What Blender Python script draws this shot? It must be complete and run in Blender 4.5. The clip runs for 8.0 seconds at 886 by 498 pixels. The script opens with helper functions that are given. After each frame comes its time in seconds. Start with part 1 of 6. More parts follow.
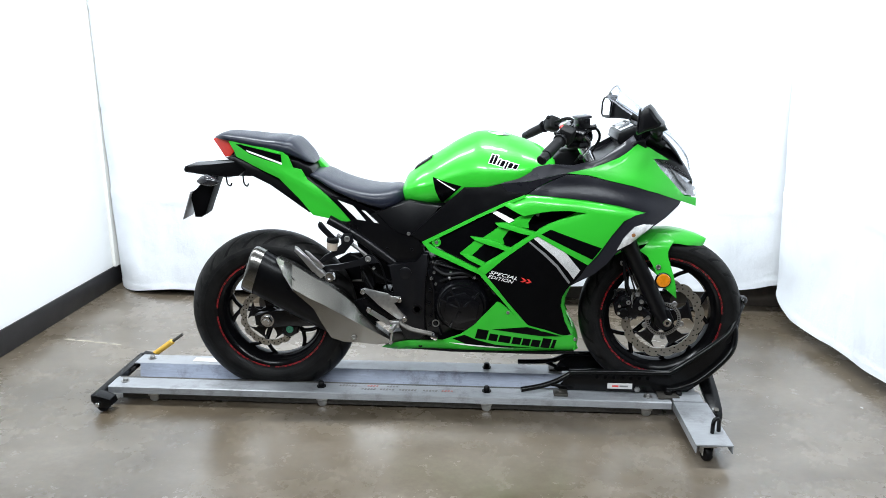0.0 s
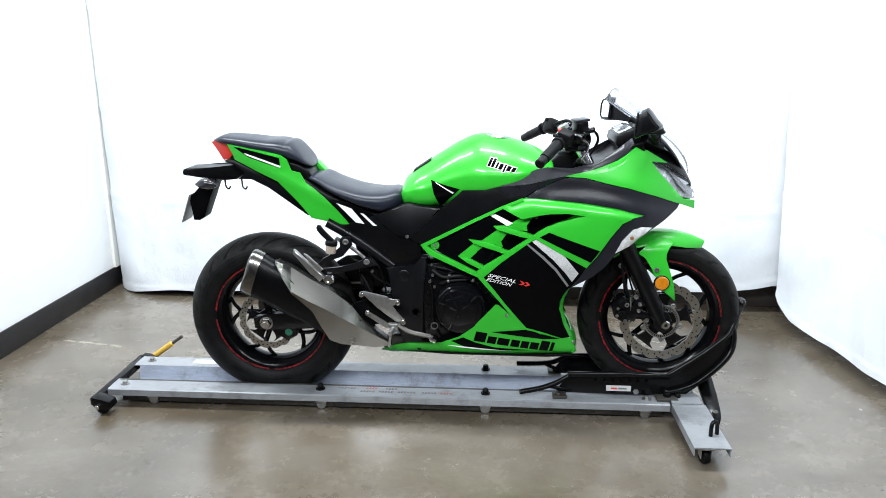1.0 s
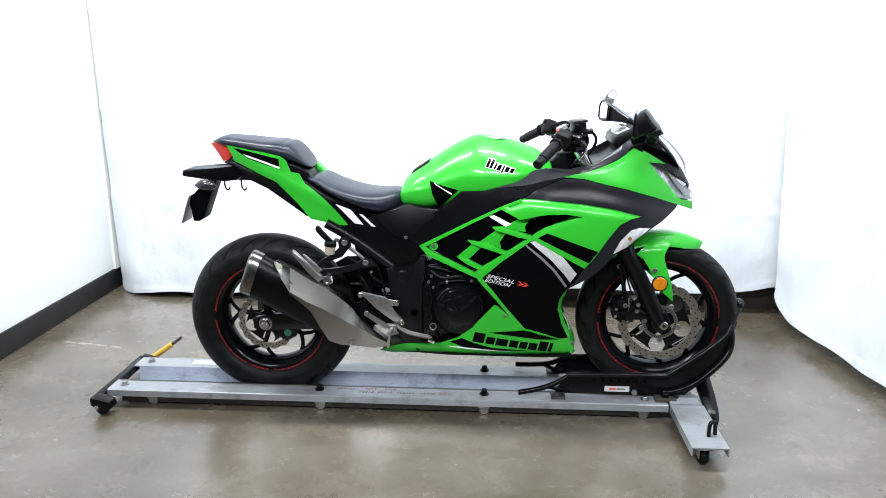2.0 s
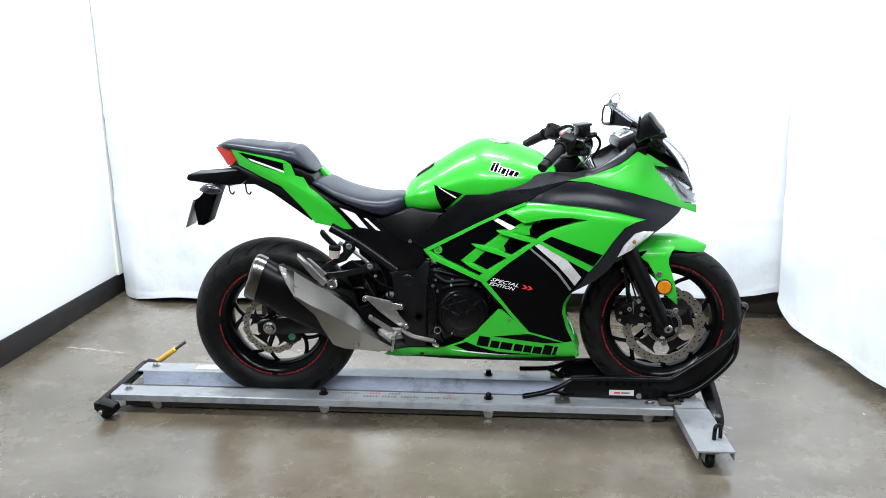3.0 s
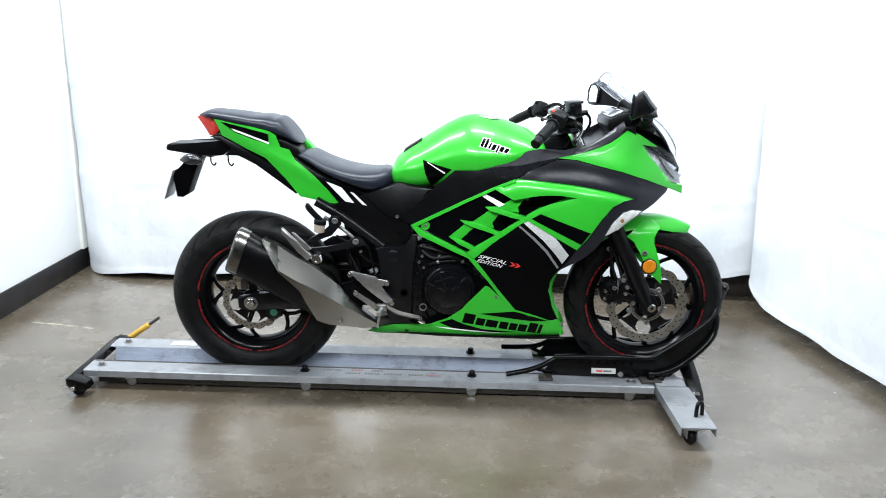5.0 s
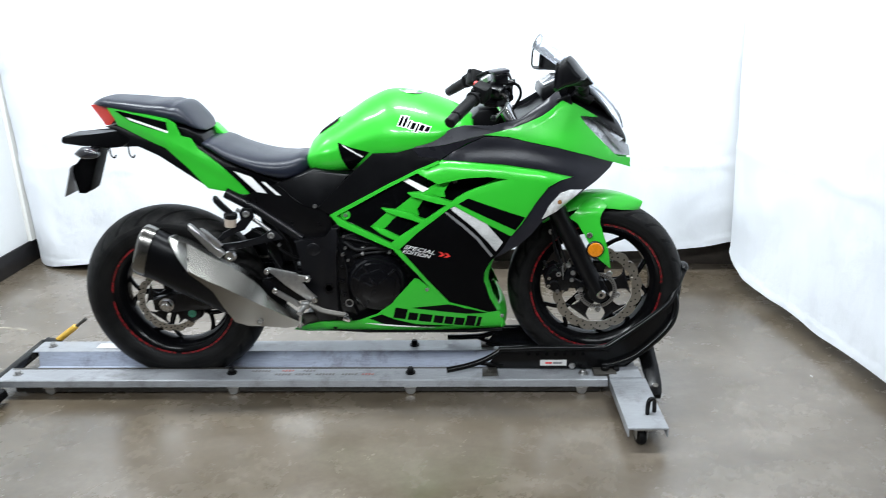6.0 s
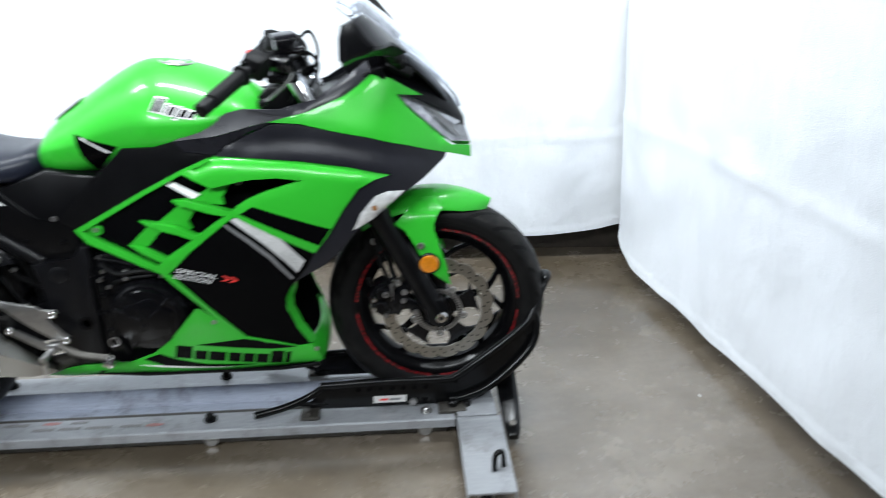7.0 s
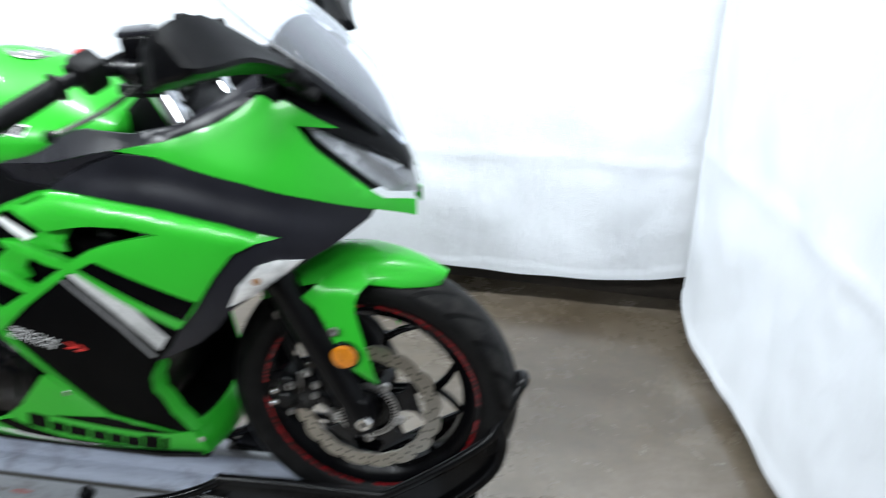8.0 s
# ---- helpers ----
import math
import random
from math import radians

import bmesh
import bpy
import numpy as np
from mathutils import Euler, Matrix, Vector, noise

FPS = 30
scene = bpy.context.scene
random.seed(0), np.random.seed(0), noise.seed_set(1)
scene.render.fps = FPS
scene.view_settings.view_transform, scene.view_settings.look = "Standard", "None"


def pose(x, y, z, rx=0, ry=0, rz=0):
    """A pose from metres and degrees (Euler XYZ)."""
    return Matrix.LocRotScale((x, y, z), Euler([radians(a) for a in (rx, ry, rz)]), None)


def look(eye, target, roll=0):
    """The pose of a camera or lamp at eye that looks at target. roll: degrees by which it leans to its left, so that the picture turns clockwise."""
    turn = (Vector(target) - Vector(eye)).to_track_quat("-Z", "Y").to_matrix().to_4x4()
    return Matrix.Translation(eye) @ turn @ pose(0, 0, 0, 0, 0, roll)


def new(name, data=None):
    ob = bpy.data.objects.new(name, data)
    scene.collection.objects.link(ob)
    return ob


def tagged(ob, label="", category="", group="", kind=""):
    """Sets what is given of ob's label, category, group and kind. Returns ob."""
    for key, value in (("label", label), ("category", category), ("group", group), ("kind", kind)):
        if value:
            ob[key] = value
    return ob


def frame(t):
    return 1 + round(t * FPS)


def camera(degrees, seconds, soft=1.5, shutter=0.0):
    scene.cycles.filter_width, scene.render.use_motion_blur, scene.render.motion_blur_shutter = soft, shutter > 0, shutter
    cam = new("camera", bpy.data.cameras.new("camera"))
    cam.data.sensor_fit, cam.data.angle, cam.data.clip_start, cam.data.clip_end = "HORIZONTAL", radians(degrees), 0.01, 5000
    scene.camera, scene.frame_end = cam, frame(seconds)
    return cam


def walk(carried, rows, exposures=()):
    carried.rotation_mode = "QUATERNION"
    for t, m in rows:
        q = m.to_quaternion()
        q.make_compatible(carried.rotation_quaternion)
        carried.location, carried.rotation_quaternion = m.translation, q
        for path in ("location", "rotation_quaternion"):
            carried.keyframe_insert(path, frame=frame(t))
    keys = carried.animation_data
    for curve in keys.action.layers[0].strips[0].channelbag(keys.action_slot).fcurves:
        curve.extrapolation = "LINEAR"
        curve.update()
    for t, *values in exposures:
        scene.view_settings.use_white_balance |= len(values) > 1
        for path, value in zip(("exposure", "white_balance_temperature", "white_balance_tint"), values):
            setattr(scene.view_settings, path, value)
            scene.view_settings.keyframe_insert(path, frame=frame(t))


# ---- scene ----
from mathutils import geometry
cam = camera(61.9, 8.0, soft=0.75, shutter=0.5)
PATH = [
    (0, (0.774, -2.569, 1.248), (0.661, -0.638, 0.741), 0.2),
    (0.5, (0.777, -2.56, 1.274), (0.661, -0.634, 0.751), 0.3),
    (1, (0.784, -2.564, 1.269), (0.667, -0.635, 0.753), 0.1),
    (1.5, (0.796, -2.568, 1.269), (0.677, -0.639, 0.753), 0.1),
    (3, (0.778, -2.58, 1.248), (0.658, -0.643, 0.762), 0.0),
    (3.5, (0.786, -2.579, 1.258), (0.651, -0.65, 0.746), 0.2),
    (4, (0.775, -2.58, 1.252), (0.641, -0.659, 0.711), -0.2),
    (5.3, (0.662, -2.551, 1.213), (0.709, -0.621, 0.688), 1.2),
    (5.5, (0.748, -2.492, 1.225), (0.752, -0.577, 0.65), -1.3),
    (5.7, (0.859, -2.412, 1.233), (0.808, -0.506, 0.63), -1.4),
    (6, (0.984, -2.314, 1.258), (0.918, -0.421, 0.616), -1.1),
    (6.2, (1.036, -2.242, 1.274), (0.963, -0.357, 0.612), -1.2),
    (6.5, (1.106, -2.069, 1.248), (0.964, -0.212, 0.52), -0.6),
    (6.7, (1.155, -1.945, 1.256), (1.111, -0.095, 0.498), 0.4),
    (7, (1.318, -1.779, 1.24), (1.427, 0.063, 0.468), -0.9),
    (7.3, (1.5, -1.617, 1.263), (1.42, 0.21, 0.452), -4.4),
    (7.5, (1.579, -1.533, 1.276), (1.373, 0.285, 0.468), -4.5),
    (7.6, (1.59, -1.482, 1.285), (1.353, 0.326, 0.462), -4.0),
    (7.8, (1.626, -1.336, 1.262), (1.335, 0.453, 0.417), -1.1),
    (8, (1.684, -1.193, 1.251), (1.462, 0.596, 0.385), 1.4),
]
walk(cam, [(t, look(eye, target, roll)) for t, eye, target, roll in PATH], [(0, 0.0), (5.5, 0.0), (6.0, -0.1), (6.5, -0.16), (7.0, -0.25), (8.0, -0.28)])

# ---------------------------------------------------------------- light
world = bpy.data.worlds.new("world")
scene.world = world
world.use_nodes = True
world.node_tree.nodes["Background"].inputs["Color"].default_value = (0.9, 0.95, 1.0, 1)
world.node_tree.nodes["Background"].inputs["Strength"].default_value = 0.05
# strengths of the assumed lamps: front row, top row
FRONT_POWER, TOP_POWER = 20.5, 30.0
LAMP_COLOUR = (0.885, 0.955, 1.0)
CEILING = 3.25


# ---------------------------------------------------------------- materials
def nodes_of(name):
    m = bpy.data.materials.new(name)
    m.use_nodes = True
    tree = m.node_tree
    return m, tree, tree.nodes["Principled BSDF"]


def noise_node(tree, scale, detail=4.0, rough=0.55, vector=None, stretch=None):
    n = tree.nodes.new("ShaderNodeTexNoise")
    n.inputs["Scale"].default_value, n.inputs["Detail"].default_value, n.inputs["Roughness"].default_value = scale, detail, rough
    co = tree.nodes.new("ShaderNodeTexCoord")
    mp = tree.nodes.new("ShaderNodeMapping")
    mp.inputs["Scale"].default_value = stretch or (1.0, 1.0, 1.0)
    mp.inputs["Location"].default_value = (0.137, 0.259, 0.391)
    tree.links.new(vector or co.outputs["Object"], mp.inputs["Vector"])
    tree.links.new(mp.outputs["Vector"], n.inputs["Vector"])
    return n.outputs["Fac"]


def ramp(tree, fac, stops):
    r = tree.nodes.new("ShaderNodeValToRGB")
    while len(r.color_ramp.elements) < len(stops):
        r.color_ramp.elements.new(0.5)
    for e, (at, c) in zip(r.color_ramp.elements, stops):
        e.position, e.color = at, (*c, 1) if len(c) == 3 else c
    tree.links.new(fac, r.inputs["Fac"])
    return r.outputs["Color"]


def mix(tree, fac, a, b, blend="MIX"):
    m = tree.nodes.new("ShaderNodeMix")
    m.data_type, m.blend_type = "RGBA", blend
    for sock, v in ((m.inputs["Factor"], fac), (m.inputs["A"], a), (m.inputs["B"], b)):
        if isinstance(v, (int, float)):
            sock.default_value = v
        elif isinstance(v, tuple):
            sock.default_value = (*v, 1)
        else:
            tree.links.new(v, sock)
    return m.outputs["Result"]


def bump(tree, bsdf, height, strength, distance=0.002):
    b = tree.nodes.new("ShaderNodeBump")
    b.inputs["Strength"].default_value, b.inputs["Distance"].default_value = strength, distance
    tree.links.new(height, b.inputs["Height"])
    tree.links.new(b.outputs["Normal"], bsdf.inputs["Normal"])


def span(tree, fac, lo, hi, a, b):
    n = tree.nodes.new("ShaderNodeMapRange")
    n.inputs["From Min"].default_value, n.inputs["From Max"].default_value = lo, hi
    n.inputs["To Min"].default_value, n.inputs["To Max"].default_value = a, b
    tree.links.new(fac, n.inputs["Value"])
    return n.outputs["Result"]


def surface(name, color, rough=0.5, metal=0.0, coat=0.0, vary=0.12, grain=90.0, patch=7.0, relief=0.0, relief_scale=300.0, stretch=None, spec=0.5):
    """A surface with colour and gloss that vary at a fine and at a broad scale, and fine relief."""
    m, tree, bsdf = nodes_of(name)
    fine, broad = noise_node(tree, grain, stretch=stretch), noise_node(tree, patch, 5)
    lo, hi = tuple(c * (1 - vary) for c in color), tuple(min(1, c * (1 + vary)) for c in color)
    base = mix(tree, 0.5, ramp(tree, fine, [(0.3, lo), (0.7, hi)]), ramp(tree, broad, [(0.3, lo), (0.7, hi)]))
    tree.links.new(base, bsdf.inputs["Base Color"])
    tree.links.new(span(tree, broad, 0.3, 0.7, max(0.02, rough * 0.82), min(1, rough * 1.2)), bsdf.inputs["Roughness"])
    bsdf.inputs["Metallic"].default_value, bsdf.inputs["Coat Weight"].default_value = metal, coat
    bsdf.inputs["Coat Roughness"].default_value, bsdf.inputs["Specular IOR Level"].default_value = 0.06, spec
    if relief:
        bump(tree, bsdf, noise_node(tree, relief_scale, 3, stretch=stretch), relief)
    return m


def concrete():
    m, tree, bsdf = nodes_of("polished_concrete")
    big, mid, fine = noise_node(tree, 1.5, 5, 0.6, stretch=(1.0, 1.7, 1.0)), noise_node(tree, 6.5, 6, 0.7), noise_node(tree, 70, 3, 0.6)
    a = ramp(tree, big, [(0.36, (0.056, 0.040, 0.022)), (0.5, (0.094, 0.073, 0.048)), (0.64, (0.152, 0.126, 0.098))])
    b = ramp(tree, mid, [(0.2, (0.74, 0.72, 0.69)), (0.5, (0.98, 0.97, 0.96)), (0.8, (1.24, 1.25, 1.26))])
    c = ramp(tree, fine, [(0.28, (0.86, 0.85, 0.84)), (0.5, (1.0, 1.0, 1.0)), (0.72, (1.13, 1.13, 1.13))])
    base = mix(tree, 1.0, mix(tree, 0.9, a, b, "MULTIPLY"), c, "MULTIPLY")
    cloud = ramp(tree, noise_node(tree, 20, 4, 0.6, stretch=(1.0, 1.6, 1.0)), [(0.30, (0.82, 0.81, 0.79)), (0.5, (1.0, 1.0, 1.0)), (0.70, (1.17, 1.17, 1.17))])
    base = mix(tree, 0.75, base, cloud, "MULTIPLY")
    pale = ramp(tree, noise_node(tree, 1.2, 2, 0.5, stretch=(1.0, 2.6, 1.0)), [(0.36, (0, 0, 0)), (0.80, (1, 1, 1))])
    base = mix(tree, span(tree, pale, 0, 1, 0, 0.26), base, (0.255, 0.218, 0.184))
    rub = ramp(tree, noise_node(tree, 1.4, 2, 0.5, stretch=(1.8, 1.0, 1.0)), [(0.30, (0, 0, 0)), (0.72, (1, 1, 1))])
    base = mix(tree, span(tree, rub, 0, 1, 0, 0.2), base, (0.115, 0.095, 0.070))
    tree.links.new(base, bsdf.inputs["Base Color"])
    tree.links.new(span(tree, mid, 0.3, 0.75, 0.20, 0.34), bsdf.inputs["Roughness"])
    bsdf.inputs["Specular IOR Level"].default_value = 1.0
    bsdf.inputs["Coat Weight"].default_value, bsdf.inputs["Coat Roughness"].default_value = 0.55, 0.30
    return m


def worn_paint(name, color, stretch, metal=0.25, rough=0.38, stain=0.5):
    """Scuffed paint on steel: streaks along the length, dark grime and pale scrapes."""
    m, tree, bsdf = nodes_of(name)
    streak, broad = noise_node(tree, 45, 5, 0.6, stretch=stretch), noise_node(tree, 5, 6, 0.6)
    lo, hi = tuple(c * 0.78 for c in color), tuple(min(1, c * 1.2) for c in color)
    base = mix(tree, 0.5, ramp(tree, streak, [(0.3, lo), (0.7, hi)]), ramp(tree, broad, [(0.3, lo), (0.7, hi)]))
    grime = ramp(tree, noise_node(tree, 11, 9, 0.75), [(0.51, (0, 0, 0)), (0.66, (1, 1, 1))])
    base = mix(tree, span(tree, grime, 0, 1, 0, stain), base, (0.075, 0.062, 0.052))
    scrape = ramp(tree, noise_node(tree, 9, 8, 0.7, stretch=(0.5, 2.5, 2.5)), [(0.58, (0, 0, 0)), (0.70, (1, 1, 1))])
    base = mix(tree, span(tree, scrape, 0, 1, 0, 0.55), base, tuple(min(0.8, c * 1.6) for c in color))
    tree.links.new(base, bsdf.inputs["Base Color"])
    tree.links.new(span(tree, broad, 0.3, 0.7, rough * 0.75, rough * 1.35), bsdf.inputs["Roughness"])
    bsdf.inputs["Metallic"].default_value = metal
    bump(tree, bsdf, streak, 0.08)
    return m


def tape(name, color):
    """Reflective tape, worn to broken dashes."""
    m, tree, bsdf = nodes_of(name)
    tree.links.new(ramp(tree, noise_node(tree, 130, 2), [(0.46, tuple(c * 0.10 for c in color)), (0.55, color)]), bsdf.inputs["Base Color"])
    bsdf.inputs["Roughness"].default_value = 0.35
    return m


def cloth(name, color):
    m, tree, bsdf = nodes_of(name)
    wrinkle = noise_node(tree, 2.6, 3, 0.45, stretch=(1.0, 1.0, 0.7))
    weave = noise_node(tree, 420, 2)
    shade = ramp(tree, noise_node(tree, 1.6, 4), [(0.3, tuple(c * 0.97 for c in color)), (0.7, color)])
    tree.links.new(shade, bsdf.inputs["Base Color"])
    bsdf.inputs["Roughness"].default_value = 0.85
    bsdf.inputs["Sheen Weight"].default_value = 0.1
    both = tree.nodes.new("ShaderNodeMath")
    both.operation = "MULTIPLY_ADD"
    both.inputs[1].default_value = 0.03
    tree.links.new(weave, both.inputs[0])
    crease = tree.nodes.new("ShaderNodeMath")
    crease.operation = "MULTIPLY_ADD"
    crease.inputs[1].default_value = 0.16
    tree.links.new(noise_node(tree, 9.0, 4, 0.55, stretch=(1.0, 1.0, 0.8)), crease.inputs[0])
    tree.links.new(wrinkle, crease.inputs[2])
    tree.links.new(crease.outputs[0], both.inputs[2])
    bump(tree, bsdf, both.outputs[0], 0.7, 0.07)
    return m


def clear(name, color, rough=0.02, weight=1.0, ior=1.3):
    m, tree, bsdf = nodes_of(name)
    bsdf.inputs["Base Color"].default_value = (*color, 1)
    tree.links.new(span(tree, noise_node(tree, 30), 0.3, 0.7, rough, rough * 2), bsdf.inputs["Roughness"])
    bsdf.inputs["Transmission Weight"].default_value, bsdf.inputs["IOR"].default_value = weight, ior
    return m


def tyre_rubber():
    """Rubber with sipes across the tread, laid out round the wheel's own axis."""
    m, tree, bsdf = nodes_of("tyre_rubber")
    co = tree.nodes.new("ShaderNodeTexCoord")
    sep = tree.nodes.new("ShaderNodeSeparateXYZ")
    tree.links.new(co.outputs["Object"], sep.inputs[0])

    def op(kind, a, b=0.0):
        n = tree.nodes.new("ShaderNodeMath")
        n.operation = kind
        for k, v in enumerate((a, b)):
            if isinstance(v, (int, float)):
                n.inputs[k].default_value = v
            else:
                tree.links.new(v, n.inputs[k])
        return n.outputs[0]

    side = op("ABSOLUTE", sep.outputs["Y"])
    turn = op("ARCTAN2", sep.outputs["X"], sep.outputs["Z"])
    phase = op("FRACT", op("ADD", op("MULTIPLY", turn, 22 / 6.28318), op("MULTIPLY", side, 26.0)))
    groove = op("LESS_THAN", op("ABSOLUTE", op("SUBTRACT", phase, 0.5)), 0.10)
    band = op("MULTIPLY", op("GREATER_THAN", side, 0.014), op("LESS_THAN", side, 0.063))
    radius = op("SQRT", op("ADD", op("MULTIPLY", sep.outputs["X"], sep.outputs["X"]), op("MULTIPLY", sep.outputs["Z"], sep.outputs["Z"])))
    cut = op("MULTIPLY", op("MULTIPLY", groove, band), op("GREATER_THAN", radius, 0.255))
    ribs = op("MULTIPLY", op("GREATER_THAN", op("SINE", op("MULTIPLY", radius, 560.0)), 0.72), op("LESS_THAN", radius, 0.255))
    height = op("SUBTRACT", op("ADD", op("MULTIPLY", noise_node(tree, 160, 4), 0.12), op("MULTIPLY", ribs, 0.22)), cut)
    bump(tree, bsdf, height, 1.0, 0.005)
    dust = noise_node(tree, 14, 6, 0.7)
    bsdf.inputs["Specular IOR Level"].default_value = 0.13
    base = ramp(tree, dust, [(0.35, (0.003, 0.003, 0.0034)), (0.75, (0.011, 0.0107, 0.0105))])
    worn = op("MULTIPLY", op("GREATER_THAN", radius, 0.262), span(tree, noise_node(tree, 34, 5, 0.65), 0.40, 0.66, 0.0, 0.8))
    base = mix(tree, worn, base, (0.020, 0.019, 0.018))
    # sipe shade is put into the colour, nearly black in each cut
    tree.links.new(mix(tree, cut, base, (0.0006, 0.0006, 0.0006)), bsdf.inputs["Base Color"])
    tree.links.new(span(tree, dust, 0.3, 0.7, 0.36, 0.62), bsdf.inputs["Roughness"])
    return m


CONCRETE = concrete()
SHEET = cloth("white_sheet", (0.785, 0.81, 0.855))
WALL = surface("white_wall_paint", (0.86, 0.87, 0.88), 0.6, vary=0.015, relief=0.05, relief_scale=160)
CREAM = surface("cream_wall_tone", (0.84, 0.83, 0.79), 0.6, vary=0.03, relief=0.05, relief_scale=160)
# unseen ceiling and far wall, kept dark to cut bounce and reflections
CEIL = surface("bounce_cut_ceiling", (0.10, 0.10, 0.105), 0.8, vary=0.1)
DIM = surface("bounce_cut_wall", (0.22, 0.22, 0.225), 0.7, vary=0.06)
BLACKL = surface("lamp_housing_paint", (0.03, 0.03, 0.03), 0.5)
# brown puts the shaded floor gap under the sheet into the skirting's colour
BROWN = surface("shade_brown_skirting", (0.045, 0.036, 0.029), 0.6, vary=0.35, grain=40)
BASE = surface("black_vinyl_skirting", (0.014, 0.013, 0.014), 0.4, vary=0.2, spec=0.3)
GREEN = surface("lime_green_paint", (0.023, 0.37, 0.022), 0.34, coat=0.27, vary=0.03, grain=500, spec=0.28)
DECAL = surface("gloss_black_film", (0.0016, 0.0016, 0.002), 0.2, vary=0.1, spec=0.04)
MATTE = surface("satin_black_plastic", (0.0022, 0.0022, 0.0028), 0.32, vary=0.25, relief=0.08, relief_scale=900, spec=0.15)
GREYP = surface("dark_grey_plastic", (0.0105, 0.0105, 0.0145), 0.34, vary=0.12, relief=0.05, relief_scale=900, spec=0.24)
TEXT_PANEL = surface("grained_black_plastic", (0.0018, 0.0018, 0.0021), 0.45, vary=0.2, relief=0.1, relief_scale=1200, spec=0.03)
GREYL = surface("glossy_grey_plastic", (0.011, 0.011, 0.015), 0.32, vary=0.1, spec=0.40)
RUBBER = surface("black_rubber", (0.0028, 0.0028, 0.0032), 0.44, vary=0.3, relief=0.2, relief_scale=500, spec=0.14)
VINYL = surface("black_seat_vinyl", (0.0085, 0.0105, 0.0190), 0.34, vary=0.15, relief=0.15, relief_scale=1400, spec=0.32)
TYRE = tyre_rubber()
GLOSSB = surface("gloss_black_paint", (0.002, 0.002, 0.0025), 0.18, vary=0.15, spec=0.12)
ENGINE = surface("black_engine_paint", (0.0022, 0.0022, 0.0028), 0.24, vary=0.4, relief=0.15, relief_scale=260, spec=0.22)
CAST = surface("dark_cast_metal", (0.0038, 0.0038, 0.0049), 0.32, metal=0.05, vary=0.25, relief=0.12, relief_scale=420, spec=0.24)
STEEL = surface("brushed_stainless_steel", (0.215, 0.208, 0.193), 0.23, metal=1.0, vary=0.13, grain=60, patch=3.0, stretch=(1.5, 22.0, 22.0))
CHROME = surface("polished_steel", (0.72, 0.72, 0.73), 0.14, metal=1.0, vary=0.05)
ALLOY = surface("cast_aluminium", (0.35, 0.345, 0.34), 0.32, metal=0.9, vary=0.25, relief=0.1, relief_scale=500)
DISC = surface("brake_disc_steel", (0.34, 0.315, 0.275), 0.36, metal=0.95, vary=0.16, grain=200)
RED = tape("red_rim_tape", (0.24, 0.006, 0.010))
WHITE = surface("white_film", (0.78, 0.78, 0.78), 0.35, vary=0.05)
SPECKLE = surface("speckled_white_film", (0.52, 0.52, 0.52), 0.35, vary=0.7, grain=520)
REDF = surface("red_film", (0.62, 0.03, 0.025), 0.35, vary=0.1)
GREYF = surface("grey_film", (0.16, 0.16, 0.165), 0.35, vary=0.1)
FADED = surface("faded_grey_print", (0.17, 0.16, 0.16), 0.45, vary=0.5, grain=160)
FADEDR = surface("faded_red_print", (0.38, 0.14, 0.13), 0.45, vary=0.4, grain=160)
STREAK = surface("old_pale_paint", (0.34, 0.31, 0.25), 0.5, vary=0.4, grain=60)
BULB = surface("amber_bulb", (0.24, 0.11, 0.04), 0.2, coat=1.0, vary=0.4, grain=300)
# pale grey holds the white reflection seen on the gauge lens
GAUGE = surface("glossy_reflection_grey", (0.28, 0.29, 0.30), 0.12, coat=1.0, vary=0.1)
CLUTCH = surface("satin_black_casting", (0.0026, 0.0026, 0.0034), 0.22, vary=0.3, relief=0.1, relief_scale=260, spec=0.28)
DOLLY = worn_paint("silver_grey_paint", (0.305, 0.315, 0.335), (0.6, 9.0, 9.0), stain=0.42)
TROUGH = worn_paint("worn_blue_grey_paint", (0.36, 0.39, 0.465), (0.5, 5.0, 5.0), 0.15, 0.42, 0.55)
BLACKM = surface("black_powder_coat", (0.003, 0.003, 0.0034), 0.22, vary=0.3, relief=0.05, relief_scale=300, spec=0.2)
GREASE = surface("greasy_dark_steel", (0.07, 0.065, 0.058), 0.45, metal=0.6, vary=0.35)
YELLOW = surface("yellow_grip_rubber", (0.60, 0.36, 0.05), 0.5, vary=0.18, grain=60)
PAPER = surface("white_label_paper", (0.58, 0.57, 0.56), 0.5, vary=0.08)
AMBER = surface("amber_reflector", (0.62, 0.20, 0.005), 0.2, coat=0.8, vary=0.35, grain=160, relief=0.7, relief_scale=260)
REDLENS = surface("red_lamp_lens", (0.45, 0.022, 0.012), 0.18, coat=1.0, vary=0.12)
MIRROR = surface("mirror_glass", (0.82, 0.84, 0.86), 0.04, metal=1.0, vary=0.01)
# haze puts part of the sheets' reflection into the screen's colour
GLASS = clear("reflection_haze_screen", (0.83, 0.86, 0.92), 0.025, 0.94, 1.18)
LENS = clear("lamp_lens", (0.92, 0.93, 0.95), 0.03, 1.0, 1.15)
# sparkle of the facets is put into a pale, strongly varied colour
SIGLENS = surface("faceted_clear_lens", (0.78, 0.77, 0.76), 0.14, metal=0.35, coat=1.0, vary=0.55, grain=75, relief=1.0, relief_scale=110)
SMOKE = surface("smoked_lens", (0.022, 0.022, 0.026), 0.2, metal=0.3, coat=0.6, vary=0.2, grain=40)
REFLECT = surface("lamp_reflector", (0.42, 0.43, 0.45), 0.25, metal=0.4, vary=0.4, grain=40, patch=22)


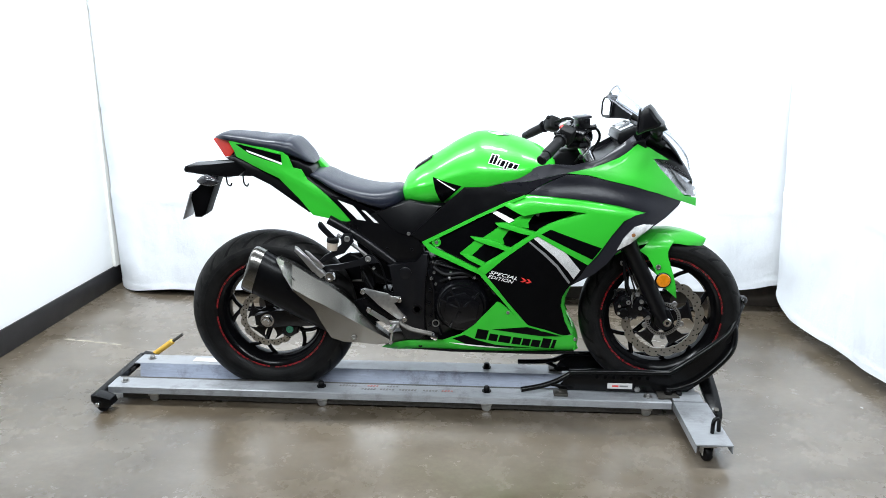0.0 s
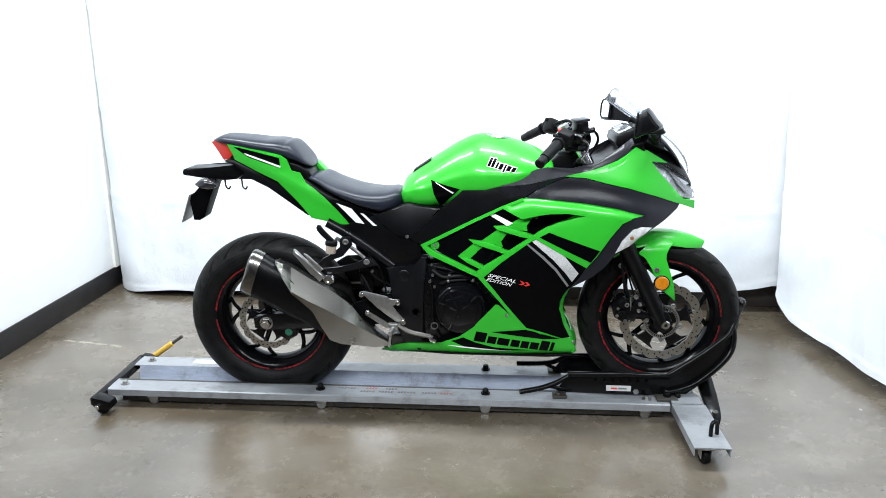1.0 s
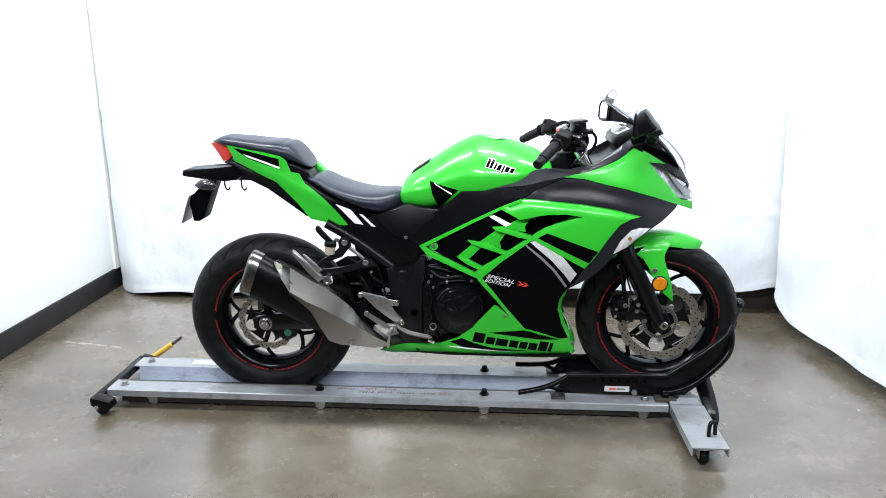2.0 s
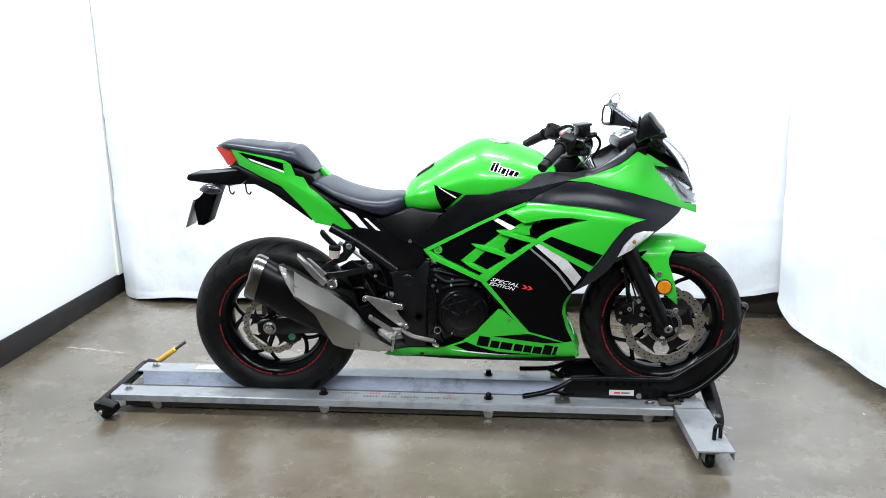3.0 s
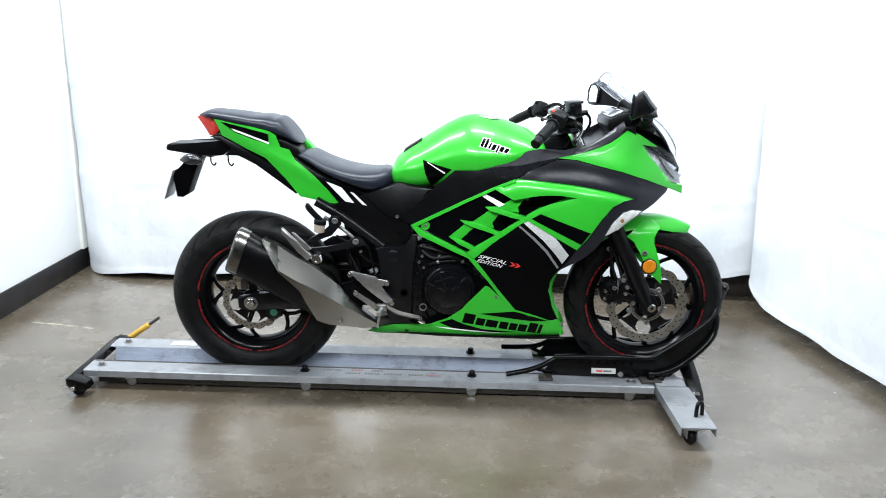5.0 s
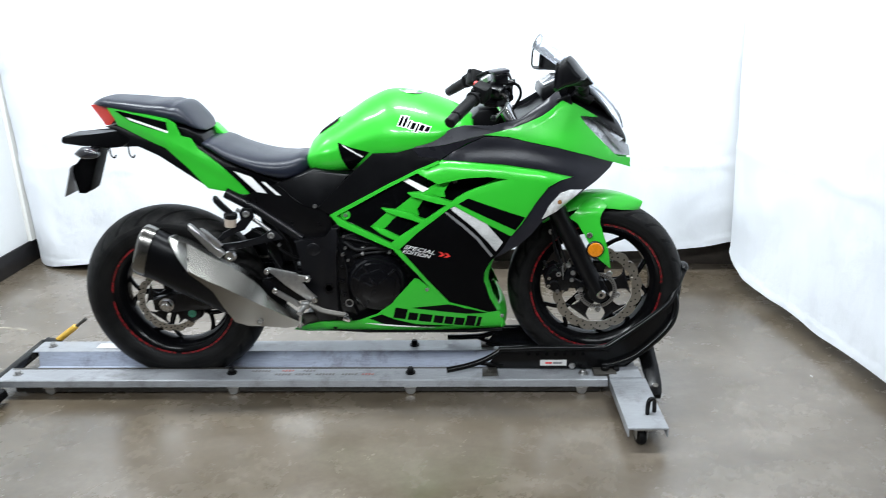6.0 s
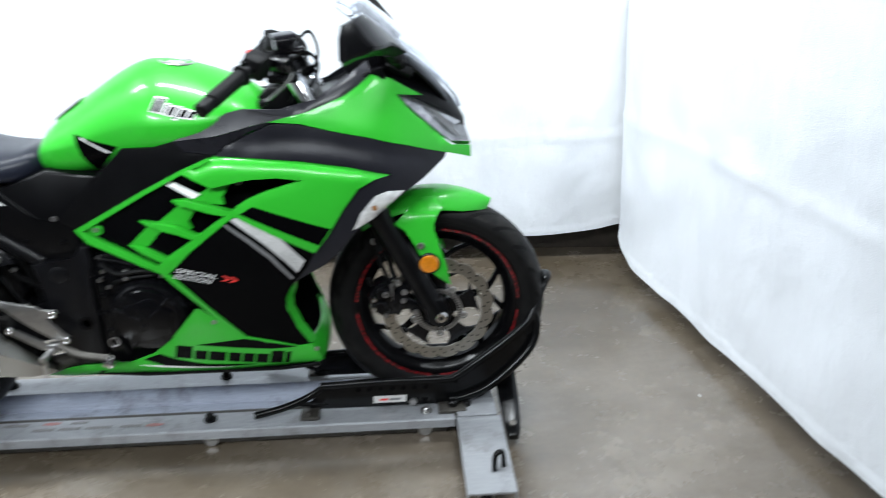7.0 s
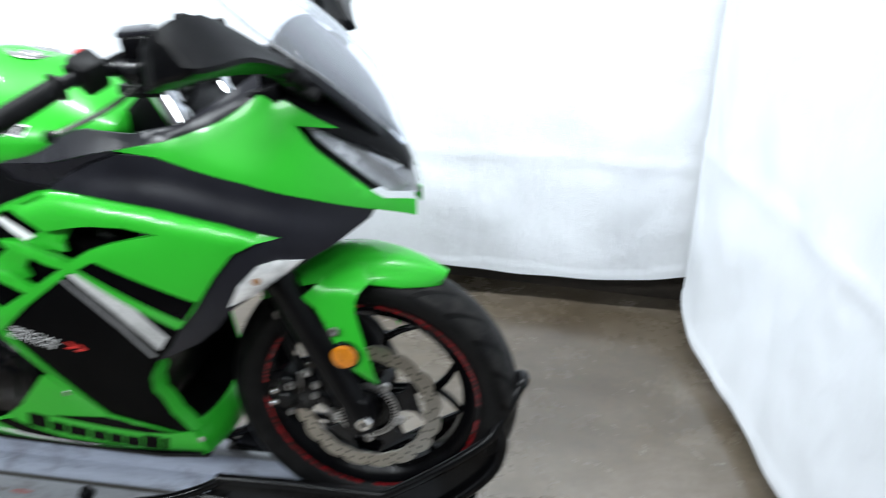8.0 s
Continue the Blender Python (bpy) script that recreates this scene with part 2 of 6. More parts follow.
# ---------------------------------------------------------------- mesh helpers
def part(name, bm, material, parent=None, label="", sharp=0.6):
    """One mesh object from a bmesh, in place, under its thing or part."""
    bmesh.ops.recalc_face_normals(bm, faces=bm.faces)
    for f in bm.faces:
        f.smooth = True
    for e in bm.edges:
        if len(e.link_faces) == 2 and e.calc_face_angle(0) > sharp:
            e.smooth = False
    me = bpy.data.meshes.new(name)
    bm.to_mesh(me)
    bm.free()
    me.materials.append(material)
    ob = new(name, me)
    if parent:
        ob.parent = parent
        ob.matrix_parent_inverse = Matrix.Translation(-parent.location)
    if label:
        ob["label"] = label
    return ob


def centred(ob, at):
    """Moves a part's origin to a place, the mesh staying where it is."""
    ob.data.transform(Matrix.Translation(-Vector(at)))
    ob.location = at
    return ob


def thing(name, at, label, category, group=""):
    ob = new(name)
    ob.empty_display_size = 0.1
    ob.location = at
    return tagged(ob, label, category, group)


def merge(bm, other):
    me = bpy.data.meshes.new("tmp")
    other.to_mesh(me)
    other.free()
    bm.from_mesh(me)
    bpy.data.meshes.remove(me)
    return bm


def mesh(verts, faces, bm=None):
    bm = bm or bmesh.new()
    vs = [bm.verts.new(v) for v in verts]
    for f in faces:
        if len(set(f)) > 2:
            bm.faces.new([vs[i] for i in dict.fromkeys(f)])
    return bm


def box(c, size, bevel=0.003, turn=None, bm=None):
    b = bmesh.new()
    bmesh.ops.create_cube(b, size=1.0)
    bmesh.ops.scale(b, vec=size, verts=b.verts)
    if bevel:
        bmesh.ops.bevel(b, geom=list(b.edges), offset=bevel, segments=2, profile=0.5, affect="EDGES")
    if turn:
        bmesh.ops.rotate(b, cent=(0, 0, 0), matrix=turn.to_matrix() if isinstance(turn, Euler) else turn, verts=b.verts)
    bmesh.ops.translate(b, vec=c, verts=b.verts)
    return merge(bm, b) if bm else b


def prism(outline, y0, y1, bevel=0.003, bm=None):
    """A plate from an outline in x and z, between two y."""
    n = len(outline)
    b = mesh([(x, y0, z) for x, z in outline] + [(x, y1, z) for x, z in outline],
             [tuple(range(n)), tuple(range(2 * n - 1, n - 1, -1))] + [(i, n + i, n + (i + 1) % n, (i + 1) % n) for i in range(n)])
    if bevel:
        rim = [e for e in b.edges if abs(e.verts[0].co.y - e.verts[1].co.y) < 1e-6]
        bmesh.ops.bevel(b, geom=rim, offset=bevel, segments=2, profile=0.5, affect="EDGES", clamp_overlap=True)
    return merge(bm, b) if bm else b


def plate_z(outline, z0, z1, bevel=0.003, bm=None):
    """A plate from an outline in x and y, between two heights."""
    n = len(outline)
    b = mesh([(x, y, z0) for x, y in outline] + [(x, y, z1) for x, y in outline],
             [tuple(range(n)), tuple(range(2 * n - 1, n - 1, -1))] + [(i, n + i, n + (i + 1) % n, (i + 1) % n) for i in range(n)])
    if bevel:
        rim = [e for e in b.edges if abs(e.verts[0].co.z - e.verts[1].co.z) < 1e-6]
        bmesh.ops.bevel(b, geom=rim, offset=bevel, segments=2, profile=0.5, affect="EDGES", clamp_overlap=True)
    return merge(bm, b) if bm else b


def curve_points(pts, steps=6):
    """A smooth line through points."""
    p = [Vector(v) for v in pts]
    if len(p) < 3:
        return p
    out = []
    for i in range(len(p) - 1):
        a, b, c, d = p[max(i - 1, 0)], p[i], p[i + 1], p[min(i + 2, len(p) - 1)]
        for k in range(steps):
            t = k / steps
            out.append(0.5 * (2 * b + (c - a) * t + (2 * a - 5 * b + 4 * c - d) * t * t + (3 * b - a - 3 * c + d) * t**3))
    return out + [p[-1]]


def tube(pts, r, seg=10, steps=6, bm=None, r_end=None, flat=1.0):
    """A round bar along a smooth line, closed at its ends."""
    line = curve_points(pts, steps)
    n, up = len(line), None
    verts = []
    for i, p in enumerate(line):
        way = (line[min(i + 1, n - 1)] - line[max(i - 1, 0)]).normalized()
        if up is None:
            up = way.orthogonal().normalized()
        up = (up - way * up.dot(way)).normalized()
        side = way.cross(up)
        rad = r if r_end is None else r + (r_end - r) * i / (n - 1)
        for k in range(seg):
            a = math.tau * k / seg
            verts.append(p + rad * (math.cos(a) * up + flat * math.sin(a) * side))
    faces = [(i * seg + k, i * seg + (k + 1) % seg, (i + 1) * seg + (k + 1) % seg, (i + 1) * seg + k) for i in range(n - 1) for k in range(seg)]
    faces += [tuple(range(seg)), tuple(range((n - 1) * seg, n * seg))]
    return mesh(verts, faces, bm)


def turned(profile, at, axis=(0, 1, 0), seg=40, bm=None, closed=False):
    """A body turned round an axis: pairs of radius and place along the axis."""
    way = Vector(axis).normalized()
    u = way.orthogonal().normalized()
    if abs(way.y) > 0.99:
        u = Vector((1, 0, 0))
    v = way.cross(u)
    at = Vector(at)
    verts = []
    for r, h in profile:
        verts += [at + way * h + max(r, 1e-5) * (math.cos(math.tau * k / seg) * u + math.sin(math.tau * k / seg) * v) for k in range(seg)]
    n = len(profile)
    faces = [(i % n * seg + k, i % n * seg + (k + 1) % seg, (i + 1) % n * seg + (k + 1) % seg, (i + 1) % n * seg + k)
             for i in range(n if closed else n - 1) for k in range(seg)]
    if not closed:
        faces += [tuple(range(seg)), tuple(range((n - 1) * seg, n * seg))]
    return mesh(verts, faces, bm)


def rod(a, b, r, seg=20, bevel=0.0015, bm=None):
    """A round bar from a to b with eased ends."""
    a, b = Vector(a), Vector(b)
    h = (b - a).length
    e = min(bevel, r * 0.4, h * 0.3)
    return turned([(r - e, 0), (r, e), (r, h - e), (r - e, h)], a, b - a, seg, bm)


def bolt(at, r, h=0.006, axis=(0, -1, 0), bm=None):
    """A hexagon socket head."""
    return turned([(r, 0), (r, h * 0.75), (r * 0.86, h), (r * 0.5, h), (r * 0.46, h * 0.35), (0.0, h * 0.35)], at, axis, 16, bm)


def smooth_through(xs, ys):
    """A smooth curve through points, as a function."""
    xs, ys = np.array(xs, float), np.array(ys, float)
    g = np.gradient(ys, xs)

    def at(x):
        i = int(np.clip(np.searchsorted(xs, x) - 1, 0, len(xs) - 2))
        h = xs[i + 1] - xs[i]
        t = float(np.clip((x - xs[i]) / h, 0, 1))
        return float((1 + 2 * t) * (1 - t) ** 2 * ys[i] + t * (1 - t) ** 2 * h * g[i] + t * t * (3 - 2 * t) * ys[i + 1] + t * t * (t - 1) * h * g[i + 1])

    return at


def body(table, power=2.4, seg=36, cuts=44, over=0.0):
    """A soft body along x: rows of x, top, bottom, half width and the height of the widest place."""
    cols = [smooth_through([r[0] for r in table], [r[k] for r in table]) for k in range(1, 5)]
    xs = np.linspace(table[0][0], table[-1][0], cuts)
    verts = []
    for x in xs:
        top, low, w, zw = (c(x) for c in cols)
        for k in range(seg):
            a = math.tau * k / seg
            s, c = math.sin(a), math.cos(a)
            p = over if over and c > 0 else power
            z = zw + (top - zw if c > 0 else zw - low) * math.copysign(abs(c) ** (2 / p), c)
            verts.append((x, w * math.copysign(abs(s) ** (2 / p), s), z))
    faces = [(i * seg + k, i * seg + (k + 1) % seg, (i + 1) * seg + (k + 1) % seg, (i + 1) * seg + k) for i in range(cuts - 1) for k in range(seg)]
    faces += [tuple(range(seg)), tuple(range((cuts - 1) * seg, cuts * seg))]

    def depth(x, z):
        top, low, w, zw = (c(x) for c in cols)
        u = (z - zw) / max(top - zw, 1e-4) if z > zw else (zw - z) / max(zw - low, 1e-4)
        p = over if over and z > zw else power
        return w * (1 - min(abs(u), 0.999) ** p) ** (1 / p)

    return mesh(verts, faces), depth


def inside(x, y, poly):
    hit = False
    for (x0, y0), (x1, y1) in zip(poly, poly[1:] + poly[:1]):
        if (y0 > y) != (y1 > y) and x < (x1 - x0) * (y - y0) / (y1 - y0) + x0:
            hit = not hit
    return hit


def rim_distance(x, y, poly):
    best = 9.0
    for (x0, y0), (x1, y1) in zip(poly, poly[1:] + poly[:1]):
        dx, dy = x1 - x0, y1 - y0
        t = max(0, min(1, ((x - x0) * dx + (y - y0) * dy) / (dx * dx + dy * dy + 1e-12)))
        best = min(best, math.hypot(x - x0 - t * dx, y - y0 - t * dy))
    return best


def panel(outline, depth, out=0.0, thick=0.004, side=-1, step=0.017, ease=0.0016, bm=None):
    """A moulded shell with an outline in x and z, lying on a curved flank: depth(x, z) is its distance from the middle plane."""
    edge = []
    for (x0, z0), (x1, z1) in zip(outline, outline[1:] + outline[:1]):
        n = max(1, int(math.hypot(x1 - x0, z1 - z0) / step))
        edge += [(x0 + (x1 - x0) * k / n, z0 + (z1 - z0) * k / n) for k in range(n)]
    pts = list(edge)
    xs, zs = [p[0] for p in edge], [p[1] for p in edge]
    x, odd = min(xs) + step / 2, 0
    while x < max(xs):
        z = min(zs) + step * (0.5 + 0.5 * (odd % 2))
        while z < max(zs):
            if inside(x, z, edge) and rim_distance(x, z, edge) > step * 0.45:
                pts.append((x, z))
            z += step
        x, odd = x + step * 0.87, odd + 1
    n = len(edge)
    out_v, _, out_f, *_ = geometry.delaunay_2d_cdt([Vector(p) for p in pts], [(i, (i + 1) % n) for i in range(n)], [], 1, 1e-6)
    count = {}
    for f in out_f:
        for a, b in zip(f, f[1:] + f[:1]):
            count[(min(a, b), max(a, b))] = count.get((min(a, b), max(a, b)), 0) + 1
    rim = [k for k, c in count.items() if c == 1]
    on_rim = {i for k in rim for i in k}
    m = len(out_v)
    front = [(v.x, side * (max(depth(v.x, v.y), 0.004) + out - (ease if i in on_rim else 0)), v.y) for i, v in enumerate(out_v)]
    back = [(v.x, side * max(depth(v.x, v.y) + out - thick, 0.002), v.y) for v in out_v]
    faces = [tuple(f) for f in out_f] + [tuple(i + m for i in reversed(f)) for f in out_f] + [(a, b, b + m, a + m) for a, b in rim]
    return mesh(front + back, faces, bm)


def both_sides(name, outline, depth, material, parent, label="", **kw):
    """The same panel on the right and on the left flank."""
    for side in (-1, 1):
        ob = part(name, panel(outline, depth, side=side, **kw), material, parent, label, sharp=0.9)
    return ob


def lettering(words, size, shear=0.0):
    """Flat letters as vertices and faces, in x and y, from the built-in font."""
    cu = bpy.data.curves.new("letters", "FONT")
    cu.body, cu.size, cu.shear, cu.resolution_u = words, size, shear, 2
    ob = new("letters", cu)
    me = bpy.data.meshes.new_from_object(ob.evaluated_get(bpy.context.evaluated_depsgraph_get()))
    verts, faces = [tuple(v.co) for v in me.vertices], [tuple(p.vertices) for p in me.polygons]
    bpy.data.objects.remove(ob)
    bpy.data.curves.remove(cu)
    bpy.data.meshes.remove(me)
    return verts, faces


# ---------------------------------------------------------------- the room
def slab(name, x0, x1, y0, y1, z0, z1, material, label, category, kind="structure"):
    ob = part(name, box(((x0 + x1) / 2, (y0 + y1) / 2, (z0 + z1) / 2), (x1 - x0, y1 - y0, z1 - z0), 0), material)
    return tagged(ob, label, category, kind=kind)


LEFT, BACK, RIGHT, FRONT = -1.285, 1.45, 3.3, -4.6
slab("floor", LEFT - 0.2, RIGHT + 0.2, FRONT - 0.2, BACK + 0.2, -0.15, 0.0, CONCRETE, "polished grey-brown concrete floor with faint mottled stains", "floor")
for k, (x, y, wide) in enumerate(((-1.09, 0.452, 0.07), (-1.01, 0.440, 0.10), (-0.93, 0.424, 0.08), (-0.85, 0.408, 0.06))):
    b = plate_z([(x - wide / 2, y + 0.004), (x - wide * 0.2, y + 0.010), (x + wide * 0.3, y + 0.002), (x + wide / 2, y - 0.012), (x + wide * 0.1, y - 0.006), (x - wide * 0.3, y - 0.003)], 0.0, 0.0007, 0)
    part("paint_streak", b, STREAK, bpy.data.objects["floor"], "pale paint streak")
part("paint_streak", plate_z([(2.163, -0.002), (2.168, 0.006), (2.173, -0.004), (2.169, -0.012)], 0.0, 0.0007, 0), PAPER, bpy.data.objects["floor"], "white paint fleck")
slab("wall_west", LEFT - 0.15, LEFT, FRONT, BACK, 0.0, CEILING, CREAM, "cream-toned wall beside the white sheet", "wall")
slab("wall_panel", LEFT, LEFT + 0.006, FRONT, 1.245, 0.11, CEILING, WALL, "smooth white painted wall facing above black skirting", "wall")
# strip added proud of the wall so that it catches more light
slab("trim", LEFT, LEFT + 0.024, 1.247, 1.322, 0.112, CEILING, CREAM, "cream strip of the wall, set forward beside the sheet", "trim")
NORTH = Matrix.Translation((1.0, 1.225, 0)) @ Matrix.Rotation(math.atan2(-0.235, 3.5), 4, "Z")
b = box((0, 0.075, CEILING / 2), (4.84, 0.15, CEILING), 0)
bmesh.ops.transform(b, matrix=NORTH, verts=b.verts)
tagged(part("wall_north", b, CREAM), "plain painted wall hidden behind the hanging sheet", "wall", kind="structure")
slab("wall_east", RIGHT, RIGHT + 0.15, FRONT, BACK, 0.0, CEILING, WALL, "plain white wall behind the hanging sheet", "wall")
# both out of view; their dark tones limit the fill on floor and plastics
slab("wall_south", LEFT - 0.15, RIGHT + 0.15, FRONT - 0.15, FRONT, 0.0, CEILING, DIM, "unseen wall across the room, greyed to cut bounce light", "wall")
slab("ceiling", LEFT - 0.15, RIGHT + 0.15, FRONT - 0.15, BACK + 0.15, CEILING, CEILING + 0.1, CEIL, "unseen ceiling, darkened to cut bounce light", "ceiling")
bb = box((LEFT + 0.011, (FRONT + BACK) / 2, 0.056), (0.010, BACK - FRONT, 0.112), 0.003)
tagged(part("baseboard", bb, BASE), "black vinyl skirting along the white wall", "baseboard", kind="structure")
bb = box((0, -0.006, 0.056), (4.56, 0.012, 0.112), 0.003)
bmesh.ops.transform(bb, matrix=NORTH, verts=bb.verts)
tagged(part("baseboard", bb, BROWN), "skirting under the hanging sheet, browned like the shaded floor", "baseboard", kind="structure")


def hanging_sheet(name, line, hem, top, folds, label, seed, lean=0.0, creases=(), cols=260, rows=120):
    """A sheet that hangs from the ceiling along a line in x and y, with soft folds, pressed creases and an uneven hem."""
    rnd = random.Random(seed)
    waves = [(rnd.uniform(0.6, 1.2) * a, f * rnd.uniform(0.85, 1.15), rnd.uniform(0, math.tau), rnd.uniform(-0.6, 0.6)) for a, f in folds]
    px, py = smooth_through([p[0] for p in line], [p[1] for p in line]), smooth_through([p[0] for p in line], [p[2] for p in line])
    hz = smooth_through([p[0] for p in hem], [p[1] for p in hem])
    front, back = [], []
    for i in range(cols + 1):
        s = i / cols
        x, y = px(s), py(s)
        way = Vector((px(min(s + 0.01, 1)) - px(max(s - 0.01, 0)), py(min(s + 0.01, 1)) - py(max(s - 0.01, 0)), 0)).normalized()
        side = Vector((way.y, -way.x, 0))
        for j in range(rows + 1):
            v = j / rows
            z = hz(s) + 0.004 * math.sin(41 * s + seed) + (top - hz(s)) * v**1.35
            d = sum(a * math.sin(math.tau * f * s + ph + tilt * v * 2.2) for a, f, ph, tilt in waves) * (0.25 + 0.75 * min(1, 1.6 * v))
            d += 0.010 * noise.noise((s * 9, z * 1.7, seed)) + 0.005 * noise.noise((s * 26, z * 5.0 + 3 * s, seed + 4)) + (0.0025 if z < hz(s) + 0.03 else 0)
            d += sum(0.0045 * math.exp(-((z - zc - 0.012 * noise.noise((s * 5, zc, seed))) / 0.016) ** 2) for zc in creases)
            p = Vector((x, y + lean * min(z, 1.5) * max(0, 1 - s / 0.12), z)) + side * d
            front.append(p)
            back.append(p - side * 0.003)
    r, m = rows + 1, len(front)
    grid = [(i * r + j, i * r + j + 1, (i + 1) * r + j + 1, (i + 1) * r + j) for i in range(cols) for j in range(rows)]
    faces = grid + [tuple(k + m for k in reversed(f)) for f in grid]
    for i in range(cols):
        for j in (0, rows):
            faces.append((i * r + j, (i + 1) * r + j, (i + 1) * r + j + m, i * r + j + m))
    for j in range(rows):
        for i in (0, cols):
            faces.append((i * r + j, i * r + j + 1, i * r + j + 1 + m, i * r + j + m))
    return tagged(part(name, mesh(front + back, faces), SHEET, sharp=1.2), label, "backdrop sheet")


hanging_sheet("backdrop_sheet", [(0.0, -1.258, 1.330), (0.02, -1.225, 1.255), (0.05, -1.13, 1.15), (0.08, -1.03, 1.11), (0.2, -0.62, 1.10), (0.5, 0.5, 1.07), (0.8, 1.6, 1.03), (0.93, 2.11, 1.015), (1.0, 2.40, 1.0)],
              [(0.0, 0.006), (0.02, 0.007), (0.05, 0.014), (0.1, 0.028), (0.2, 0.04), (0.5, 0.07), (0.75, 0.118), (0.84, 0.106), (0.89, 0.112), (0.93, 0.135), (0.955, 0.162), (1.0, 0.17)],
              3.15, [(0.026, 4.0), (0.020, 8.0), (0.009, 15.0)], "white cloth backdrop sheet hanging behind the motorcycle", 3, 0.0, (0.52, 1.0, 1.5))
hanging_sheet("backdrop_sheet", [(0.0, 2.180, 0.885), (0.015, 2.176, 0.845), (0.04, 2.186, 0.77), (0.08, 2.207, 0.66), (0.2, 2.264, 0.30), (0.3, 2.315, -0.05), (0.5, 2.420, -0.72), (1.0, 2.72, -2.5)],
              [(0.0, 0.135), (0.012, 0.115), (0.04, 0.085), (0.08, 0.066), (0.2, 0.058), (0.35, 0.06), (0.6, 0.055), (1.0, 0.06)],
              3.15, [(0.020, 2.6), (0.014, 6.0), (0.008, 13.0)], "white cloth backdrop sheet hanging at the side", 8, 0.10, (0.62, 1.15))


def assumed_lamp(x, y, z, aim, wide, tall, power, spread_angle=math.pi):
    """An assumed flat lamp in a housing under the ceiling, out of view, turned towards a place."""
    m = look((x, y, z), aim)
    lamp = thing("assumed_studio_light", (x, y, z), "assumed flat white lamp under the ceiling, out of view", "studio light", "studio lights")
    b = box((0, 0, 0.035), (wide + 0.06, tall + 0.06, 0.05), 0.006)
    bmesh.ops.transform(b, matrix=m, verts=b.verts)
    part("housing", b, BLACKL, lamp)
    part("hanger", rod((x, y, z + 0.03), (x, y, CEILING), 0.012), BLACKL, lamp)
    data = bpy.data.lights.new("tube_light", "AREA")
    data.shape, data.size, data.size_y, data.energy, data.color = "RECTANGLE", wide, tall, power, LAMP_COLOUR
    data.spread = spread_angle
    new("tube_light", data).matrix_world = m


# lamps added out of view: front row brightens sheets and bike, top row floor
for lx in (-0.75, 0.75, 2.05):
    assumed_lamp(lx, -2.9, 2.85, (0.75 + (0.75 - lx) * 0.9, 1.0, 1.0), 1.1, 0.35, FRONT_POWER * (1.5 if lx < 0 else 0.82), math.radians(82))
    assumed_lamp(lx, 0.05, 2.95, (lx, 0.20, 0.0), 0.9, 0.16, TOP_POWER * (1.4 if lx < 0 else 0.97), math.radians(115))

# ---------------------------------------------------------------- the motorcycle: fairing flank
FLANK = np.array([
    (.45, .27, .125), (.56, .635, .126), (.608, .631, .138), (.762, .548, .190), (.816, .71, .182), (1.21, .63, .194), (1.30, .756, .186), (1.42, .772, .102),
    (1.368, .917, .104), (1.315, .922, .140), (1.05, .886, .168), (1.27, .97, .120), (.856, .396, .168), (.756, .328, .155), (1.06, .28, .135), (1.04, .40, .17),
    (1.0, .55, .20), (1.0, .72, .20), (.70, .80, .15), (.90, .82, .172), (1.49, .76, .02), (1.46, .86, .05), (1.2, .86, .178), (1.12, .92, .155)])


def spread(r):
    return np.sqrt(r * r + 0.05**2)


_n = len(FLANK)
_a = np.block([[spread(np.hypot(FLANK[:, None, 0] - FLANK[None, :, 0], FLANK[:, None, 1] - FLANK[None, :, 1])), np.c_[np.ones(_n), FLANK[:, :2]]],
               [np.c_[np.ones(_n), FLANK[:, :2]].T, np.zeros((3, 3))]])
_a[:_n, :_n] -= 0.035 * np.eye(_n)
_k = np.linalg.solve(_a, np.r_[FLANK[:, 2], 0, 0, 0])


def flank(x, z):
    """Half the fairing's width at a place of its side."""
    return float(spread(np.hypot(x - FLANK[:, 0], z - FLANK[:, 1])) @ _k[:_n] + _k[_n] + _k[_n + 1] * x + _k[_n + 2] * z)


REAR, NOSE = Vector((0.0, 0.0, 0.326)), Vector((1.405, 0.0, 0.352))
bike = thing("motorcycle", (0.7, 0, 0.02), "lime green and black sports motorcycle standing on a grey dolly", "motorcycle")


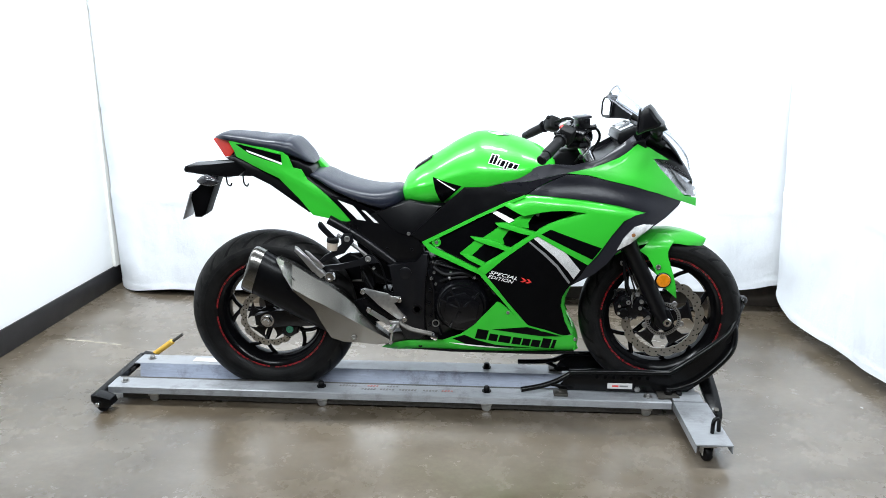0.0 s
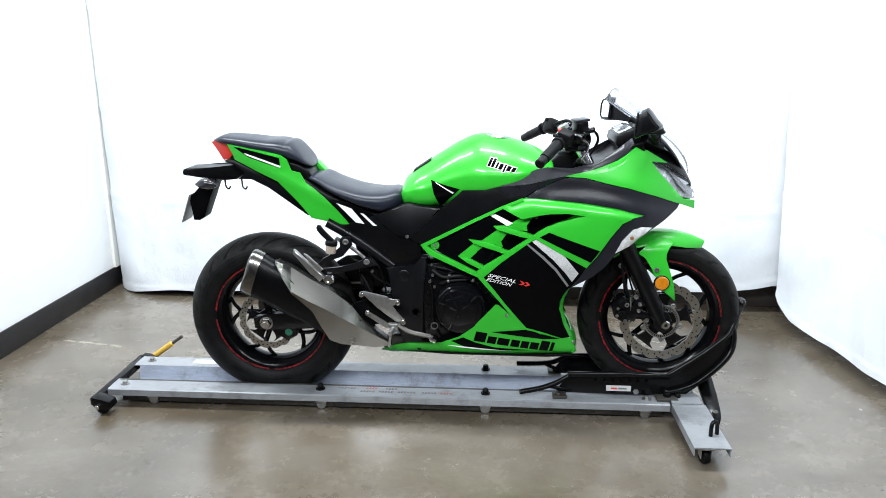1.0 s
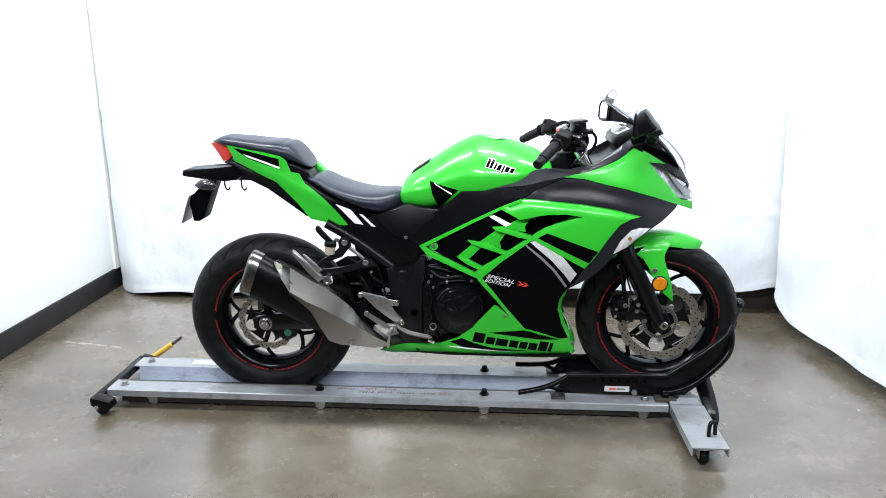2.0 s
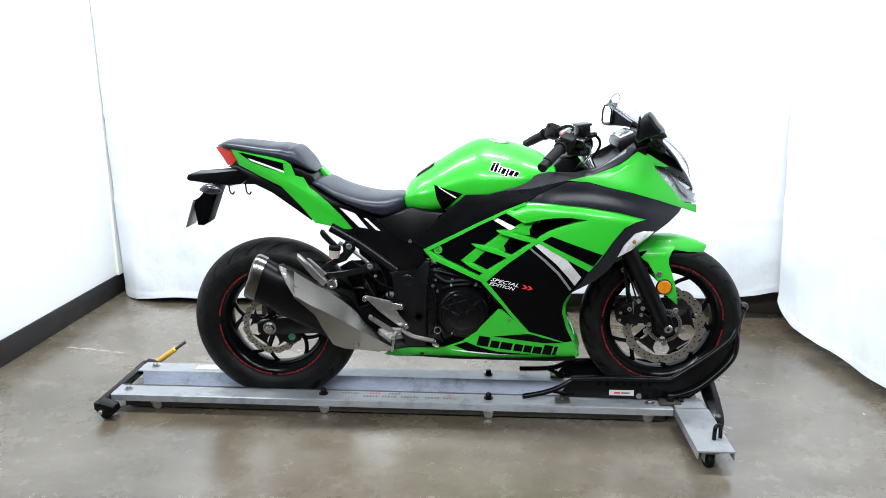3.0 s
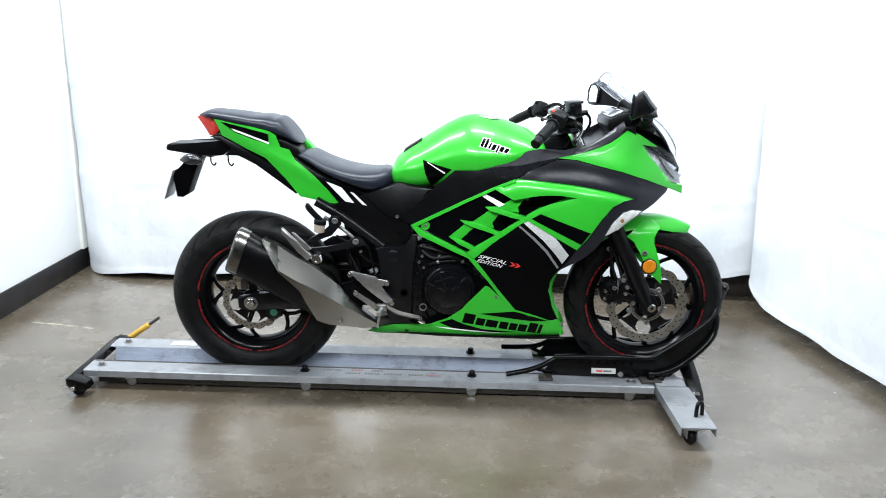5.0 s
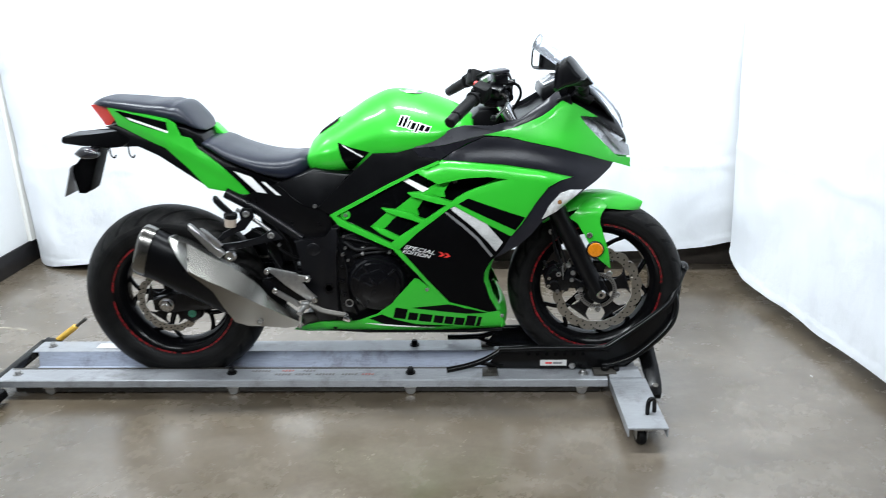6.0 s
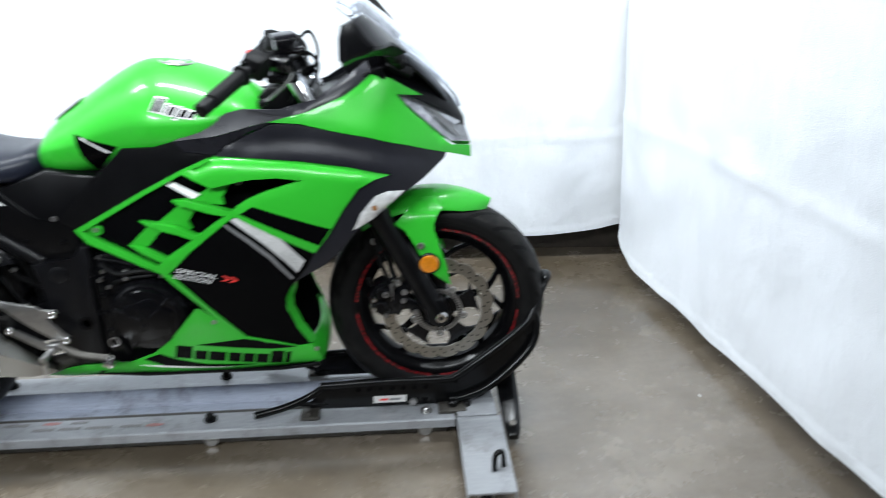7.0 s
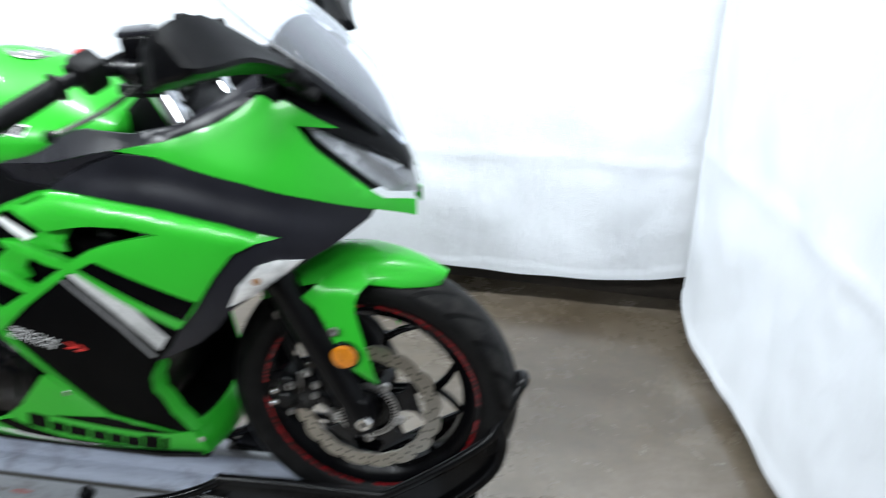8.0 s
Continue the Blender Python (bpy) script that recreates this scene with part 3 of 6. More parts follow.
# ---- wheels
def wheel(name, c, r, half, bead, disc_r, disc_y, label):
    w = part(name, turned([(0.022, -0.05), (0.036, -0.048), (0.040, -0.03), (0.034, 0.0), (0.040, 0.03), (0.036, 0.048), (0.022, 0.05)], c, seg=32), GLOSSB, bike, label)
    # tyre: a rounded carcass from bead to bead
    prof = []
    for k in range(-14, 15):
        a = k / 14 * math.radians(112)
        prof.append((bead + 0.022 + (r - bead - 0.022) * max(math.cos(a), -0.42) if abs(a) < math.pi / 2 else bead + 0.022 + 0.022 * math.cos(a) * 2.2, half * math.sin(a) if abs(a) < math.pi / 2 else half * (1 - 0.35 * (abs(a) - math.pi / 2)) * math.copysign(1, a)))
    prof += [(bead - 0.012, half * 0.72), (bead - 0.012, -half * 0.72)]
    tyre = part("tyre", turned(prof, c, seg=120, closed=True), TYRE, w, "black road tyre with dusty tread", sharp=1.3)
    centred(tyre, c)
    lip = half * 0.74
    rim = turned([(bead + 0.006, -lip), (bead + 0.006, -lip + 0.006), (bead - 0.012, -lip + 0.014), (bead - 0.030, -lip * 0.45), (bead - 0.034, 0), (bead - 0.030, lip * 0.45), (bead - 0.012, lip - 0.014),
                  (bead + 0.006, lip - 0.006), (bead + 0.006, lip), (bead - 0.002, lip + 0.002), (bead - 0.020, lip - 0.004), (bead - 0.030, lip - 0.012), (bead - 0.044, lip * 0.4), (bead - 0.047, 0),
                  (bead - 0.044, -lip * 0.4), (bead - 0.030, -lip + 0.012), (bead - 0.020, -lip + 0.004), (bead - 0.002, -lip - 0.002)], c, seg=96, closed=True)
    part("rim", rim, GLOSSB, w, "gloss black cast rim")
    # red tape on the rim's lip, in arcs
    for side in (-1, 1):
        for n, (a0, a1) in enumerate(((0.05, 1.5), (1.62, 3.05), (3.2, 4.62), (4.72, 6.18))):
            steps, verts, faces = 30, [], []
            for k in range(steps + 1):
                a = a0 + (a1 - a0) * k / steps
                u = Vector((math.cos(a), 0, math.sin(a)))
                for rr, yy in ((bead - 0.0135, lip - 0.0005), (bead - 0.014, lip + 0.0010), (bead - 0.0085, lip + 0.0024), (bead - 0.008, lip + 0.0010)):
                    verts.append(c + u * rr + Vector((0, side * yy, 0)))
            faces = [(k * 4 + m, k * 4 + (m + 1) % 4, k * 4 + 4 + (m + 1) % 4, k * 4 + 4 + m) for k in range(steps) for m in range(4)]
            part("rim_stripe", mesh(verts, faces), RED, w, "red reflective rim tape")
    # five forked spokes
    for n in range(5):
        b = bmesh.new()
        a = math.tau * n / 5 + (0.12 if c.x > 1 else 0.60)
        u = lambda t: Vector((math.cos(t), 0, math.sin(t)))
        tube([c + u(a) * 0.028, c + u(a) * 0.08, c + u(a) * 0.138], 0.0125, 10, 4, b, 0.0085, 0.8)
        for d in (-0.36, 0.36):
            tube([c + u(a) * 0.125, c + u(a + d * 0.5) * 0.155, c + u(a + d) * (bead - 0.036)], 0.0078, 10, 5, b, 0.0064, 1.2)
        part("spoke", b, GLOSSB, w)
    # scalloped brake disc with drilled holes, on a five-armed carrier
    y = disc_y
    seg, outer = 144, []
    b = bmesh.new()
    ring = lambda rad, yy, wave: [c + Vector(((rad + wave * abs(math.sin(k * math.tau / seg * 8)) ** 0.6) * math.cos(k * math.tau / seg), yy, (rad + wave * abs(math.sin(k * math.tau / seg * 8)) ** 0.6) * math.sin(k * math.tau / seg))) for k in range(seg)]
    inner_r = disc_r * 0.765
    vs = ring(disc_r - 0.008, y - 0.0025, 0.008) + ring(disc_r - 0.008, y + 0.0025, 0.008) + ring(inner_r, y + 0.0025, 0.003) + ring(inner_r, y - 0.0025, 0.003)
    mesh(vs, [(i * seg + k, i * seg + (k + 1) % seg, (i + 1) % 4 * seg + (k + 1) % seg, (i + 1) % 4 * seg + k) for i in range(4) for k in range(seg)], b)
    disc = part("brake_disc", b, DISC, w, "drilled steel wave brake disc", sharp=0.9)
    # the holes' dark is put in as solid black studs
    b = bmesh.new()
    for k in range(32):
        a = math.tau * k / 32
        for rr in ((0.87, 0.94) if k % 2 else (0.82, 0.90)):
            p = c + Vector((math.cos(a + rr), 0, math.sin(a + rr))) * disc_r * rr
            turned([(0.0027, y - 0.0031), (0.0027, y + 0.0031)], p, seg=8, bm=b)
    part("drill_holes", b, DECAL, disc)
    for k in range(5):
        a = math.tau * k / 5 + 0.3
        u, v = Vector((math.cos(a), 0, math.sin(a))), Vector((-math.sin(a), 0, math.cos(a)))
        spread_out = [(0.36, 0.60), (0.50, 0.36), (0.66, 0.25), (0.84, 0.27), (1.01, 0.46)]
        edge = [(f, h) for f, h in spread_out] + [(f, -h) for f, h in reversed(spread_out)]
        arm = prism([(c.x + inner_r * f * math.cos(a + h), c.z + inner_r * f * math.sin(a + h)) for f, h in edge], y - 0.0005, y + 0.0055, 0.0012)
        part("carrier_arm", arm, CLUTCH, disc)
        part("carrier_rivet", bolt(c + u * (inner_r + 0.004) + v * 0.004 + Vector((0, y - 0.003, 0)), 0.006, 0.004), DISC, disc)
    b = bmesh.new()
    turned([(0.030, y - 0.004), (0.042, y - 0.004), (0.042, y + 0.006), (0.030, y + 0.006)], c, seg=32, closed=True, bm=b)
    part("disc_carrier", b, ENGINE, disc)
    return w


front_wheel = wheel("front_wheel", NOSE, 0.288, 0.055, 0.224, 0.145, -0.064, "front wheel with black rim and red tape")
rear_wheel = wheel("rear_wheel", REAR, 0.309, 0.070, 0.2155, 0.110, -0.078, "rear wheel with black rim and red tape")
b = bmesh.new()
turned([(0.050, -0.073), (0.062, -0.073), (0.062, -0.070), (0.050, -0.070)], NOSE, seg=60, closed=True, bm=b)
for k in range(5):
    a = math.tau * k / 5 + 1.0
    u = Vector((math.cos(a), 0, math.sin(a)))
    bolt(NOSE + u * 0.066 + Vector((0, -0.068, 0)), 0.010, 0.006, bm=b)
ring = part("sensor_ring", b, ALLOY, front_wheel, "toothed silver speed sensor ring")
# slots are solid black bars, their dark put into the colour
b = bmesh.new()
for k in range(48):
    a = math.tau * k / 48
    box(NOSE + Vector((math.cos(a) * 0.0545, -0.0735, math.sin(a) * 0.0545)), (0.006, 0.0016, 0.0024), 0, Matrix.Rotation(-a, 3, "Y"), b)
part("sensor_slots", b, DECAL, ring)
part("axle_nut", turned([(0.016, 0), (0.016, 0.012), (0.013, 0.016), (0.006, 0.016), (0.005, 0.010), (0, 0.010)], NOSE + Vector((0.004, -0.104, 0.002)), (0, -1, 0), 24), CHROME, front_wheel, "polished axle end")
b = rod(REAR + Vector((0, -0.07, 0)), REAR + Vector((0, -0.128, 0)), 0.010)
turned([(0.020, 0), (0.020, 0.010), (0.017, 0.014), (0.008, 0.014), (0.006, 0.006), (0, 0.006)], REAR + Vector((0, -0.112, 0)), (0, -1, 0), 6, b)
turned([(0.024, 0), (0.024, 0.004), (0.010, 0.004)], REAR + Vector((0, -0.109, 0)), (0, -1, 0), 28, b)
part("axle_nut", b, CHROME, rear_wheel, "polished axle nut")

# ---- front fork, brake and mudguard
FORK_LOW, FORK_TOP = Vector((1.398, 0, 0.352)), Vector((1.068, 0, 0.992))
way = (FORK_TOP - FORK_LOW).normalized()
for side in (-1, 1):
    off = Vector((0, side * 0.094, 0))
    leg = part("fork_leg", turned([(0.018, -0.026), (0.024, -0.016), (0.026, 0.02), (0.0285, 0.06), (0.0285, 0.30), (0.031, 0.305), (0.031, 0.325), (0.024, 0.33)], FORK_LOW + off + Vector((0.006, 0, 0)), way, 28), MATTE, bike, "black lower fork leg")
    part("fork_tube", turned([(0.0205, 0.325), (0.0205, 0.70), (0.018, 0.705), (0.018, 0.72)], FORK_LOW + off + Vector((0.006, 0, 0)), way, 24), CHROME, leg, "polished fork tube")
    part("axle_clamp", prism([(1.375, 0.338), (1.40, 0.322), (1.43, 0.335), (1.432, 0.366), (1.415, 0.40), (1.385, 0.41), (1.368, 0.38)], off.y - 0.022, off.y + 0.018, 0.006), MATTE, leg)
b = prism([(1.226, 0.410), (1.244, 0.442), (1.262, 0.452), (1.272, 0.436), (1.290, 0.428), (1.300, 0.404), (1.288, 0.362), (1.262, 0.356), (1.236, 0.372)], -0.103, -0.048, 0.007)
box((1.306, -0.092, 0.404), (0.034, 0.026, 0.088), 0.006, Euler((0, 0.42, 0)), b)
box((1.332, -0.094, 0.385), (0.062, 0.014, 0.026), 0.004, Euler((0, 0.5, 0)), b)
rod((1.262, -0.098, 0.424), (1.262, -0.115, 0.424), 0.0165, 24, 0.003, b)
rod((1.258, -0.098, 0.386), (1.258, -0.113, 0.386), 0.0165, 24, 0.003, b)
caliper = part("brake_caliper", b, ENGINE, bike, "black twin-piston front brake caliper")
for x, z, r, m in ((1.272, 0.425, 0.008, ALLOY), (1.303, 0.452, 0.0085, ALLOY), (1.242, 0.412, 0.006, CHROME), (1.318, 0.426, 0.0075, ALLOY), (1.315, 0.402, 0.0065, ALLOY), (1.240, 0.386, 0.0065, CHROME), (1.345, 0.368, 0.0075, ALLOY), (1.270, 0.366, 0.006, ALLOY)):
    part("caliper_bolt", bolt((x, -0.112 if x < 1.28 else -0.104, z), r, 0.008), m, caliper)
part("pad_pin", rod((1.286, -0.100, 0.448), (1.290, -0.100, 0.366), 0.0032, 10), ALLOY, caliper)
part("bleed_nipple", rod((1.236, -0.088, 0.438), (1.228, -0.090, 0.462), 0.0045, 12), RUBBER, caliper)
part("brake_hose", tube([(1.29, -0.09, 0.43), (1.262, -0.088, 0.50), (1.252, -0.084, 0.56), (1.235, -0.075, 0.66), (1.20, -0.06, 0.76)], 0.0055, 10), RUBBER, bike)
part("sensor_wire", tube([(1.335, -0.09, 0.36), (1.30, -0.098, 0.45), (1.275, -0.098, 0.52), (1.255, -0.088, 0.57), (1.22, -0.07, 0.70)], 0.003, 8), RUBBER, bike)
part("hose_clip", bolt((1.249, -0.082, 0.557), 0.009, 0.006), ALLOY, bike)
# mudguard: a crowned shell over the tyre with a flank that runs down the leg
verts, faces, na, nw = [], [], 30, 14
for i in range(na + 1):
    s = i / na
    a = math.radians(-38 + 65 * s)
    reach = 0.086 - 0.012 * min(1, s / 0.5) - 0.058 * max(0, (s - 0.5) / 0.5) ** 2.4
    for layer in (0, 1):
        for k in range(nw + 1):
            t = -1 + 2 * k / nw
            rr = 0.317 - 0.0035 * layer - (0.018 + 0.020 * min(1, s / 0.6) * (1 - max(0, s - 0.8) * 3)) * abs(t) ** 2.6 - 0.010 * max(0, s - 0.6)
            verts.append((NOSE.x + rr * math.sin(a) , reach * t, NOSE.z + rr * math.cos(a)))
row = 2 * (nw + 1)
for i in range(na):
    for k in range(nw):
        a0 = i * row + k
        faces += [(a0, a0 + 1, a0 + row + 1, a0 + row), (a0 + nw + 1, a0 + row + nw + 1, a0 + row + nw + 2, a0 + nw + 2)]
    for k in (0, nw):
        a0 = i * row + k
        faces.append((a0, a0 + row, a0 + row + nw + 1, a0 + nw + 1))
for i in (0, na):
    for k in range(nw):
        a0 = i * row + k
        faces.append((a0, a0 + nw + 1, a0 + nw + 2, a0 + 1))
guard = part("front_mudguard", mesh(verts, faces), GREEN, bike, "lime green front mudguard", sharp=1.0)
GUARD_SIDE = [(1.300, 0.608), (1.330, 0.634), (1.366, 0.656), (1.400, 0.658), (1.420, 0.640), (1.402, 0.622), (1.396, 0.606), (1.396, 0.588), (1.407, 0.555), (1.423, 0.505), (1.436, 0.44),
              (1.412, 0.462), (1.385, 0.486), (1.366, 0.52), (1.348, 0.555), (1.326, 0.59)]
guard_depth = lambda x, z: 0.098 + 0.024 * max(0.0, min(1.0, (0.645 - z) / 0.12)) - 0.35 * max(0, 0.47 - z) - 1.7 * max(0, z - 0.630) - 0.25 * max(0, x - 1.42)
for side in (-1, 1):
    part("mudguard_flank", panel(GUARD_SIDE, guard_depth, 0.0, 0.004, side, 0.014), GREEN, guard, sharp=0.9)
part("mudguard_bolt", bolt((1.362, -0.122, 0.556), 0.009, 0.005), ALLOY, guard)
b = turned([(0.0265, 0), (0.0265, 0.008), (0.0235, 0.010)], (1.381, -0.122, 0.511), (0, -1, 0), 40)
refl = part("reflector", b, BLACKM, guard)
part("reflector_lens", turned([(0.0235, 0), (0.0235, 0.010), (0.021, 0.013), (0.012, 0.0142), (0, 0.0145)], (1.381, -0.122, 0.511), (0, -1, 0), 40), AMBER, refl, "round amber side reflector")

# ---- fairing panels
MID = [(0.834, 0.772), (0.91, 0.807), (0.988, 0.804), (1.105, 0.794), (1.207, 0.778), (1.299, 0.753), (1.259, 0.747), (1.223, 0.729), (1.188, 0.684), (1.146, 0.617), (1.115, 0.579), (0.946, 0.675), (0.931, 0.667),
       (0.858, 0.61), (0.834, 0.591), (0.776, 0.536), (0.751, 0.554), (0.784, 0.581), (0.835, 0.615), (0.874, 0.643), (0.905, 0.665), (0.936, 0.684), (0.951, 0.698), (0.981, 0.716), (1.018, 0.731), (1.062, 0.744),
       (1.103, 0.754), (1.047, 0.761), (0.988, 0.758), (0.958, 0.753), (0.898, 0.739)]
mid_top = smooth_through([0.83, 0.91, 0.988, 1.105, 1.207, 1.31], [0.772, 0.807, 0.804, 0.794, 0.778, 0.752])
mid_depth = lambda x, z: flank(x, z) + 0.004 - 0.55 * max(0, 0.022 - (mid_top(x) - z)) * (0.86 < x)
both_sides("side_fairing", MID, mid_depth, GREEN, bike, "lime green side fairing with air slots", thick=0.012, step=0.014)
SPINE = [(0.898, 0.739), (0.955, 0.753), (0.931, 0.736), (0.916, 0.713), (0.919, 0.695), (0.89, 0.697), (0.852, 0.685), (0.833, 0.657), (0.839, 0.639), (0.82, 0.629), (0.785, 0.633), (0.766, 0.616), (0.767, 0.597),
         (0.776, 0.576), (0.731, 0.591), (0.693, 0.604), (0.741, 0.648), (0.728, 0.66), (0.765, 0.657), (0.821, 0.699), (0.81, 0.712), (0.837, 0.711), (0.86, 0.718)]
spine_depth = lambda x, z: flank(x, z) - 0.004 - 0.018 * max(0, min(1, ((x - z) - 0.09) / 0.10))
both_sides("slot_bridge", SPINE, spine_depth, GREEN, bike, "lime green bridge between the air slots", thick=0.010, step=0.012)
for outline in ([(0.807, 0.711), (0.837, 0.713), (0.89, 0.699), (0.943, 0.686), (0.931, 0.675), (0.895, 0.681), (0.844, 0.695), (0.821, 0.7)],
                [(0.725, 0.662), (0.765, 0.659), (0.808, 0.651), (0.848, 0.633), (0.879, 0.628), (0.858, 0.616), (0.817, 0.63), (0.77, 0.642), (0.741, 0.651)],
                [(0.69, 0.603), (0.731, 0.596), (0.777, 0.576), (0.764, 0.565), (0.722, 0.582)]):
    both_sides("slot_fin", outline, flank, GREEN, bike, "lime green air slot fin", out=0.003, thick=0.020, step=0.012)
INFILL = [(0.572, 0.63), (0.743, 0.727), (0.837, 0.773), (0.955, 0.780), (1.05, 0.775), (1.108, 0.757), (0.99, 0.70), (0.943, 0.68), (0.777, 0.536), (0.754, 0.551)]
both_sides("inner_cover", INFILL, lambda x, z: flank(x, z) - 0.012 - 0.055 * max(0, min(1, (x - 0.78) / 0.12)) * max(0, min(1, ((x - z) - 0.10) / 0.06)), DECAL, bike, "gloss black cover behind the air slots", thick=0.004)
both_sides("fairing_edge", [(0.559, 0.63), (0.743, 0.732), (0.834, 0.778), (0.901, 0.806), (0.904, 0.799), (0.837, 0.77), (0.746, 0.723), (0.58, 0.628)], flank, GREEN, bike, out=0.001, thick=0.012, step=0.012, ease=0.0008)
both_sides("fairing_edge", [(0.559, 0.63), (0.582, 0.628), (0.609, 0.611), (0.751, 0.554), (0.776, 0.536), (0.756, 0.535), (0.587, 0.598)], flank, GREEN, bike, out=0.001, thick=0.016, step=0.012)
both_sides("fairing_edge", [(0.753, 0.539), (0.776, 0.536), (0.814, 0.49), (0.858, 0.432), (0.926, 0.349), (0.984, 0.332), (1.048, 0.308), (1.025, 0.301), (0.919, 0.337), (0.828, 0.452)], flank, GREEN, bike, out=0.001, thick=0.016, step=0.012)
LOWER = [(0.776, 0.536), (0.931, 0.667), (0.946, 0.675), (1.115, 0.579), (1.094, 0.541), (1.070, 0.512), (1.050, 0.489), (1.038, 0.461), (1.036, 0.424), (1.053, 0.364), (1.078, 0.312), (1.045, 0.309), (0.927, 0.349), (0.855, 0.436)]
lower_panel = both_sides("lower_fairing", LOWER, flank, TEXT_PANEL, bike, "grained black lower fairing panel", out=-0.002, thick=0.006)
lower_edge = smooth_through([0.312, 0.364, 0.424, 0.461, 0.489, 0.512, 0.541, 0.579], [1.078, 1.053, 1.036, 1.038, 1.050, 1.070, 1.094, 1.115])
both_sides("fairing_edge", [(1.066, 0.505), (1.060, 0.50), (1.046, 0.478), (1.036, 0.455), (1.035, 0.424), (1.053, 0.364), (1.078, 0.312), (1.092, 0.312), (1.066, 0.366), (1.049, 0.424), (1.051, 0.453), (1.060, 0.475)],
           lambda x, z: flank(lower_edge(z), z) - 0.001 - 1.5 * max(0, x - lower_edge(z)), GREEN, bike, thick=0.008, step=0.010)
both_sides("fairing_liner", [(0.80, 0.52), (0.94, 0.655), (1.095, 0.575), (1.04, 0.47), (1.04, 0.42), (1.062, 0.35), (1.084, 0.240), (0.90, 0.240), (0.85, 0.40)], flank, MATTE, bike, "black inner fairing liner", out=-0.022, thick=0.004)
both_sides("stripe", [(0.934, 0.666), (0.951, 0.675), (0.988, 0.663), (1.041, 0.62), (1.091, 0.559), (1.071, 0.528), (1.048, 0.559), (1.003, 0.608), (0.966, 0.639)], flank, SPECKLE, bike, "speckled white stripe", out=-0.0005, thick=0.002, step=0.012, ease=0.0003)
both_sides("stripe", [(0.917, 0.654), (0.922, 0.657), (0.973, 0.618), (1.018, 0.575), (1.061, 0.515), (1.056, 0.51), (1.012, 0.569), (0.967, 0.612)], flank, GREYF, bike, "thin grey stripe", out=-0.0008, thick=0.002, step=0.012, ease=0.0002)
both_sides("stripe", [(0.958, 0.682), (0.988, 0.699), (1.156, 0.639), (1.128, 0.599)], mid_depth, DECAL, bike, "gloss black stripe", out=0.0012, thick=0.002, ease=0.0003)
both_sides("stripe", [(0.788, 0.748), (0.803, 0.754), (0.871, 0.722), (0.852, 0.712)], flank, WHITE, bike, "white stripe", out=-0.0105, thick=0.002, ease=0.0003)
BELLY = [(0.412, 0.235), (0.438, 0.254), (0.509, 0.27), (0.632, 0.279), (0.694, 0.305), (0.738, 0.341), (0.778, 0.387), (0.819, 0.436), (0.831, 0.433), (0.929, 0.343), (1.045, 0.306), (1.084, 0.31), (1.091, 0.291),
         (1.107, 0.256), (1.098, 0.244), (1.015, 0.24), (0.849, 0.238), (0.646, 0.232), (0.453, 0.226)]
belly_depth = lambda x, z: flank(x, z) - 0.9 * max(0, 0.262 - z) ** 1.1
both_sides("belly_fairing", BELLY, belly_depth, GREEN, bike, "lime green belly fairing", thick=0.006)
both_sides("stripe", [(0.804, 0.33), (0.927, 0.343), (1.045, 0.306), (0.983, 0.306)], belly_depth, DECAL, bike, out=0.0012, thick=0.002, ease=0.0003)
both_sides("stripe", [(0.667, 0.288), (0.709, 0.304), (0.751, 0.287), (0.817, 0.27), (0.941, 0.261), (0.8, 0.259), (0.716, 0.268)], belly_depth, DECAL, bike, out=0.0012, thick=0.002, ease=0.0003)
both_sides("stripe", [(0.655, 0.271), (0.70, 0.270), (0.80, 0.263), (0.88, 0.256), (0.80, 0.2585), (0.70, 0.2655)], belly_depth, WHITE, bike, out=0.0018, thick=0.002, ease=0.0002)
part("belly_floor", plate_z([(0.43, -0.10), (0.66, -0.130), (1.0, -0.132), (1.095, -0.120), (1.095, 0.120), (1.0, 0.132), (0.66, 0.130), (0.43, 0.10)], 0.232, 0.240, 0.002), MATTE, bike)
# the chin that joins the two belly sides behind the front wheel
verts, faces, nj, nz = [], [], 20, 6
for layer in (0, 1):
    for j in range(nj + 1):
        y = -0.134 + 0.268 * j / nj
        for k in range(nz + 1):
            t = k / nz
            verts.append((1.094 + 0.020 * (1 - (y / 0.134) ** 2) + 0.010 * math.sin(math.pi * t) - 0.018 * t - 0.005 * layer, y * (1 - 0.04 * layer), 0.240 + 0.012 * (y / 0.134) ** 2 + 0.068 * t))
r, m = nz + 1, (nj + 1) * (nz + 1)
grid = [(j * r + k, j * r + k + 1, (j + 1) * r + k + 1, (j + 1) * r + k) for j in range(nj) for k in range(nz)]
faces = grid + [tuple(i + m for i in reversed(f)) for f in grid] + [(j * r + k, (j + 1) * r + k, (j + 1) * r + k + m, j * r + k + m) for j in range(nj) for k in (0, nz)]
faces += [(j * r + k, j * r + k + 1, j * r + k + 1 + m, j * r + k + m) for k in range(nz) for j in (0, nj)]
part("belly_chin", mesh(verts, faces), GREEN, bike, "lime green chin of the belly fairing", sharp=0.9)
for x, z, r in ((0.857, 0.397, 0.006), (1.093, 0.293, 0.006), (0.552, 0.250, 0.007)):
    part("fairing_bolt", bolt((x, -belly_depth(x, z) + 0.001, z), r, 0.003), ALLOY if r < 0.007 else MATTE, bike)
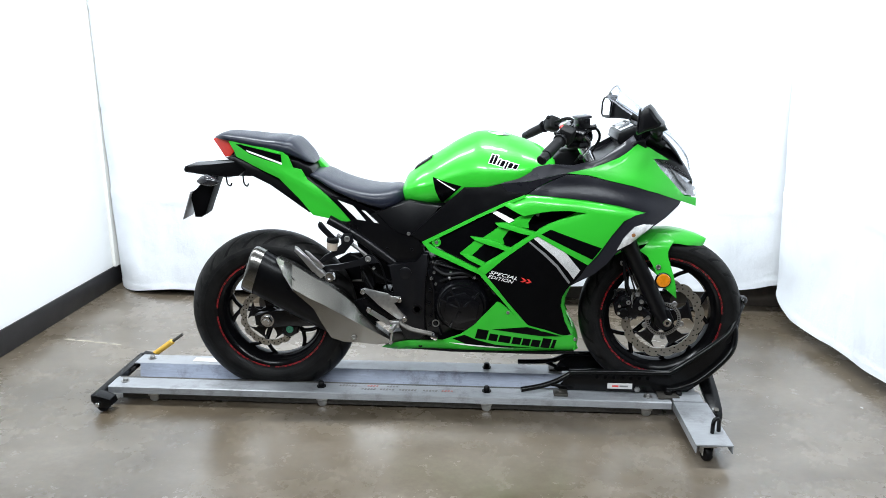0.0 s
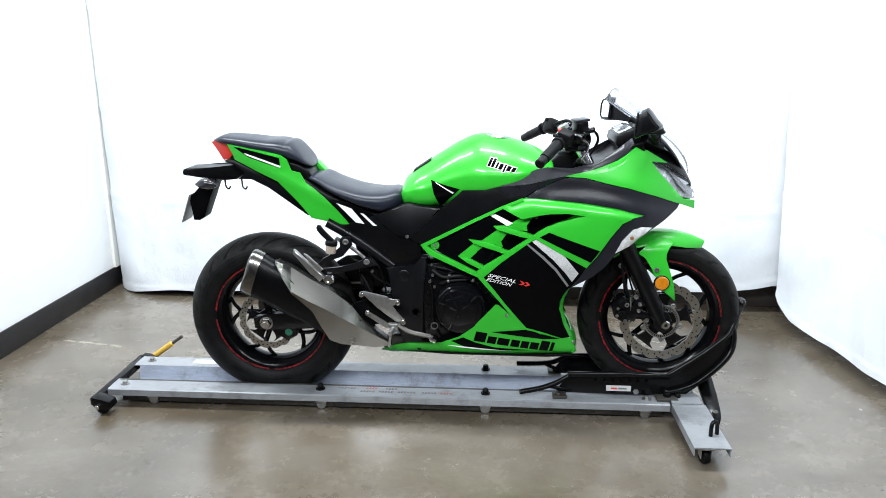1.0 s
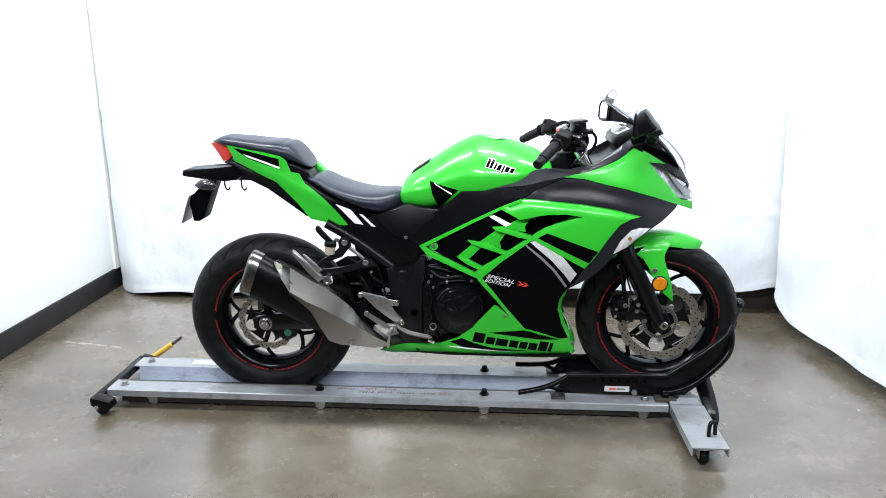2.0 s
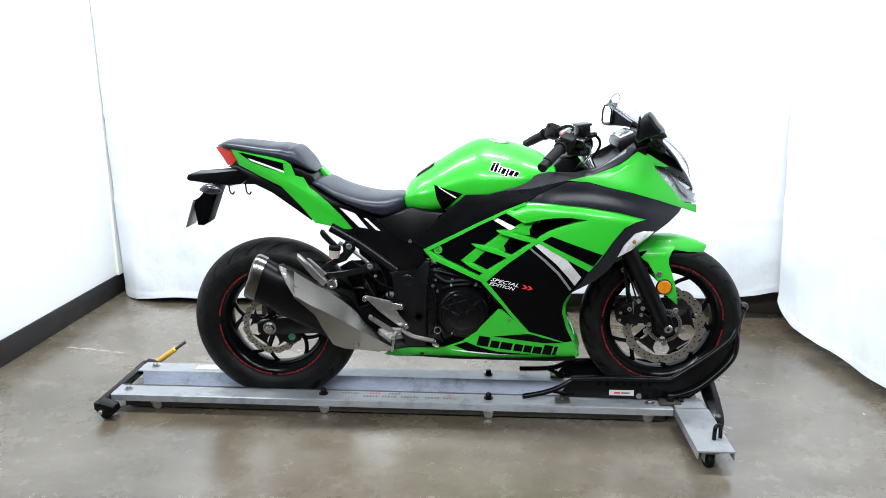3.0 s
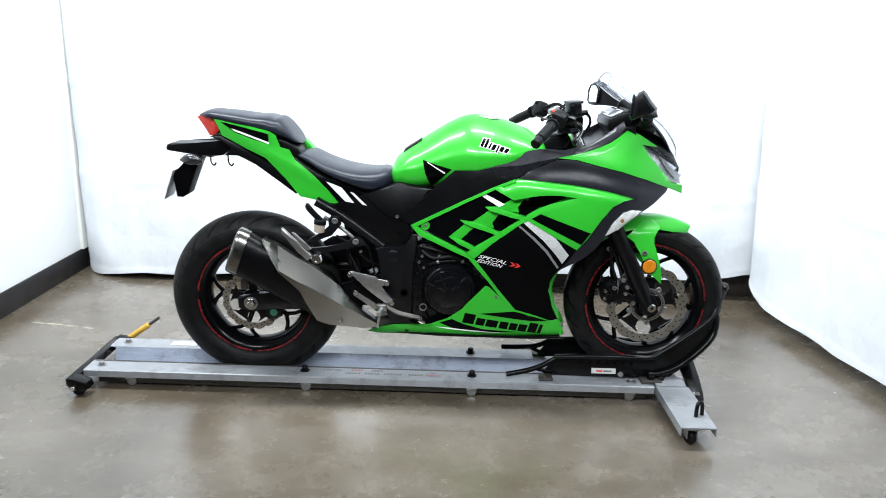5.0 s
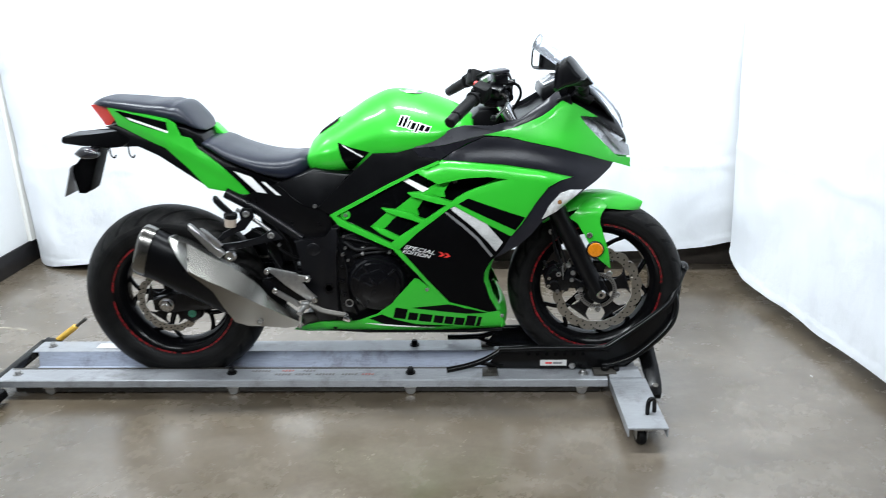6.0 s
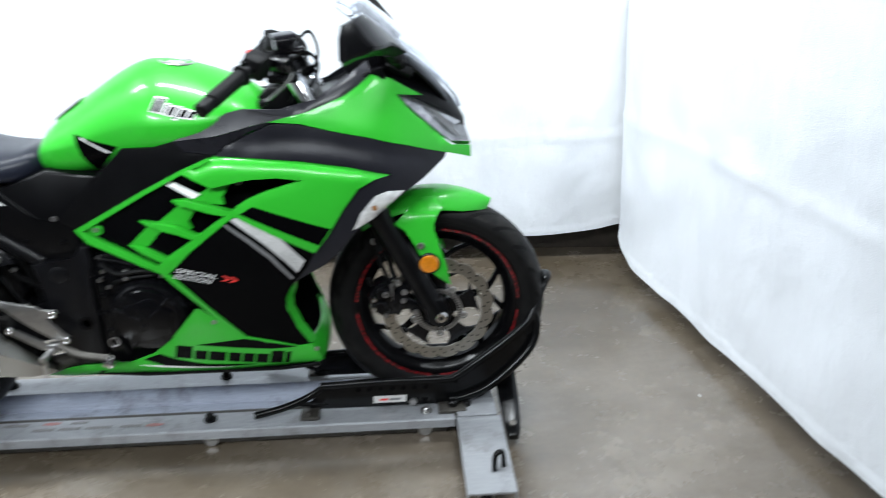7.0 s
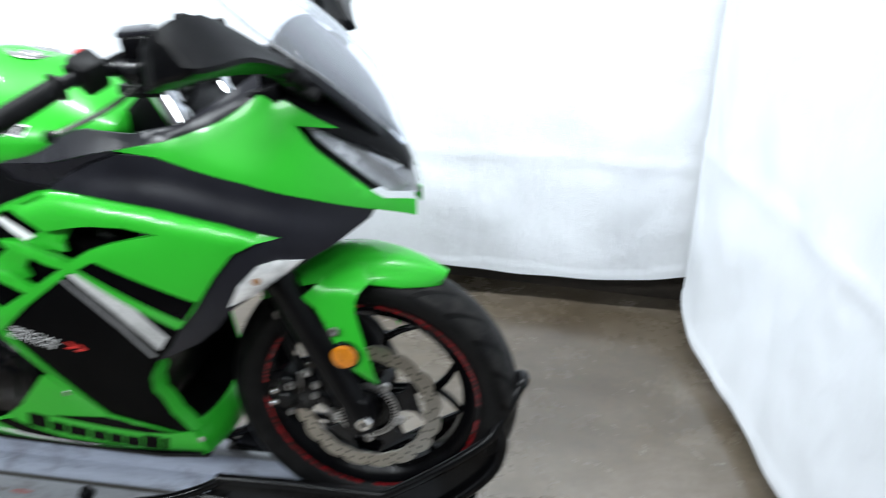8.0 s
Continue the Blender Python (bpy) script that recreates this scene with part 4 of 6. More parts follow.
part("fairing_bolt", turned([(0.015, 0), (0.015, 0.004), (0.012, 0.005), (0.010, 0.003), (0.006, 0.005), (0, 0.005)], (0.609, -flank(0.609, 0.631) + 0.012, 0.631), (0, -1, 0), 28), GREEN, bike, "green washer with silver bolt")
part("fairing_bolt", bolt((0.609, -flank(0.609, 0.631) + 0.008, 0.631), 0.006, 0.004), ALLOY, bike)

COWL = [(1.036, 0.879), (1.075, 0.888), (1.118, 0.897), (1.161, 0.912), (1.204, 0.929), (1.232, 0.946), (1.266, 0.972), (1.305, 0.959), (1.375, 0.917), (1.317, 0.925), (1.343, 0.891), (1.385, 0.85), (1.431, 0.803),
        (1.445, 0.791), (1.492, 0.780), (1.493, 0.751), (1.430, 0.777), (1.338, 0.813), (1.248, 0.841), (1.162, 0.860), (1.105, 0.874)]
both_sides("upper_cowl", COWL, flank, GREEN, bike, "lime green upper cowl", thick=0.005, step=0.014)
BAND = [(0.913, 0.808), (0.943, 0.83), (0.987, 0.852), (1.038, 0.873), (1.089, 0.873), (1.162, 0.858), (1.248, 0.845), (1.338, 0.819), (1.434, 0.782), (1.423, 0.763), (1.375, 0.73), (1.33, 0.705), (1.264, 0.661),
        (1.206, 0.618), (1.177, 0.579), (1.14, 0.545), (1.064, 0.503), (1.091, 0.541), (1.116, 0.579), (1.146, 0.617), (1.188, 0.684), (1.223, 0.729), (1.259, 0.747), (1.299, 0.753), (1.207, 0.778), (1.105, 0.794), (0.988, 0.804)]
band_line = smooth_through([0.91, 0.99, 1.13, 1.28, 1.42], [0.822, 0.836, 0.838, 0.806, 0.770])
band_depth = lambda x, z: flank(x, z) - 0.004 - 0.006 * max(0, 1 - abs(z - band_line(x)) / 0.034) * max(0, min(1, (x - 0.90) / 0.08, (1.44 - x) / 0.10))
both_sides("fairing_band", BAND, band_depth, GREYP, bike, "satin dark grey fairing band", thick=0.005, step=0.013)
SIG = [(1.205, 0.628), (1.226, 0.671), (1.261, 0.709), (1.29, 0.717), (1.329, 0.712), (1.293, 0.683), (1.249, 0.65)]
for side in (-1, 1):
    sig = part("turn_signal", panel(SIG, flank, -0.004, 0.004, side, 0.012), MATTE, bike, "front turn signal set into the fairing")
    lens = part("signal_lens", panel([(x * 0.97 + 1.2647 * 0.03, z * 0.97 + 0.6814 * 0.03) for x, z in SIG], lambda x, z: flank(x, z) + 0.006 * math.exp(-(rim_distance(x, z, SIG) < 0.008)), 0.0, 0.008, side, 0.010), SIGLENS, sig, "faceted clear signal lens", sharp=0.9)
    part("bulb", turned([(0.0065, 0), (0.0065, 0.003), (0.003, 0.004)], (1.258, side * (flank(1.258, 0.685) + 0.0045), 0.682), (0, side, 0), 16), BULB, lens)
both_sides("frame_cover", [(0.521, 0.651), (0.588, 0.716), (0.641, 0.767), (0.702, 0.823), (0.777, 0.827), (0.823, 0.84), (0.845, 0.816), (0.91, 0.809), (0.834, 0.776), (0.743, 0.73), (0.56, 0.631)],
           lambda x, z: flank(x, z) - 0.005, MATTE, bike, "satin black frame cover", thick=0.012)
trim_line = smooth_through([0.82, 0.92, 1.0, 1.08], [0.838, 0.851, 0.872, 0.889])
for outline, slope in (([(0.823, 0.84), (0.906, 0.879), (0.943, 0.896), (0.98, 0.904), (1.06, 0.895), (1.077, 0.888), (1.0, 0.872), (0.92, 0.851)], -0.60),
                       ([(0.823, 0.84), (0.92, 0.8495), (1.0, 0.8705), (1.077, 0.888), (1.043, 0.877), (0.987, 0.856), (0.936, 0.827), (0.91, 0.809), (0.845, 0.816)], 0.10)):
    both_sides("tank_cover", outline, lambda x, z: flank(x, trim_line(x)) - 0.006 + slope * (z - trim_line(x)), GREYL, bike, "dark grey trim beside the tank", thick=0.006, step=0.013, ease=0.0004)
both_sides("inner_cowl", [(0.987, 0.905), (1.06, 0.903), (1.139, 0.922), (1.182, 0.949), (1.218, 0.972), (1.254, 0.997), (1.264, 0.972), (1.232, 0.945), (1.204, 0.928), (1.161, 0.911), (1.118, 0.896), (1.077, 0.888)],
           lambda x, z: flank(x, z) - 0.004 - 0.5 * max(0, z - (0.89 + 0.45 * max(0, x - 1.08))), GREYL, bike, "dark grey inner cowl edge", thick=0.006, step=0.013)
# cowl nose under the screen
cap = body([(1.255, 0.972, 0.95, 0.110, 0.958), (1.31, 0.975, 0.93, 0.124, 0.940), (1.37, 0.958, 0.89, 0.100, 0.905), (1.42, 0.925, 0.86, 0.072, 0.875), (1.455, 0.885, 0.84, 0.042, 0.85), (1.478, 0.845, 0.82, 0.018, 0.83)], 2.0, 32, 26)[0]
part("nose_cap", cap, MATTE, bike, "satin black nose under the screen")
LAMP = [(1.318, 0.922), (1.36, 0.914), (1.406, 0.893), (1.448, 0.868), (1.472, 0.843), (1.486, 0.806), (1.492, 0.781), (1.445, 0.792), (1.431, 0.804), (1.385, 0.851), (1.344, 0.891)]
for side in (-1, 1):
    lamp = part("headlight", panel(LAMP, lambda x, z: flank(x, z) - 0.035, 0, 0.004, side, 0.013), REFLECT, bike, "twin headlight behind clear lens", sharp=0.5)
    cover = part("headlight_lens", panel(LAMP, lambda x, z: flank(x, z) + 0.002, 0, 0.003, side, 0.012), LENS, lamp, "clear headlight lens", sharp=0.9)
    cover.visible_shadow = False
    part("lamp_divider", panel([(1.372, 0.905), (1.384, 0.901), (1.437, 0.845), (1.472, 0.802), (1.462, 0.801), (1.421, 0.842)], lambda x, z: flank(x, z) - 0.018, 0, 0.012, side, 0.012), GREYF, lamp, "grey divider between the lamp bowls")
    part("lamp_bowl", panel([(1.395, 0.893), (1.443, 0.866), (1.468, 0.838), (1.455, 0.832), (1.405, 0.872)], lambda x, z: flank(x, z) - 0.020, 0, 0.006, side, 0.012), CHROME, lamp)
# windscreen: a double-curved clear sheet between its crown line and its two edges
crown = [(1.472, 0.872), (1.452, 0.918), (1.415, 0.972), (1.360, 1.030), (1.300, 1.083), (1.250, 1.122), (1.212, 1.152)]
brink = [(1.468, 0.012, 0.870), (1.447, 0.058, 0.912), (1.412, 0.096, 0.955), (1.366, 0.118, 0.998), (1.300, 0.124, 1.040), (1.244, 0.116, 1.075), (1.194, 0.096, 1.110)]
cx, cz = (smooth_through(range(7), [p[k] for p in crown]) for k in range(2))
ex, ey, ez = (smooth_through(range(7), [p[k] for p in brink]) for k in range(3))
verts, faces, ni, nj = [], [], 28, 18
for layer in (0, 1):
    for i in range(ni + 1):
        t = 6 * i / ni
        for j in range(nj + 1):
            u = -1 + 2 * j / nj
            verts.append((cx(t) + (ex(t) - cx(t)) * u * u - 0.003 * layer, ey(t) * math.sin(u * math.pi / 2) * (1 - 0.03 * layer), cz(t) + (ez(t) - cz(t)) * abs(u) ** 2.2 - 0.002 * layer))
r, m = nj + 1, (ni + 1) * (nj + 1)
grid = [(i * r + j, i * r + j + 1, (i + 1) * r + j + 1, (i + 1) * r + j) for i in range(ni) for j in range(nj)]
faces = grid + [tuple(k + m for k in reversed(f)) for f in grid]
faces += [(i * r + j, (i + 1) * r + j, (i + 1) * r + j + m, i * r + j + m) for i in range(ni) for j in (0, nj)]
faces += [(i * r + j, i * r + j + 1, i * r + j + 1 + m, i * r + j + m) for j in range(nj) for i in (0, ni)]
screen = part("windscreen", mesh(verts, faces), GLASS, bike, "clear curved windscreen", sharp=1.0)
screen.visible_shadow = False
edge = [tuple(verts[k]) for k in [i * r for i in range(4, ni, 3)] + [ni * r + j for j in range(0, nj + 1, 3)] + [i * r + nj for i in range(ni - 2, 3, -3)]]
part("screen_edge", tube(edge, 0.0016, 6, 2), GREYF, screen, "dark polished screen edge")

verts, ni, nj = [], 22, 14
for layer in (0, 1):
    for i in range(ni + 1):
        t = 0.5 + 3.5 * i / ni
        for j in range(nj + 1):
            u = (-1 + 2 * j / nj) * 0.94
            verts.append((cx(t) + (ex(t) - cx(t)) * u * u - 0.016 - 0.004 * layer, ey(t) * math.sin(u * math.pi / 2) * (0.97 - 0.03 * layer), cz(t) + (ez(t) - cz(t)) * abs(u) ** 2.2 - 0.016 - 0.004 * layer))
r, m = nj + 1, (ni + 1) * (nj + 1)
grid = [(i * r + j, i * r + j + 1, (i + 1) * r + j + 1, (i + 1) * r + j) for i in range(ni) for j in range(nj)]
faces = grid + [tuple(k + m for k in reversed(f)) for f in grid]
faces += [(i * r + j, (i + 1) * r + j, (i + 1) * r + j + m, i * r + j + m) for i in range(ni) for j in (0, nj)]
faces += [(i * r + j, i * r + j + 1, i * r + j + 1 + m, i * r + j + m) for j in range(nj) for i in (0, ni)]
part("screen_hood", mesh(verts, faces), MATTE, bike, "black hood under the windscreen", sharp=1.0)

# ---- fuel tank, seats, tail
TANK = [(0.484, 0.802, 0.768, 0.050, 0.788), (0.495, 0.832, 0.752, 0.078, 0.798), (0.521, 0.862, 0.742, 0.100, 0.81), (0.575, 0.902, 0.738, 0.111, 0.82), (0.629, 0.938, 0.745, 0.120, 0.84), (0.69, 0.975, 0.75, 0.132, 0.860),
        (0.745, 0.997, 0.76, 0.149, 0.872), (0.775, 0.999, 0.77, 0.157, 0.872), (0.82, 0.994, 0.78, 0.159, 0.872), (0.907, 0.971, 0.81, 0.150, 0.876), (0.966, 0.944, 0.84, 0.128, 0.885), (1.004, 0.916, 0.86, 0.095, 0.888)]
b, tank_depth = body(TANK, 2.35, 72, 72, 1.60)
tank = part("fuel_tank", b, GREEN, bike, "lime green fuel tank", sharp=1.2)
tank_top = smooth_through([r[0] for r in TANK], [r[1] for r in TANK])
b = turned([(0.043, 0), (0.042, 0.003), (0.037, 0.0045), (0.035, 0.003), (0.026, 0.003), (0.024, 0.005), (0.0, 0.006)], (0.815, 0, 0.9885), (0.13, 0, 1), 40)
part("fuel_cap", b, ALLOY, tank, "round flush grey metal fuel cap")
both_sides("stripe", [(0.594, 0.852), (0.64, 0.838), (0.692, 0.825), (0.624, 0.757), (0.604, 0.806)], tank_depth, DECAL, tank, "black triangular tank decal", out=0.0015, thick=0.004, step=0.012, ease=0.0003)
both_sides("stripe", [(0.609, 0.847), (0.672, 0.812), (0.668, 0.808), (0.613, 0.842)], tank_depth, WHITE, tank, out=0.0025, thick=0.004, step=0.012, ease=0.0002)
verts, n = [], 16
for k in range(n + 1):
    s = 0.528 + 0.060 * k / n
    for y, dz in ((-0.030, -0.006), (-0.027, 0.0004), (0.0, 0.0018), (0.027, 0.0004), (0.030, -0.006)):
        verts.append((s - 0.001, y, tank_top(s) + dz + (0.0012 if k % 2 else 0)))
part("tank_pad", mesh(verts, [(5 * k + m, 5 * k + m + 1, 5 * k + m + 6, 5 * k + m + 5) for k in range(n) for m in range(4)]), RUBBER, tank, "black ribbed rubber tank pad")

# the maker's script on the tank, as plain slanted strokes with white edges
org, ux, uz = Vector((0.786, 0.922)), Vector((0.975, -0.22)), Vector((0.25, 0.97))
flat = lambda u, v: tuple(org + ux * u + uz * v)
STROKES = [[(u, low), (u + wide, low), (u + wide + 0.005, high), (u + 0.005, high)] for u, wide, low, high in
           ((0.000, 0.009, -0.015, 0.012), (0.012, 0.009, -0.015, 0.013), (0.026, 0.006, -0.015, 0.004), (0.036, 0.012, -0.016, 0.002), (0.052, 0.006, -0.021, 0.003), (0.062, 0.013, -0.015, 0.001), (0.079, 0.012, -0.014, 0.000))]
for side in (-1, 1):
    badge = None
    for st in STROKES:
        cu, cv = sum(p[0] for p in st) / 4, sum(p[1] for p in st) / 4
        edge = [flat(u + math.copysign(0.0022, u - cu), v + math.copysign(0.0022, v - cv)) for u, v in st]
        rim = part("badge_edge" if badge else "tank_badge", panel(edge, tank_depth, 0.0012, 0.004, side, 0.010, 0.0003), WHITE, badge or tank, "" if badge else "white-edged dark script badge", sharp=0.9)
        badge = badge or rim
        part("badge_stroke", panel([flat(u, v) for u, v in st], tank_depth, 0.0024, 0.004, side, 0.008, 0.0002), DECAL, badge, sharp=0.9)

SEAT = [(0.152, 0.852, 0.846, 0.05, 0.849), (0.175, 0.860, 0.842, 0.095, 0.850), (0.204, 0.860, 0.828, 0.115, 0.842), (0.254, 0.838, 0.797, 0.128, 0.815), (0.314, 0.819, 0.768, 0.130, 0.79), (0.374, 0.808, 0.742, 0.128, 0.772),
        (0.434, 0.806, 0.728, 0.112, 0.765), (0.479, 0.808, 0.745, 0.082, 0.775), (0.503, 0.792, 0.766, 0.05, 0.78)]
part("rider_seat", body(SEAT, 2.8, 40, 40)[0], VINYL, bike, "black vinyl rider seat", sharp=1.2)
PILLION = [(-0.170, 0.973, 0.966, 0.035, 0.97), (-0.143, 0.987, 0.964, 0.068, 0.972), (-0.082, 0.988, 0.953, 0.088, 0.966), (0.018, 0.979, 0.932, 0.100, 0.95), (0.084, 0.974, 0.917, 0.105, 0.938), (0.092, 0.971, 0.914, 0.104, 0.936), (0.102, 0.973, 0.910, 0.105, 0.934),
           (0.137, 0.947, 0.897, 0.096, 0.918), (0.164, 0.910, 0.888, 0.082, 0.897), (0.178, 0.890, 0.885, 0.05, 0.887)]
part("pillion_seat", body(PILLION, 2.8, 40, 50)[0], VINYL, bike, "black vinyl pillion seat", sharp=1.2)
tail_depth = lambda x, z: min(0.112, 0.066 + 0.20 * (x + 0.15)) - 0.10 * max(0, 0.86 - z) * 0.3 + 0.006 * math.exp(-((z - 0.90 + 0.55 * x) / 0.02) ** 2)
TAIL = [(-0.108, 0.962), (-0.071, 0.962), (0.083, 0.930), (0.104, 0.917), (0.119, 0.878), (0.148, 0.871), (0.166, 0.838), (0.195, 0.817), (0.233, 0.784), (0.271, 0.745), (0.318, 0.69), (0.269, 0.696), (0.181, 0.714),
        (0.134, 0.773), (0.097, 0.812), (0.069, 0.841), (0.002, 0.869), (-0.055, 0.896), (-0.085, 0.909), (-0.090, 0.926)]
both_sides("tail_fairing", TAIL, tail_depth, GREEN, bike, "lime green tail fairing", thick=0.006, step=0.014)
both_sides("stripe", [(-0.082, 0.953), (-0.031, 0.950), (0.080, 0.925), (0.082, 0.888), (0.025, 0.903), (-0.033, 0.922)], tail_depth, DECAL, bike, out=0.002, thick=0.004, step=0.010, ease=0.0003)
both_sides("stripe", [(-0.045, 0.9345), (0.083, 0.8945), (0.082, 0.8885), (-0.035, 0.9265)], tail_depth, WHITE, bike, out=0.0042, thick=0.004, step=0.009, ease=0.0002)
both_sides("stripe", [(-0.06, 0.956), (0.08, 0.927), (0.08, 0.922), (-0.06, 0.951)], tail_depth, GREEN, bike, out=0.0042, thick=0.004, step=0.009, ease=0.0002)
b = body([(-0.10, 0.955, 0.90, 0.05, 0.93), (0.0, 0.945, 0.865, 0.075, 0.90), (0.10, 0.91, 0.80, 0.090, 0.87), (0.2, 0.84, 0.735, 0.095, 0.79), (0.30, 0.79, 0.69, 0.095, 0.74), (0.42, 0.76, 0.66, 0.09, 0.71)], 3.0, 28, 24)[0]
part("tail_core", b, MATTE, bike, "black inner tail tray")
# wedge added for the top of the far tail fairing
part("far_tail_top", prism([(0.160, 0.893), (0.176, 0.890), (0.206, 0.858), (0.198, 0.842), (0.175, 0.85)], 0.035, 0.085, 0.004), GREEN, bike, "lime green wedge for the far tail fairing's top")
part("seat_bridge", prism([(0.10, 0.905), (0.135, 0.897), (0.175, 0.875), (0.19, 0.845), (0.15, 0.84), (0.11, 0.87)], -0.09, 0.09, 0.005), MATTE, bike, "black bridge between the seats")
LIGHT = [(-0.172, 0.966), (-0.136, 0.973), (-0.106, 0.957), (-0.090, 0.93), (-0.113, 0.908), (-0.131, 0.905), (-0.15, 0.935)]
b = bmesh.new()
for side in (-1, 1):
    panel(LIGHT, lambda x, z: 0.052 + 0.18 * (x + 0.17), 0.0, 0.05, side, 0.012, 0.002, b)
tail_light = part("tail_light", b, REDLENS, bike, "red tail light lens", sharp=0.8)
part("tail_light_back", prism([(-0.172, 0.967), (-0.15, 0.972), (-0.12, 0.93), (-0.135, 0.91), (-0.15, 0.935)], -0.05, 0.05, 0.003), REDLENS, tail_light)
UNDER = [(-0.128, 0.903), (-0.092, 0.909), (-0.011, 0.868), (0.057, 0.838), (0.124, 0.77), (0.160, 0.714), (0.103, 0.757), (0.026, 0.812), (-0.032, 0.845), (-0.082, 0.839), (-0.05, 0.866), (-0.09, 0.888)]
part("undertail", prism(UNDER, -0.072, 0.072, 0.004), MATTE, bike, "black undertail tray")
BRACKET = [(-0.287, 0.856), (-0.283, 0.868), (-0.270, 0.873), (-0.12, 0.878), (-0.079, 0.892), (-0.05, 0.868), (-0.093, 0.836), (-0.143, 0.831), (-0.215, 0.846), (-0.272, 0.846), (-0.284, 0.849)]
hanger = part("plate_hanger", prism(BRACKET, -0.05, 0.05, 0.006), MATTE, bike, "black rear mudguard and plate hanger")
for x in (-0.135, -0.075):
    part("luggage_hook", tube([(x, -0.05, 0.838), (x + 0.004, -0.055, 0.812), (x + 0.014, -0.055, 0.803), (x + 0.02, -0.055, 0.812)], 0.0028, 8, 4), BLACKM, hanger)
HOLDER = [(-0.274, 0.775), (-0.246, 0.781), (-0.225, 0.815), (-0.19, 0.845), (-0.165, 0.838), (-0.193, 0.776), (-0.223, 0.697), (-0.241, 0.685), (-0.262, 0.686)]
part("plate_holder", prism(HOLDER, -0.045, 0.030, 0.006), TEXT_PANEL, hanger, "black number plate holder")
b = box((0, 0, 0), (0.003, 0.090, 0.10), 0.001)
bmesh.ops.rotate(b, cent=(0, 0, 0), matrix=Matrix.Rotation(0.335, 3, "Y"), verts=b.verts)
bmesh.ops.translate(b, vec=(-0.281, -0.018, 0.728), verts=b.verts)
part("number_plate", b, GREYF, hanger, "blank grey number plate")
for side in (-1, 1):
    s = part("turn_signal", body([(-0.222, 0.829, 0.821, 0.006, 0.825), (-0.205, 0.842, 0.812, 0.016, 0.826), (-0.165, 0.840, 0.810, 0.017, 0.825), (-0.148, 0.829, 0.818, 0.008, 0.824)], 2.4, 20, 16)[0], SMOKE, hanger, "rear turn signal with smoked lens")
    s.location.y = side * 0.095
    part("signal_stalk", rod((-0.18, side * 0.03, 0.835), (-0.18, side * 0.088, 0.826), 0.008), MATTE, hanger)

# ---- exhaust
def sleeve(stations, yc, power, seg=40, sub=5):
    """A can through slanted rings: rows of top, middle and bottom in x and z, and half depth."""
    cols = [smooth_through(range(len(stations)), [s[i][k] for s in stations]) for i in range(3) for k in range(2)] + [smooth_through(range(len(stations)), [s[3] for s in stations])]
    n = (len(stations) - 1) * sub + 1
    verts = []
    for i in range(n):
        t = i / sub
        tx, tz, mx, mz, bx, bz, d = (c(t) for c in cols)
        for k in range(seg):
            a = math.tau * k / seg
            h, s = math.cos(a), math.sin(a)
            h = math.copysign(abs(h) ** (2 / power), h)
            ex, ez = (tx, tz) if h > 0 else (bx, bz)
            verts.append((mx + (ex - mx) * abs(h), yc + d * math.copysign(abs(s) ** (2 / power), s), mz + (ez - mz) * abs(h)))
    faces = [(i * seg + k, i * seg + (k + 1) % seg, (i + 1) * seg + (k + 1) % seg, (i + 1) * seg + k) for i in range(n - 1) for k in range(seg)]
    return mesh(verts, faces + [tuple(range(seg)), tuple(range((n - 1) * seg, n * seg))])


can = part("exhaust_silencer", sleeve([((0.018, 0.590), (-0.005, 0.52), (-0.036, 0.441), 0.053), ((0.050, 0.571), (0.085, 0.48), (0.11, 0.362), 0.051), ((0.075, 0.556), (0.18, 0.448), (0.245, 0.292), 0.051)], -0.140, 2.3), MATTE, bike, "black exhaust silencer with stainless shield")
part("end_cap", sleeve([((-0.020, 0.603), (-0.040, 0.54), (-0.068, 0.466), 0.050), ((-0.010, 0.607), (-0.034, 0.535), (-0.068, 0.454), 0.058), ((0.022, 0.593), (-0.002, 0.52), (-0.034, 0.437), 0.059)], -0.140, 2.3), STEEL, can, "brushed steel end cap")
SHIELD = [((0.060, 0.150, 0.574), (0.064, 0.170, 0.571), (0.066, 0.174, 0.566)), ((0.088, 0.158, 0.563), (0.092, 0.194, 0.530), (0.095, 0.197, 0.521)), ((0.112, 0.150, 0.552), (0.122, 0.197, 0.478), (0.125, 0.199, 0.469)), ((0.174, 0.150, 0.512), (0.178, 0.199, 0.446), (0.191, 0.194, 0.407)),
          ((0.235, 0.150, 0.478), (0.225, 0.199, 0.424), (0.215, 0.190, 0.357)), ((0.285, 0.150, 0.444), (0.270, 0.198, 0.399), (0.247, 0.184, 0.299)), ((0.324, 0.150, 0.411), (0.312, 0.196, 0.375), (0.290, 0.180, 0.283)),
          ((0.352, 0.152, 0.375), (0.352, 0.187, 0.350), (0.337, 0.174, 0.279)), ((0.410, 0.150, 0.322), (0.408, 0.170, 0.312), (0.402, 0.163, 0.268)), ((0.455, 0.146, 0.285), (0.456, 0.154, 0.280), (0.457, 0.150, 0.271))]
verts = []
for tp, rg, lw in SHIELD:
    ring5 = [(tp[0], 0.104, tp[2] - 0.006), tp, tuple(0.12 * a + 0.88 * b for a, b in zip(tp, rg)), rg, tuple(0.12 * a + 0.88 * b for a, b in zip(lw, rg)), lw, (lw[0], 0.104, lw[2] + 0.004)]
    verts += [(x, -y - 0.007, z) for x, y, z in ring5]
n = len(SHIELD)
